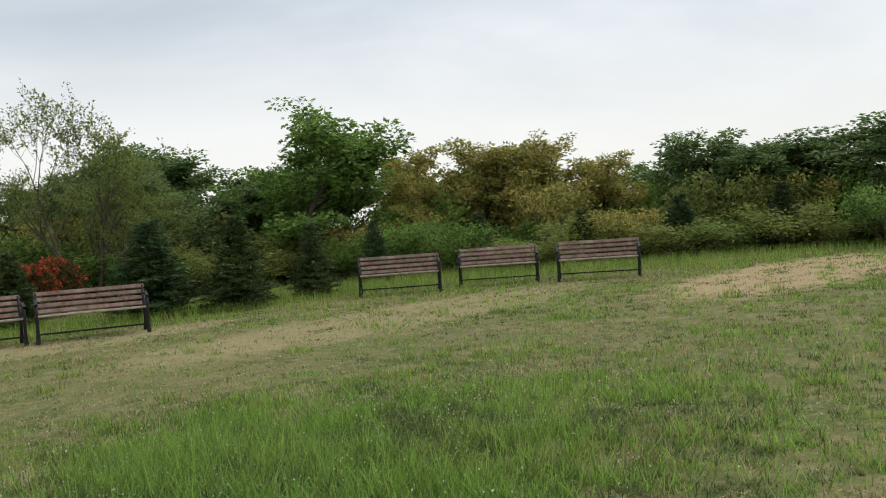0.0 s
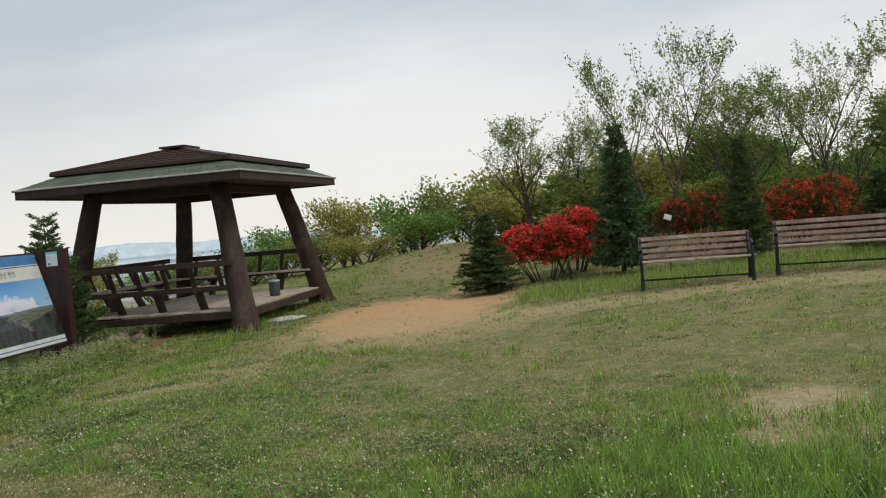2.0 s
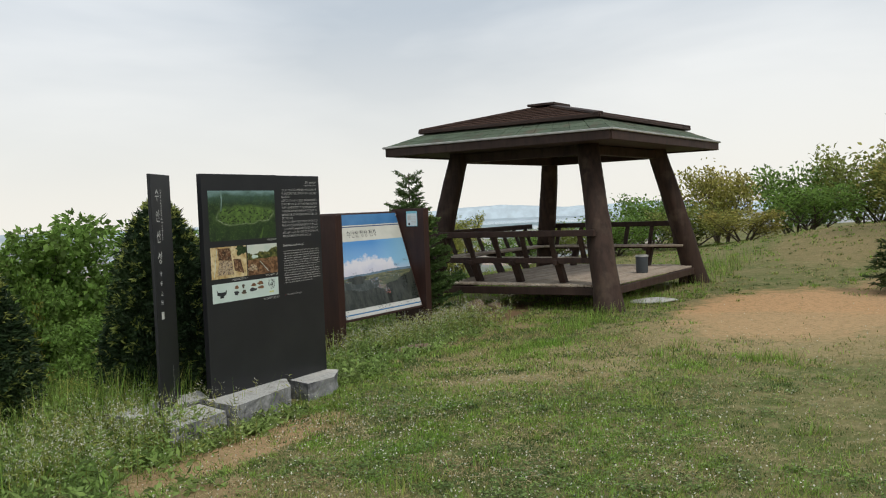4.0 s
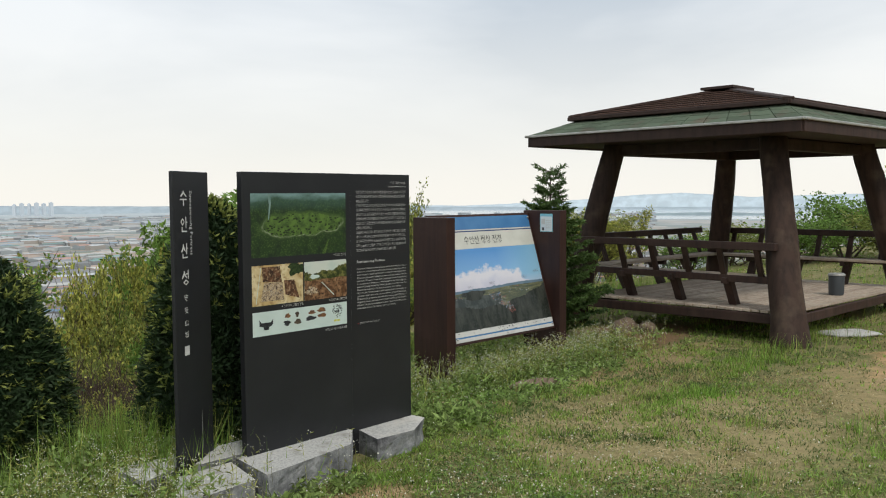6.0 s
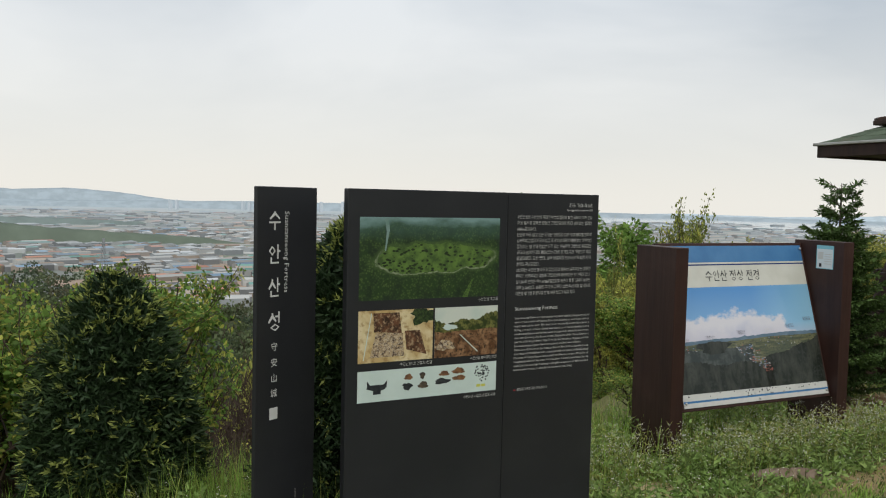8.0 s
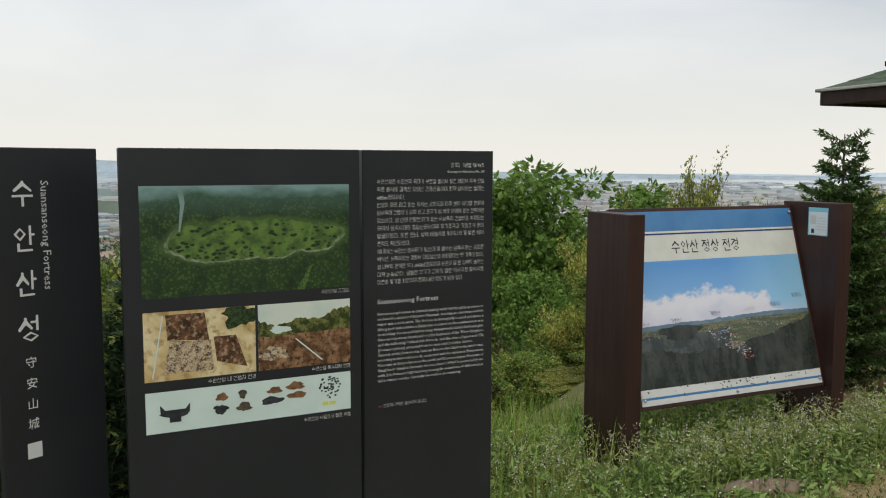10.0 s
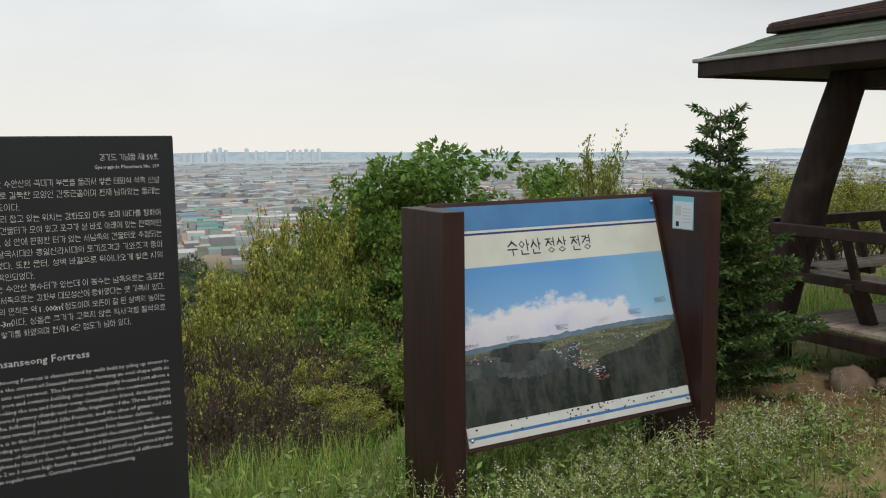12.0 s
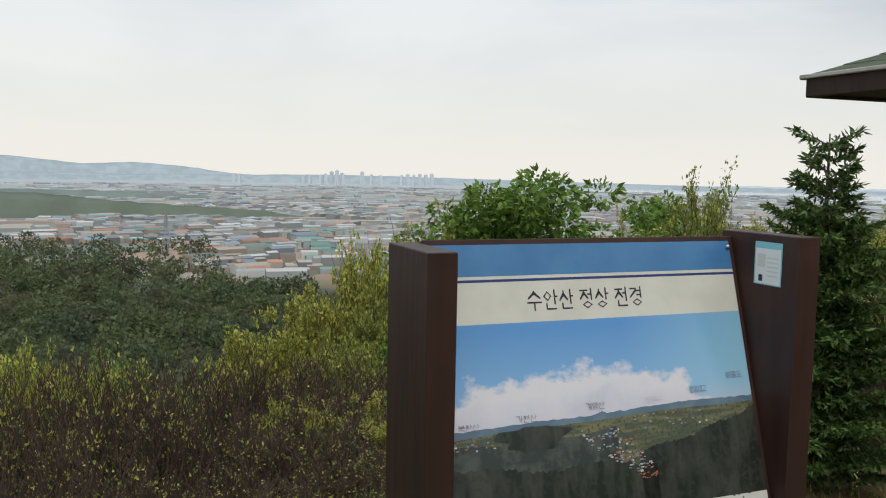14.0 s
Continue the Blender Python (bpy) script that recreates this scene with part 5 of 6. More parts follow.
def put(key, make, x, y, top, r, turn=None, label=""):
    """Places a plant of a kind so that it ends at the height top with the radius r."""
    rng = random.Random(int(x * 131 + y * 17 + 5))
    z = ground_z(x, y)
    h = max(top - z, 0.3)
    if key not in STASH:
        t = make()
        lo, hi, rad = 1e9, -1e9, 0.0
        for o in t.children:
            co = np.array([v.co for v in o.data.vertices])
            hi = max(hi, np.percentile(co[:, 2], 99.9))
            if o.name.split(".")[0] in ("crown", "foliage"):
                rad = np.percentile(np.hypot(co[:, 0], co[:, 1]), 94)
        STASH[key] = (t, hi, rad)
        t, hi, rad = STASH[key]
        place(t, x, y, h / hi, r / rad, rng.uniform(0, 360) if turn is None else turn)
        ob = t
    else:
        t, hi, rad = STASH[key]
        ob = copy_place(t, x, y, h / hi, r / rad, rng.uniform(0, 360) if turn is None else turn)
    if label:
        ob["label"] = label
    return ob


FIRS = "small firs along the benches"


def fir(k):
    return lambda: conifer_thing(20 + k, 1.9, 0.5, ("needle", "needle_light")[k % 2], "dark green young fir tree behind the benches", FIRS)


for i, (x, y, top, r) in enumerate([(9.28, -4.5, 1.32, 0.52), (9.32, -6.93, 2.65, 0.52), (9.0, -8.98, 2.25, 0.42), (8.39, -11.04, 1.5, 0.5), (7.0, -12.88, 1.85, 0.72), (6.15, -14.12, 1.87, 0.6),
                                    (6.15, -15.81, 1.7, 0.42), (7.53, -18.8, 1.67, 0.4), (7.05, -22.0, 1.74, 0.45), (4.94, -23.58, 1.65, 0.55), (2.89, -24.78, 1.8, 0.6), (0.75, -25.73, 1.95, 0.55), (-1.21, -26.37, 2.05, 0.6)]):
    put("fir%d" % (i % 3), fir(i % 3), x, y, top, r)


def spring(k, leaf="leaf_spring", extra="leaf_green"):
    return lambda: tree_thing("tree", 40 + k, 5.0, 2 + k % 2, 3, 0.55, 0.1, leaf, 3, 0.085, 0.042, "slender tree in sparse pale spring leaf", "spring trees", scatter=0.05, kids=(8, 6, 4), low=0.25, lean=0.3, extra=extra)


for i, (x, y, top, r) in enumerate([(14.19, -8.33, 5.3, 1.9), (17.34, -6.88, 3.95, 1.3), (17.4, -5.43, 3.85, 1.4), (14.53, -11.54, 4.65, 1.7), (11.5, -13.9, 5.1, 1.8), (13.0, -9.6, 3.6, 1.4), (12.4, -11.6, 3.4, 1.4), (10.9, -14.6, 3.2, 1.4), (16, -9.8, 4.2, 1.5), (13.5, -15, 3.4, 1.6), (18.8, -7.6, 3.2, 1.5)]):
    put("spring%d" % (i % 3), spring(i % 3), x, y, top, r)


def leafy(k, leaf, lab, seed=70):
    return lambda: tree_thing("tree", seed + k, 5.0, 2, 2, 0.75, 0.16, leaf, 34, 0.12, 0.07, lab, "leafy trees", scatter=0.27, kids=(11, 8, 4), clump=560, low=0.08, lean=0.4)


GREEN = "broad tree in full fresh green leaf"
DARK = "dark green broad-leaved tree at the edge of the lawn"
BRONZE = "rounded tree with bronze and yellow young leaves"
put("leafyA", leafy(0, "leaf_green", GREEN), 12.2, -19.6, 5.1, 2.9, 40)
for x, y, top, r in [(16.1, -18.0, 4.4, 2.2), (17.1, -19.3, 4.6, 2.2), (14.0, -17.2, 3.6, 1.7), (2.3, -29.4, 3.3, 2.6), (3.6, -28.8, 3.6, 2.1), (-1.5, -31, 3.6, 2.8), (-4.5, -30, 3.4, 2.6), (16.8, -15.5, 3.8, 2.0), (5.5, -32, 3.2, 2.4), (15.4, -22.3, 4.0, 2.2), (13.6, -21.2, 3.3, 1.8), (14.6, -19.6, 2.9, 1.6), (12.2, -27.5, 3.4, 2.2)]:
    put("leafyB", leafy(1, "leaf_dark", DARK), x, y, top, r)
for x, y, top, r in [(9.6, -25.0, 3.95, 2.2), (11.6, -24.0, 3.9, 2.0), (8.0, -26.4, 3.75, 2.1), (10.4, -22.6, 3.0, 1.6), (6.9, -27.4, 3.3, 1.8)]:
    put("leafyC", leafy(2, "leaf_bronze", BRONZE), x, y, top, r)
for x, y, top, r in [(9.5, -32.5, 3.3, 2.6), (7.5, -33, 3.1, 2.3), (4.0, -34, 3.0, 2.4), (13, -29, 3.4, 2.4), (1, -35, 3.2, 2.4), (20.5, -11, 3.2, 2.2), (22, -6.5, 2.6, 1.8)]:
    put("leafyA", leafy(0, "leaf_green", GREEN), x, y, top, r)


def shrub(k, leaf, lab):
    return lambda: tree_thing("shrub", 90 + k, 1.6, 5, 2, 0.8, 0.07, leaf, 5, 0.085, 0.045, lab, "undergrowth", scatter=0.10, kids=(7, 5, 4), low=0.1, lean=0.6)


UNDER = ("tangled green shrub in the undergrowth", "brownish twiggy shrub in the undergrowth", "pale green shrub in the undergrowth")
rng = random.Random(3)
for i in range(112):
    k = i / 111
    # a belt behind the benches, from the pavilion side round to the far end of the lawn
    a = math.radians(-2 - 118 * k)
    rad = (rng.uniform(20, 22), rng.uniform(21, 24), rng.uniform(23, 26.5))[i % 3]
    x, y = -6.8 + rad * math.cos(a), -5.4 + rad * math.sin(a)
    y -= 0.5
    kind = rng.choice([0, 0, 1, 2, 2])
    top = ground_z(x, y) + rng.uniform(0.7, 1.5) + (0.8 if rad > 23 else 0.0)
    put("shrub%d" % kind, shrub(kind, ("leaf_green", "leaf_bronze", "leaf_spring")[kind], UNDER[kind]), x, y, top, rng.uniform(0.9, 1.5))
for x, y, top, r in [(22.7, 1.0, 2.35, 1.3), (23.3, -3.1, 2.75, 1.7), (21.0, -1.8, 1.6, 1.4), (24.5, -0.9, 2.3, 1.5), (20.3, 1.6, 1.25, 1.2), (18.8, 3.2, 0.9, 1.2), (21.5, 3.0, 1.5, 1.3), (19.5, -0.2, 1.0, 1.1), (25, -5, 3.0, 1.8), (22, -4.6, 2.2, 1.5), (17.5, 4.5, 0.8, 1.0), (15.8, 4.8, 0.55, 0.9)]:
    put("shrub%d" % (int(x) % 3), None, x, y, top, r)

put("yellow", lambda: tree_thing("shrub", 131, 0.8, 6, 1, 0.7, 0.04, "yew_tip", 30, 0.05, 0.03, "small golden yellow shrub beside a bench", "", scatter=0.1, kids=(6, 5), clump=50), 4.9, -22.4, 1.22, 0.25)
a1 = azalea_thing(11, 1.15, 0.75, 1.25, "azalea_flower", "azalea bush covered in bright red blossom", 7000, 4200)
place(a1, 10.2, -5.55, 0.9, 1.0, -80)
a2 = copy_thing(a1, pose(10.9, -6.1, ground_z(10.9, -6.1), 0, 0, 40))
a2.scale = (0.9, 0.9, 1.05)
b1 = azalea_thing(12, 1.2, 0.8, 1.3, "azalea_faded", "azalea bush with thinning orange-red blossom", 1900, 5200)
place(b1, 10.9, -8.5, 0.95, 0.85, 20)
b2 = azalea_thing(13, 1.3, 0.85, 1.35, "azalea_faded", "azalea bush with orange-red blossom behind a bench", 4200, 4600)
place(b2, 10.5, -10.4, 0.98, 0.95, -70)
copy_thing(b1, pose(9.7, -12.2, ground_z(9.7, -12.2), 0, 0, 70))

# yews, the fir and the shrubs by the signs
y1 = yew_thing(51, 1.55, 0.5, "dense dark green clipped yew bush with pale tips")
place(y1, -0.75, 1.9, (1.05 - ground_z(-0.75, 1.9)) / 1.55, 1.0, 0)
y2 = yew_thing(52, 1.75, 0.5, "tall narrow dark green yew bush behind the sign", 1.9)
place(y2, 0.42, 0.95, 1.0, 1.0, 0)
fir_big = conifer_thing(61, 2.35, 0.86, "needle_fresh", "young green fir beside the brown sign", "", fine=2.0, power=0.95, upturn=0.35, top_reach=0.2, reps=9)
place(fir_big, 5.98, 1.914, (1.82 - ground_z(5.98, 1.914)) / 2.35, 1.0, 0)


def slope_tree(k, leaf, lab, per, extra=None):
    if per == 1:
        return lambda: tree_thing("tree", 150 + k, 4.0, 6, 3, 0.7, 0.22, leaf, 2, 0.085, 0.055, lab, "trees on the slope", scatter=0.04, kids=(6, 5, 4), low=0.2, lean=0.5, extra=extra, thin=0.2, rmin=0.009, bark="twig")
    if per == 2:
        return lambda: tree_thing("tree", 150 + k, 4.0, 3, 3, 0.6, 0.13, leaf, 4, 0.08, 0.05, lab, "trees on the slope", scatter=0.06, kids=(8, 6, 4), low=0.25, lean=0.35, extra=extra, rmin=0.005)
    return lambda: tree_thing("tree", 150 + k, 4.0, 3, 2, 0.75, 0.2, leaf, 20, 0.085, 0.055, lab, "trees on the slope", scatter=0.17, kids=(10, 8, 4), clump=75 * per, low=0.2, lean=0.5, extra=extra, rmin=0.006, bark="twig")


def tall_tree(k, leaf, lab, per, extra=None):
    if per == 1:
        return lambda: tree_thing("tree", 180 + k, 7.0, 7, 3, 0.6, 0.3, leaf, 2, 0.14, 0.09, lab, "trees on the slope", scatter=0.05, kids=(7, 6, 4), low=0.3, lean=0.45, extra=extra, thin=0.07, rmin=0.013, bark="twig")
    return lambda: tree_thing("tree", 180 + k, 9.0, 3, 2, 0.7, 0.3, leaf, 30, 0.17, 0.115, lab, "trees on the slope", scatter=0.36, kids=(13, 10, 4), clump=120 * per, low=0.35, lean=0.4, extra=extra, rmin=0.012, bark="twig")


SLOPE = {"brown": ("leaf_yellow", "bare brown twiggy tree just coming into leaf", 1, "leaf_spring"), "spring": ("leaf_spring", "young tree with pale green spring leaves", 4, "leaf_yellow"),
         "green": ("leaf_green", "bushy fresh green tree below the summit", 7, "leaf_yellow"), "yellow": ("leaf_yellow", "small tree in yellow-green blossom", 5, "leaf_spring"), "twiggy": ("leaf_spring", "thin tree with sparse pale leaves", 2, "leaf_yellow")}
SLOPE_TREES = [
    # beside the name sign and under the pavilion
    ("twiggy", 14.96, 13.47, 1.75, 1.05), ("twiggy", 13.14, 13.67, 0.95, 0.4), ("green", 0.0, 3.8, 1.0, 0.7), ("green", -1.1, 3.3, 1.0, 0.8), ("green", -2.3, 2.7, 0.9, 0.8), ("green", -3.4, 2.8, 1.0, 0.9), ("green", -1.8, 4.6, 0.9, 1.0), ("green", -3.2, 4.8, 1.0, 1.1),
    ("yellow", 10.46, 6.41, 1.0, 0.6), ("yellow", 16.07, 11.82, 0.5, 0.9), ("yellow", 12.81, 5.6, 1.0, 0.6), ("spring", 13.3, 6.6, 1.2, 0.8), ("yellow", 15.52, 8.43, 1.15, 0.9), ("yellow", 18.05, 8.27, 1.13, 1.0), ("green", 5.9, 4.7, -0.5, 0.5),
    ("green", 8.4, 7.4, 0.1, 0.7), ("yellow", 10.4, 9.6, 0.2, 0.9), ("green", 12.0, 8.8, 0.6, 0.9), ("yellow", 12.4, 12.4, 0.1, 1.0),
]
# the wooded slope: bearing from the lectern sign, distance, top; yellow-green crowns behind a brown thicket
EYE_AT = (1.6, -2.0)
for kind, az, d, top, r in (
        ("yellow", 23.2, 30.5, -0.3, 1.3), ("yellow", 20.8, 30, -0.35, 1.2), ("yellow", 18.8, 29, -1.3, 1.3), ("spring", 21.8, 27, -2.0, 1.5), ("yellow", 16.4, 27.5, -2.1, 1.5), ("yellow", 14.2, 26, -3.2, 1.0), ("green", 23.8, 27, -1.6, 1.0), ("spring", 19.0, 25, -2.7, 1.3), ("yellow", 11.6, 28, -4.4, 1.2),
        ("yellow", 1.0, 23, -3.1, 0.8), ("brown", 5.0, 24, -3.4, 1.3), ("green", 3.0, 31, -4.4, 1.8), ("green", 8.5, 32, -5.0, 1.8), ("yellow", -6.0, 24, -2.8, 1.4), ("green", -10.0, 22, -2.0, 1.4),
        ("brown", 2.5, 20.5, -2.6, 1.3), ("brown", 5.2, 19.5, -2.55, 1.2), ("brown", 8.0, 21, -2.7, 1.3), ("brown", 10.6, 20, -2.6, 1.2), ("brown", 13.2, 21, -2.8, 1.3), ("brown", 16.0, 20, -2.9, 1.2), ("brown", 18.6, 21, -3.0, 1.3), ("brown", 21.0, 20, -3.1, 1.2), ("brown", 23.5, 21, -3.1, 1.3), ("brown", 26.5, 20, -3.2, 1.2),
        ("brown", -0.5, 19.5, -2.5, 1.2), ("brown", -4.0, 20, -2.4, 1.3), ("brown", -8.0, 19, -2.0, 1.2), ("brown", 4.0, 16, -2.5, 1.0), ("brown", 7.5, 16.5, -2.6, 1.0), ("brown", 11.5, 16, -2.6, 1.0), ("brown", 15.0, 16.5, -2.8, 1.0), ("brown", 19.0, 16, -2.7, 1.0), ("brown", 22.5, 16.5, -2.8, 1.0), ("brown", 0.5, 15.5, -2.4, 1.0),
        ("brown", 6.2, 13, -2.7, 0.8), ("brown", 13.5, 13, -2.8, 0.8), ("brown", 18.0, 14.0, -2.8, 0.9), ("brown", 2.0, 12.5, -2.5, 0.8), ("yellow", 23.5, 14, -2.8, 0.7), ("brown", 9.0, 11, -2.6, 0.7), ("brown", 17.5, 11, -2.7, 0.7), ("brown", -2.5, 13, -2.4, 0.8), ("brown", 21.0, 12.5, -2.5, 0.7), ("brown", 12.5, 18, -2.9, 1.0), ("yellow", 16.5, 18, -3.2, 0.6), ("yellow", 21.5, 18, -3.0, 0.8),
        ("green", 29.0, 17, -2.5, 0.9), ("green", 33.0, 20, -2.6, 1.2), ("yellow", 36.5, 21, -2.0, 1.2), ("yellow", 40.5, 19, -0.8, 1.0), ("green", 37.0, 14, -1.6, 0.7), ("yellow", 30.5, 12, -2.2, 0.5)):
    SLOPE_TREES.append((kind, EYE_AT[0] + d * math.sin(radians(az)), EYE_AT[1] + d * math.cos(radians(az)), top, r))
for k, (kind, x, y, top, r) in enumerate(SLOPE_TREES):
    leaf, lab, per, ex = SLOPE[kind]
    if math.hypot(x, y) > 9.0 and kind != "twiggy" and x < 15:
        put("tall_%s%d" % (kind, k % 2), tall_tree(len(kind) * 2 + k % 2, leaf, lab, per, ex), x, y, top, (1.6 if kind == "brown" else 1.65) * r)
        continue
    put("slope_%s%d" % (kind, k % 2), slope_tree(len(kind) * 2 + k % 2, leaf, lab, per, ex), x, y, top, 1.35 * r)
put("big_green", lambda: tree_thing("tree", 171, 9.0, 2, 2, 0.75, 0.3, "leaf_green", 46, 0.2, 0.12, "large spreading tree in full green leaf on the slope", "", scatter=0.55, kids=(12, 9, 4), clump=800, low=0.1, lean=0.4), 20.9, 26.7, 1.4, 6.0, 20)
for x, y, top, r in ((18.4, 27.2, 0.7, 4.4), (24.0, 25.4, 0.5, 5.0), (16.6, 24.0, -1.0, 3.4), (19.5, 22.5, -1.6, 3.4), (14.2, 21.0, -2.2, 3.0)):
    put("big_green", None, x, y, top, r, 40 * x)
# ---- the plain below ----


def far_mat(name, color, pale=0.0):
    """Surfaces kilometres off; pale is the share of distance haze mixed into their colour."""
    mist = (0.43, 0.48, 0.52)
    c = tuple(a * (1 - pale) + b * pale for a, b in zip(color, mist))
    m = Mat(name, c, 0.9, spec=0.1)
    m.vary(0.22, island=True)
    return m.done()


def bearing(az, d):
    """A place d metres off at az degrees to the right of +y."""
    return 1.0 + d * math.sin(radians(az)), -3.0 + d * math.cos(radians(az))


def boxes_mesh(name, rows, mats):
    """Many small buildings with shallow ridged roofs as one mesh: rows of x, y, z, length, width, height, turn, wall material, roof material."""
    verts, faces, idx = [], [], []
    for x, y, z, L, W, H, a, mw, mr in rows:
        c, s_ = math.cos(a), math.sin(a)
        b = len(verts)
        for px, py, pz in ((-L, -W, -1), (L, -W, -1), (L, W, -1), (-L, W, -1), (-L, -W, H), (L, -W, H), (L, W, H), (-L, W, H), (-L, 0, H * 1.25), (L, 0, H * 1.25)):
            px, py = px / 2, py / 2
            verts.append((x + px * c - py * s_, y + px * s_ + py * c, z + pz))
        for f, m in (((0, 1, 5, 4), mw), ((1, 2, 6, 9, 5), mw), ((2, 3, 7, 6), mw), ((3, 0, 4, 8, 7), mw), ((4, 5, 9, 8), mr), ((6, 7, 8, 9), mr)):
            faces.append(tuple(b + i for i in f))
            idx.append(m)
    return mesh_of(name, verts, faces, mats, index=idx)


def build_far():
    rg = random.Random(21)
    cols = [(0.42, 0.42, 0.40), (0.28, 0.29, 0.29), (0.17, 0.26, 0.36), (0.42, 0.19, 0.12), (0.13, 0.28, 0.24), (0.18, 0.18, 0.175), (0.34, 0.27, 0.21), (0.48, 0.49, 0.49)]
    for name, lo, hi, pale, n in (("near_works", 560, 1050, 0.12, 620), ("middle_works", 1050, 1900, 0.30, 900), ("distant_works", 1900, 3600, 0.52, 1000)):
        # the farther the band of buildings, the more haze in its colours
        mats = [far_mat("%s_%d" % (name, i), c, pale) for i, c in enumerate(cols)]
        rows = []
        while len(rows) < n:
            az, d = rg.uniform(-18, 62), math.sqrt(rg.uniform(lo * lo, hi * hi))
            x, y = bearing(az, d)
            v = noise.noise(Vector((x * 0.004, y * 0.004, 4.0)))
            if v < -0.12 or (az < 9 and d < 900):
                continue
            if d < 680 and not 8 < az < 40:
                continue
            k = 0.75 + d / 1600
            t = 0.35 + 0.5 * round(noise.noise(Vector((x * 0.002, y * 0.002, 9.0))) * 3)
            rows.append((x, y, land_z(x, y), rg.uniform(8, 26) * k, rg.uniform(6, 13) * k, rg.uniform(3.0, 6.5), t + rg.uniform(-0.06, 0.06), rg.choice((0, 0, 1, 5, 6)), rg.choice((0, 0, 1, 1, 2, 3, 4, 5, 6, 7, 7)))) 
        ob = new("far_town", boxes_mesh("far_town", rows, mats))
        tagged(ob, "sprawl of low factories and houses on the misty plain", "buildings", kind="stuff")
    # plastic greenhouses and bare fields in long strips, haze mixed into their colours
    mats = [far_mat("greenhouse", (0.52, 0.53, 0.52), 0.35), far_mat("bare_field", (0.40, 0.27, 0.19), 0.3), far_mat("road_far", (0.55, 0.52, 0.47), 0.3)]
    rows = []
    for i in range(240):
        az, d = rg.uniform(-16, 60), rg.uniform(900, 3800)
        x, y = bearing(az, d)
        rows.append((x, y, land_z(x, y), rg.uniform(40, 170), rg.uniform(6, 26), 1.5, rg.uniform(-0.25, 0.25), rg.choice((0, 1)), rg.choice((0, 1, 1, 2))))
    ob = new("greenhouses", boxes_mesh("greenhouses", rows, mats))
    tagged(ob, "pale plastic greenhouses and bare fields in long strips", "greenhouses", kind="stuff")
    # tower blocks on the skyline, their wall colour mostly painted haze
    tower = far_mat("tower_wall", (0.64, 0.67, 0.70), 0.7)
    made = None
    for az, d, h in [(16.6, 4150, 62), (16.9, 4150, 70), (17.3, 4200, 84), (17.65, 4180, 92), (18.0, 4200, 76), (19.3, 4150, 86), (19.9, 4200, 70), (20.5, 4150, 66), (21.9, 4150, 70), (22.3, 4150, 76), (22.7, 4180, 72), (23.1, 4150, 78), (23.5, 4200, 74), (23.9, 4150, 80),
                     (15.9, 4200, 56), (15.5, 4200, 58), (11.0, 4200, 58), (11.4, 4200, 60)]:
        x, y = bearing(az, d)
        if made is None:
            made = thing("apartment_tower", pose(x, y, PLAIN_Z), "far apartment tower in pale grey, distance haze in its colour", "building", "towers on the skyline")
            part("tower_body", boxm((15, 12, 1.0), (0, 0, 0.5), bevel=0.0), tower, made)
            part("roof_block", boxm((6, 6, 0.06), (0, 0, 1.03), bevel=0.0), tower, made)
            made.matrix_basis = pose(x, y, PLAIN_Z, 0, 0, rg.uniform(0, 60))
            made.scale = (1, 1, 0.72 * h)
        else:
            c = copy_thing(made, pose(x, y, PLAIN_Z, 0, 0, rg.uniform(0, 60)))
            c.scale = (1, 1, 0.72 * h)
    # hill ranges on the horizon; each colour has its share of distance haze painted in
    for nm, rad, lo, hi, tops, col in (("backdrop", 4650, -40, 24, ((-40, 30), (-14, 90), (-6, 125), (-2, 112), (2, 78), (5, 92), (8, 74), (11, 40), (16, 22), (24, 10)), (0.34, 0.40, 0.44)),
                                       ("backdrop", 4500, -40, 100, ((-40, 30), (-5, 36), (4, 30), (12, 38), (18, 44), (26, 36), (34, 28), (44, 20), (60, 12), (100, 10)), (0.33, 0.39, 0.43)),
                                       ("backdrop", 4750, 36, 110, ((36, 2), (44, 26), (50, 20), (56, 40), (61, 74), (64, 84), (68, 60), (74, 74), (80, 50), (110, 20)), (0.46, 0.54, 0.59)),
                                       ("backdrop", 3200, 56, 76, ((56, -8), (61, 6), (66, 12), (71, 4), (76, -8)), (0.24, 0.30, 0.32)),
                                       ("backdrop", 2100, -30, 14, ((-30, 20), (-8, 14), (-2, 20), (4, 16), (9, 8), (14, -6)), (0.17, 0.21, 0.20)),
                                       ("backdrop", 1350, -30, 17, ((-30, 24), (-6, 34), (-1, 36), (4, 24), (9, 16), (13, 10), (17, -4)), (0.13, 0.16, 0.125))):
        verts, faces = [], []
        n = 160
        for i in range(n + 1):
            az = lo + (hi - lo) * i / n
            h = np.interp(az, [a for a, _ in tops], [b for _, b in tops])
            h += (1.2 + rad / 2200) * noise.noise(Vector((az * 1.4, rad, 0))) + (0.8 + rad / 6000) * noise.noise(Vector((az * 6, rad, 0)))
            for r_, k in ((rad, -0.1), (rad * 1.01, 0.7), (rad * 1.022, 1.0), (rad * 1.05, -0.1)):
                x, y = bearing(az, r_)
                verts.append((x, y, PLAIN_Z + max(h, -4) * k))
        for i in range(n):
            for k in range(3):
                faces.append((i * 4 + k, (i + 1) * 4 + k, (i + 1) * 4 + k + 1, i * 4 + k + 1))
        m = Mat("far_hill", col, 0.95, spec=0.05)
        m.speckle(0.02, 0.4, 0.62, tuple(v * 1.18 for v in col))
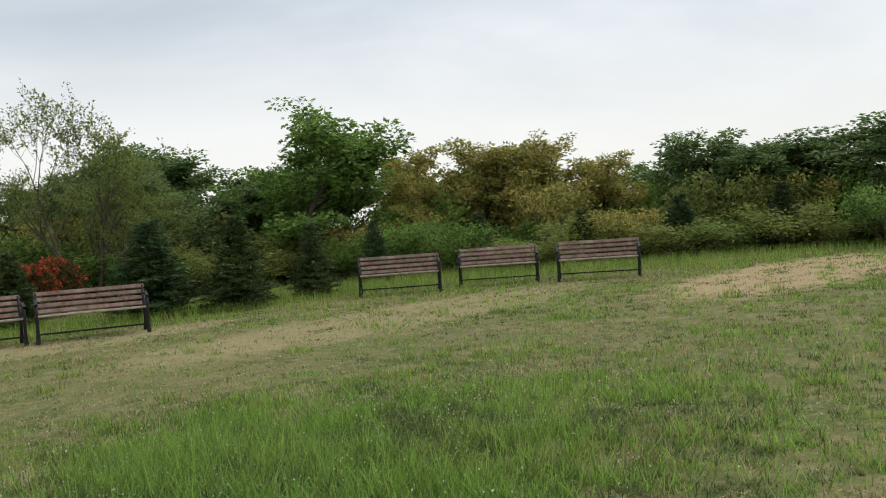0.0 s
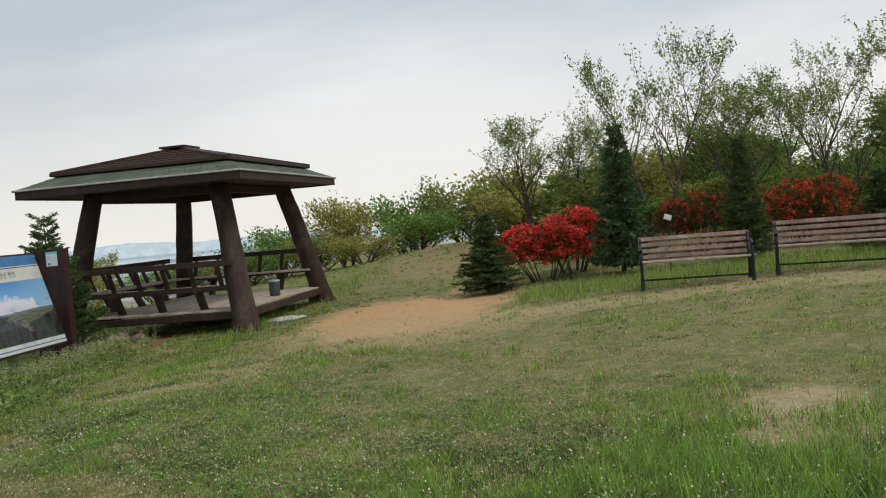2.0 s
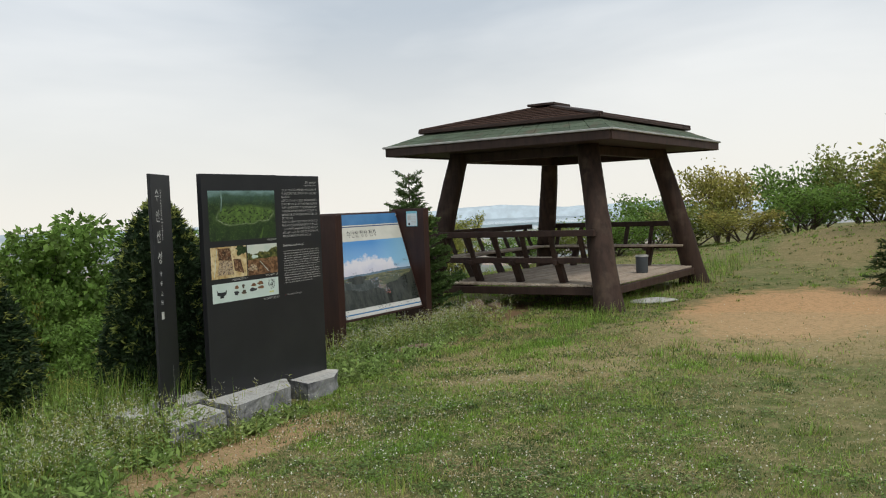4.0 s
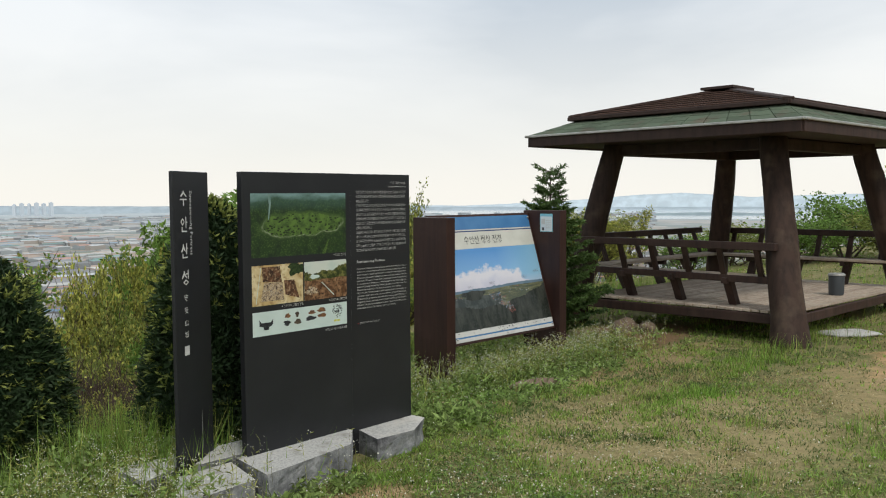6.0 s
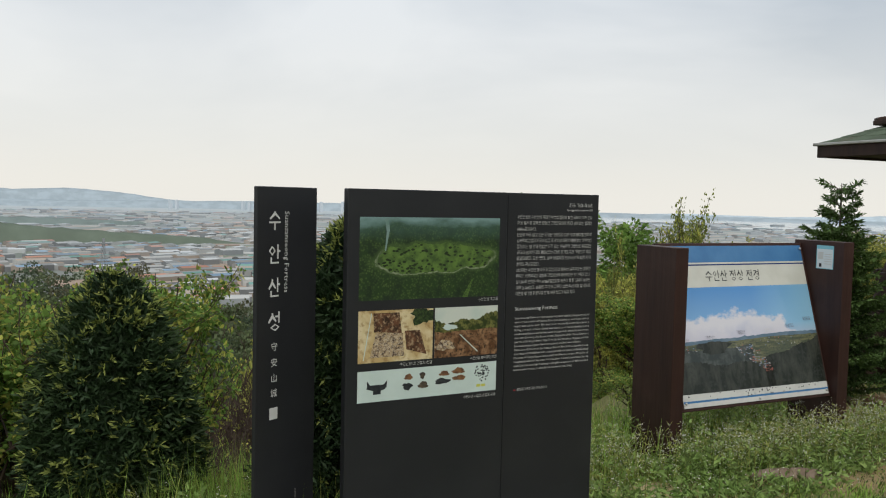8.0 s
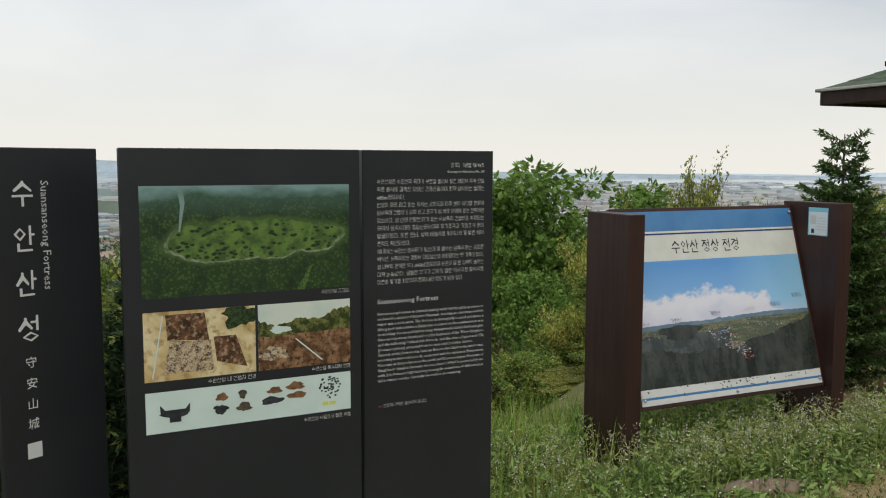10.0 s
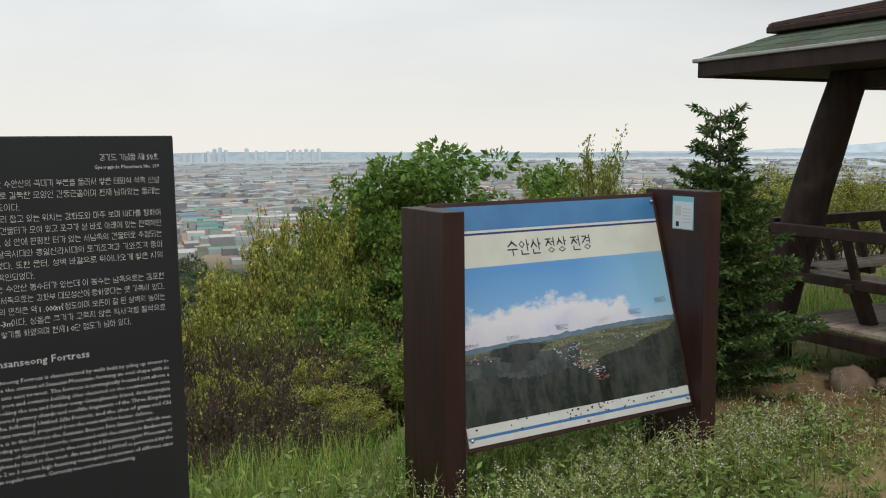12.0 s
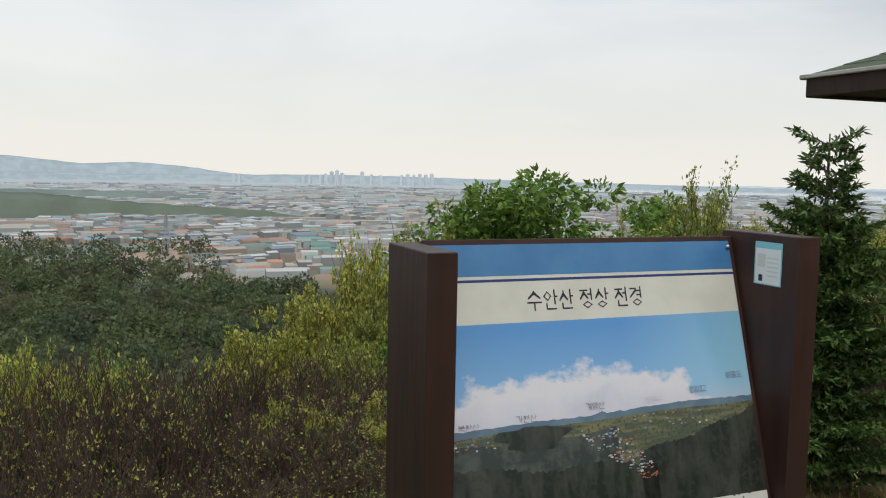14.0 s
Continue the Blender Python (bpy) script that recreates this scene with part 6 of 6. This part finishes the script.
        tagged(new(nm, mesh_of(nm, verts, faces, m.done(), True)), "wooded hills on the horizon, coloured blue-grey with painted haze", "hills", kind="structure")
    # estuary; distance haze is put into the water's pale blue-grey base colour
    pts = []
    for az, d in [(30, 3900), (38, 3300), (46, 3000), (60, 2800), (75, 2700), (92, 2900), (92, 4450), (75, 4450), (60, 4450), (46, 4400), (36, 4300)]:
        pts.append(bearing(az, d))
    wm = Mat("estuary_water", (0.42, 0.50, 0.55), 0.15)
    bm = prism(pts, PLAIN_Z - 1, PLAIN_Z + 1.2)
    tagged(link_mesh("water", bm, wm.done()), "wide estuary coloured pale with distance haze", "water", kind="structure")
    # lattice mast
    steel = Mat("mast_steel", (0.30, 0.32, 0.33), 0.6).done()
    x, y = bearing(6.9, 690)
    z = land_z(x, y)
    p = thing("power_pylon", pose(x, y, z, 0, 0, 20), "grey steel lattice power pylon on the plain", "pylon")
    hs = [0, 9, 17, 24, 30, 35, 39, 43]
    half = lambda h: 3.4 * (1 - h / 46) ** 1.3 + 0.35  # noqa: E731
    for sx, sy in ((-1, -1), (1, -1), (1, 1), (-1, 1)):
        for a, b in zip(hs, hs[1:]):
            part("leg", beam((sx * half(a), sy * half(a), a), (sx * half(b), sy * half(b), b), 0.34, 0.34, 0), steel, p)
    for a, b in zip(hs, hs[1:]):
        for (ax, ay), (bx, by) in (((-1, -1), (1, -1)), ((1, -1), (1, 1)), ((1, 1), (-1, 1)), ((-1, 1), (-1, -1))):
            part("brace", beam((ax * half(a), ay * half(a), a), (bx * half(b), by * half(b), b), 0.2, 0.2, 0), steel, p)
    for h in (28, 33.5, 39):
        part("arm", beam((-6.5, 0, h), (6.5, 0, h), 0.3, 0.4, 0), steel, p)
    # woods on the lower slope and along the foot of the hill
    quads, qi = [], []
    nr = np.random.default_rng(8)
    count = 0
    while count < 1800:
        az, d = (rg.uniform(-22, 75), 70 + 800 * rg.random() ** 1.1) if count % 3 else (rg.uniform(-20, 17), 280 + 380 * rg.random())
        x, y = bearing(az, d)
        if d > 420 and (noise.noise(Vector((x * 0.006, y * 0.006, 2.0))) < (-0.4 if az < 16 else 0.12) or (10 < az < 40 and d > 560)):
            continue
        z = land_z(x, y)
        r_ = rg.uniform(2.4, 4.4) * (1 + d / 900)
        n = 420 if d < 200 else 110
        o = unit(nr.normal(size=(n, 3)))
        o[:, 2] = np.maximum(o[:, 2], -0.75)
        pts_ = np.array([x, y, z + r_ * 0.9]) + o * r_ * nr.uniform(0.75, 1.05, (n, 1))
        quads.append(leaf_quads(pts_, o * 0.5 + nr.normal(size=(n, 3)) * 0.7, (0.25 if d < 200 else 0.34) * r_, (0.19 if d < 200 else 0.28) * r_, nr))
        qi.append(np.full(n, rg.choice((0, 0, 1, 2))))
        count += 1
    q, qi = np.concatenate(quads), np.concatenate(qi)
    mats = [leaf_mat("wood_a", (0.12, 0.16, 0.075), (0.15, 0.18, 0.085), 0.35), leaf_mat("wood_b", (0.12, 0.125, 0.07), (0.14, 0.135, 0.08), 0.35), leaf_mat("wood_c", (0.085, 0.12, 0.07), (0.11, 0.14, 0.085), 0.35)]
    tagged(new("far_woods", quads_mesh("far_woods", q, mats, qi)), "mixed spring woods on the slope below the summit", "woods", kind="stuff")


build_far()

# ---- grass and weeds ----


def ground_np(x, y):
    s01 = lambda t: np.clip(t, 0, 1) ** 2 * (3 - 2 * np.clip(t, 0, 1))  # noqa: E731
    z = -0.2 + 0.062 * np.clip(-y - 4, 0, 5) + 0.013 * np.clip(-y - 9, 0, 30)
    z = z - np.where(y > -2, 0.05 * np.minimum(y + 2, 5) * (1 - 0.55 * s01((x - 4) / 4)), 0)
    z = z + 0.75 * np.exp(-((x - 19) ** 2 + (y + 4.5) ** 2) / 22.0) + 0.5 * s01((x - 8.5 + 0.2 * (y + 10)) / 9) * s01((-y - 5) / 5)
    past = np.maximum(np.maximum(y - (1.9 + 2.8 * s01((x - 4.5) / 3.5) - 1.1 * s01((-x - 0.3) / 2.5)), np.hypot(x - 3, y + 12) - 42), 0)
    return z - np.where(past > 0, 1.3 * (np.sqrt(np.minimum(past, 60) ** 2 * 0.25 + 0.2) - 0.447), 0)


def wave(x, y, seed, scale):
    """A smooth patchy field between about 0 and 1."""
    r_ = np.random.default_rng(seed)
    v = np.zeros_like(x)
    for i in range(7):
        a, f, p = r_.uniform(0, 6.28), scale * r_.uniform(0.5, 2.2), r_.uniform(0, 6.28)
        v += np.sin(f * (x * np.cos(a) + y * np.sin(a)) + p + 1.3 * np.sin(f * 0.7 * (y * np.cos(a) - x * np.sin(a)) + p))
    return 0.5 + v / 7


def blades(x, y, h, w, nr, lean=0.35):
    n = len(x)
    base = np.stack([x, y, ground_np(x, y) - 0.004], -1)
    a = nr.uniform(0, 2 * np.pi, n)
    side = np.stack([np.cos(a), np.sin(a), 0 * a], -1) * (w / 2)[:, None]
    bend = np.stack([np.cos(a + 1.3), np.sin(a + 1.3), 0 * a], -1) * (h * lean * nr.uniform(0.1, 1.3, n))[:, None]
    tip = base + bend + np.stack([0 * a, 0 * a, h], -1)
    return np.stack([base - side, base + side, tip], 1)


def bare(x, y):
    b = np.zeros_like(x)
    for c in SOIL:
        d = ((x - c[0]) / c[2]) ** 2 + ((y - c[1]) / c[3]) ** 2
        b = np.maximum(b, c[4] * np.clip(1.6 * (1.25 - d), 0, 1) * (1.5 if c[4] == 1.0 else 1.0))
    return b


def build_grass():
    nr = np.random.default_rng(4)
    line = np.array([(-3.9, -9.4), (-3.2, -7.6), (-2.4, -5.6), (-1.5, -4.0), (-0.9, -2.2), (0.6, -1.4), (2.4, -0.9), (4.6, 0.3)])
    # the grass stands in small tufts, each with a height and a shade of its own
    k = nr.random(17000) * (len(line) - 1)
    i = k.astype(int)
    p = line[i] + (line[i + 1] - line[i]) * (k - i)[:, None] + nr.normal(size=(len(k), 2)) * 1.25
    q = np.stack([nr.uniform(-6.5, 9.5, 17000), nr.uniform(-24, 1.6, 17000)], -1)
    e = np.stack([nr.uniform(5, 24, 4600), nr.uniform(-22, 4, 4600)], -1)
    p = np.concatenate([p, q, e])
    size = np.repeat(nr.uniform(0.02, 0.085, len(p)), 20)[:, None]
    vigour, shade = np.repeat(nr.uniform(0.55, 1.6, len(p)), 20), np.repeat(nr.normal(size=len(p)), 20)
    p = np.repeat(p, 20, 0) + nr.normal(size=(len(p) * 20, 2)) * size
    x, y = p[:, 0], p[:, 1]
    tall = wave(x, y, 11, 1.1) * 0.6 + 0.4 * wave(x, y, 12, 3.0)
    lush = np.exp(-((x + 3.0) ** 2 / 5 + (y + 7.2) ** 2 / 7)) + 0.6 * np.exp(-((x + 4.6) ** 2 / 3 + (y + 12) ** 2 / 12))
    dry = wave(x, y, 13, 0.8) * 0.55 + 0.45 * wave(x, y, 14, 2.4) - 0.25 * lush
    keep = nr.random(len(x)) > 0.95 * np.clip(bare(x, y) * (0.35 + 1.1 * wave(x, y, 15, 4.0)), 0, 1)
    keep &= (((x - 7.2) / 2.7) ** 2 + ((y + 3.3) / 1.6) ** 2 > 0.35 + 1.2 * wave(x, y, 15, 3.2)) | (nr.random(len(x)) < 0.02)
    keep &= ~((np.abs(x - 0.45) < 1.1) & (np.abs(y - 0.05) < 0.2))
    x, y, tall, lush, dry, vigour, shade = x[keep], y[keep], tall[keep], lush[keep], dry[keep], vigour[keep], shade[keep]
    away = np.hypot(x + 4, y + 5)
    lush = np.clip(lush, 0, 1)
    h = 0.010 + 0.018 * nr.random(len(x)) + 0.05 * np.clip(tall - 0.55, 0, 1) + 0.12 * lush ** 1.5 * nr.random(len(x)) + 0.0012 * np.clip(away - 6, 0, 12)
    h *= vigour
    w = 0.0052 + 0.003 * nr.random(len(x)) + 0.0009 * np.clip(away - 4, 0, 14)
    patch = 0.35 * wave(x, y, 21, 3.2) + 0.35 * wave(x, y, 22, 9.0) + 0.3 * wave(x, y, 23, 24.0) + shade * 0.09
    straw = 0.5 * dry + 0.3 * wave(x, y, 24, 6.0) + 0.2 * wave(x, y, 25, 19.0) + 0.05 * np.roll(shade, 7)
    idx = np.where(nr.random(len(x)) < np.clip((straw - 0.48) * 6, 0.05, 0.85) * (1 - 0.8 * lush), 1, np.where(patch < 0.46, 3, np.where((patch > 0.55) | (lush * nr.random(len(x)) > 0.25), 2, 0)))
    h = h * np.where(idx == 2, 1.3, np.where(idx == 3, 0.75, np.where(idx == 1, 0.8, 1.0)))
    t = blades(x, y, h, w, nr, 1.1)
    tagged(new("grass", tris_mesh("grass", t, [M["grass_blade"], M["grass_dry"], M["grass_tall"], M["grass_dark"]], idx)), "short patchy lawn grass, green and straw-coloured", "grass", kind="stuff")
    # flat rosettes of clover and plantain, and dead straw lying between them
    k = nr.random(2600) * (len(line) - 1)
    i = k.astype(int)
    c = line[i] + (line[i + 1] - line[i]) * (k - i)[:, None] + nr.normal(size=(len(k), 2)) * 1.5
    c = c[(wave(c[:, 0], c[:, 1], 31, 2.5) > 0.42) & (bare(c[:, 0], c[:, 1]) < 0.5) & (c[:, 1] < -0.45)]
    n = 34
    q = np.repeat(c, n, 0) + nr.normal(size=(len(c) * n, 2)) * np.repeat(nr.uniform(0.03, 0.11, len(c)), n)[:, None]
    z = ground_np(q[:, 0], q[:, 1]) + nr.uniform(0.006, 0.035, len(q))
    a = nr.uniform(0, 6.283, len(q))
    out, side = np.stack([np.cos(a), np.sin(a), nr.uniform(-0.2, 0.5, len(q))], -1), np.stack([-np.sin(a), np.cos(a), nr.uniform(-0.2, 0.2, len(q))], -1)
    ln, base = nr.uniform(0.012, 0.026, (len(q), 1)), np.stack([q[:, 0], q[:, 1], z], -1)
    clover = np.stack([base, base + out * ln * 0.6 + side * ln * 0.42, base + out * ln, base + out * ln * 0.6 - side * ln * 0.42], 1)
    tagged(new("clover", quads_mesh("clover", clover, [M["clover"]])), "low rosettes of clover and plantain in the lawn", "weeds", kind="stuff")
    k = nr.random(60000) * (len(line) - 1)
    i = k.astype(int)
    q = line[i] + (line[i + 1] - line[i]) * (k - i)[:, None] + nr.normal(size=(len(k), 2)) * 1.5
    q = q[(0.5 * wave(q[:, 0], q[:, 1], 24, 6.0) + 0.5 * wave(q[:, 0], q[:, 1], 25, 15.0) > 0.5) & (q[:, 1] < -0.35)]
    a = nr.uniform(0, 6.283, len(q))
    out = np.stack([np.cos(a), np.sin(a), nr.uniform(-0.05, 0.15, len(q))], -1) * nr.uniform(0.03, 0.08, (len(q), 1))
    side = np.stack([-np.sin(a), np.cos(a), 0 * a], -1) * 0.0025
    base = np.stack([q[:, 0], q[:, 1], ground_np(q[:, 0], q[:, 1]) + nr.uniform(0.006, 0.02, len(q))], -1)
    tagged(new("straw", tris_mesh("straw", np.stack([base - side, base + side, base + out], 1), [M["straw"]])), "dead straw lying in the worn lawn", "straw", kind="stuff")
    # broad-leaved weeds round the stones, the signs and the fir
    leaves = []
    for ax, ay, sx, sy, m_, hi in ((-1.2, 0.1, 0.5, 0.3, 170, 0.26), (-0.55, 0.75, 0.25, 0.25, 70, 0.34), (-1.9, -0.7, 0.5, 0.3, 70, 0.16), (-0.3, -0.5, 0.5, 0.08, 60, 0.1), (1.9, 0.2, 0.2, 0.25, 60, 0.16), (2.3, 1.4, 0.3, 0.25, 70, 0.34), (3.0, 0.75, 0.3, 0.12, 45, 0.2), (3.9, 0.75, 0.6, 0.16, 105, 0.2), (4.9, 0.75, 0.5, 0.2, 80, 0.24), (3.9, 1.5, 0.7, 0.3, 90, 0.34), (5.8, 1.0, 0.5, 0.25, 25, 0.12), (3.4, 0.3, 1.0, 0.2, 90, 0.08), (1.0, 1.3, 0.9, 0.25, 60, 0.2), (-0.2, 0.75, 0.3, 0.2, 60, 0.3)):
        n = 26
        X, Y = np.repeat(ax + nr.normal(size=m_) * sx, n), np.repeat(ay + nr.normal(size=m_) * sy, n)
        up = nr.random(m_ * n)
        c = np.stack([X + nr.normal(size=m_ * n) * 0.045, Y + nr.normal(size=m_ * n) * 0.045, ground_np(X, Y) + up * np.repeat(nr.uniform(0.4, 1.0, m_), n) * hi], -1)
        leaves.append(leaf_quads(c, nr.normal(size=c.shape) * np.array([1, 1, 0.4]) + np.array([0, 0, 0.5]), 0.06, 0.02, nr))
    tagged(new("leafy_weeds", quads_mesh("leafy_weeds", np.concatenate(leaves), [M["weed_leaf"]])), "lush green broad-leaved weeds round the signs", "weeds", kind="stuff")
    # coarse tufts standing out of the lawn
    cx, cy = nr.uniform(-5.5, 4, 900), nr.uniform(-17, -0.5, 900)
    near = np.exp(-((cx + 2.6) ** 2 / 5 + (cy + 7.2) ** 2 / 8))
    sel = nr.random(900) < 0.10 + 0.8 * near
    cx, cy = cx[sel], cy[sel]
    n = 70
    X, Y = np.repeat(cx, n) + nr.normal(size=len(cx) * n) * 0.075, np.repeat(cy, n) + nr.normal(size=len(cx) * n) * 0.075
    t = blades(X, Y, nr.uniform(0.05, 0.14, len(X)), nr.uniform(0.005, 0.009, len(X)), nr, 0.8)
    # rank grass behind the signs, under the yews and along the edge of the lawn
    parts_ = [t]
    for (ax, ay, sx, sy, n, lo, hi) in ((2.3, 1.7, 0.3, 0.25, 900, 0.2, 0.45), (-0.25, 0.75, 0.3, 0.3, 1100, 0.25, 0.55), (0.5, 1.5, 1.2, 0.5, 2600, 0.15, 0.4), (3.9, 1.6, 0.9, 0.3, 1300, 0.12, 0.32), (-1.8, 0.9, 1.0, 0.6, 2000, 0.15, 0.4), (3.9, 0.85, 0.8, 0.14, 700, 0.06, 0.16),
                                        (6.6, 0.4, 0.6, 0.5, 250, 0.05, 0.14), (7.4, -7.2, 0.6, 3.0, 5200, 0.1, 0.26), (6.6, -13.5, 0.9, 2.4, 4600, 0.1, 0.28), (6.0, -18.5, 1.6, 2.2, 5600, 0.12, 0.3), (2.5, -22, 2.6, 1.6, 5200, 0.12, 0.3), (-2, -24.5, 2.4, 1.6, 4000, 0.12, 0.3),
                                        (9.0, 3.4, 2.4, 0.7, 3600, 0.15, 0.45), (12.5, -2.0, 1.6, 1.6, 3600, 0.1, 0.3), (3.0, 2.4, 1.6, 0.4, 1300, 0.15, 0.4), (6.5, -0.9, 0.9, 0.14, 500, 0.08, 0.2)):
        X, Y = ax + nr.normal(size=n) * sx, ay + nr.normal(size=n) * sy
        ok = (bare(X, Y) < 0.25) & (np.abs(Y + 3.2) > 1.7 * (X > 4))
        X, Y, n = X[ok], Y[ok], int(ok.sum())
        parts_.append(blades(X, Y, nr.uniform(lo, hi, n), nr.uniform(0.006, 0.012, n), nr, 0.6))
    t = np.concatenate(parts_)
    tagged(new("tall_grass", tris_mesh("tall_grass", t, [M["grass_tall"], M["grass_blade"]], (nr.random(len(t)) < 0.3).astype(int))), "rank green tussocks and tall grass", "grass", kind="stuff")
    # small white clover-like flowers in the lawn
    f = []
    for ax, ay, sx, sy, n in ((-0.6, -3.0, 1.3, 1.2, 2300), (-3.6, -9.5, 0.8, 1.2, 700), (-1.6, -7.4, 1.4, 1.0, 500), (0.3, -1.4, 1.2, 0.6, 1000), (2.0, -4.5, 2.4, 2.4, 1000), (-2.6, -5.2, 1.0, 1.2, 1700), (-3.6, -6.6, 0.8, 0.8, 1300), (3.4, 0.5, 1.4, 0.3, 700), (0, -10.5, 2, 2, 700)):
        X, Y = ax + nr.normal(size=n) * sx, ay + nr.normal(size=n) * sy
        c = np.stack([X, Y, ground_np(X, Y) + nr.uniform(0.04, 0.12, n)], -1)
        f.append(leaf_quads(c, nr.normal(size=(n, 3)) * 0.6 + np.array([0, 0, 0.3]), 0.011, 0.010, nr))
    # white-flowered weeds: thin stalks with a head of tiny florets
    stalk = []
    for ax, ay, sx, sy, n in ((-1.1, -0.15, 0.65, 0.3, 420), (-1.7, 0.2, 0.6, 0.4, 260), (-0.5, 0.6, 0.3, 0.3, 170), (3.05, 0.85, 0.25, 0.12, 60), (3.9, 0.7, 0.7, 0.18, 340), (4.8, 0.65, 0.5, 0.2, 280), (2.3, 0.9, 0.35, 0.3, 170), (3.9, 1.4, 0.6, 0.3, 120), (5.6, 0.7, 0.4, 0.15, 60)):
        X, Y = ax + nr.normal(size=n) * sx, ay + nr.normal(size=n) * sy
        H = nr.uniform(0.14, 0.36, n)
        stalk.append(blades(X, Y, H, np.full(n, 0.006), nr, 0.15))
        tip = stalk[-1][:, 2]
        for j in range(9):
            back = nr.uniform(0, 0.09, (n, 1)) * (j > 2)
            c = tip - np.array([0, 0, 1.0]) * back + nr.normal(size=(n, 3)) * np.array([0.011, 0.011, 0.006])
            f.append(leaf_quads(c, nr.normal(size=(n, 3)), 0.008, 0.007, nr))
        for j in range(5):
            up = nr.uniform(0.1, 0.8, (n, 1))
            c = stalk[-1][:, 0] * (1 - up) + tip * up
            parts = leaf_quads(c, nr.normal(size=(n, 3)), 0.05, 0.012, nr)
            stalk.append(parts[:, [0, 1, 2]])
    tagged(new("weed_stalks", tris_mesh("weed_stalks", np.concatenate(stalk), [M["grass_blade"]])), "thin green stalks of tall flowering weeds", "weeds", kind="stuff")
    tagged(new("white_flowers", quads_mesh("white_flowers", np.concatenate(f), [M["petal"]])), "scattered tiny white flowers in the grass", "flowers", kind="stuff")


build_grass()
# ---- small things ----


def stone(name, x, y, rx, ry, rz, mat, label, seed):
    bm = bmesh.new()
    bmesh.ops.create_icosphere(bm, subdivisions=3, radius=1.0)
    for v in bm.verts:
        k = 1 + 0.35 * noise.noise(v.co * 1.3 + Vector((seed, 0, 0))) + 0.12 * noise.noise(v.co * 4 + Vector((0, seed, 0)))
        v.co = Vector((v.co.x * rx * k, v.co.y * ry * k, v.co.z * rz * k))
    ob = link_mesh(name, bm, mat, smooth=True)
    ob.matrix_basis = pose(x, y, ground_z(x, y) + rz * 0.35, 0, 0, seed * 40)
    return tagged(ob, label, "stone")


stone("rock", 6.83, 1.31, 0.2, 0.15, 0.12, M["rock"], "rounded brown rock beside the pavilion", 1)
stone("rock", 6.90, 1.03, 0.13, 0.11, 0.1, M["rock"], "small brown rock beside the pavilion", 2)
stone("flat_stone", 7.77, -1.13, 0.34, 0.2, 0.05, M["granite"], "flat pale stepping stone in front of the pavilion", 3)
stone("flat_stone", 3.54, 0.37, 0.3, 0.08, 0.05, M["rock"], "flat brownish stone slab sunk in the grass", 4)
b = thing("litter_bin", pose(8.92, -0.63, 0.12), "small dark bin with a pale lid on the deck", "bin")
v, f = [], []
tube(v, f, [(0, 0, 0), (0, 0, 0.02), (0, 0, 0.24), (0, 0, 0.26)], [0.085, 0.095, 0.1, 0.1], 16)
ob = new("body", mesh_of("body", v, f, M["bin"], True))
ob.parent = b
v, f = [], []
tube(v, f, [(0, 0, 0.26), (0, 0, 0.275), (0, 0, 0.29)], [0.108, 0.108, 0.09], 16)
ob = new("lid", mesh_of("lid", v, f, M["drip_edge"], True))
ob.parent = b
px, py = 8.22, -7.58
lab = thing("plant_label", pose(px, py, ground_z(px, py), 0, 0, -80), "small white plant label on a thin stake", "label")
part("stake", boxm((0.02, 0.02, 0.89), (0, 0, 0.47)), M["iron"], lab)
part("plate", boxm((0.13, 0.012, 0.09), (0, -0.017, 0.94), (0, 20, 0)), M["print_white"], lab)
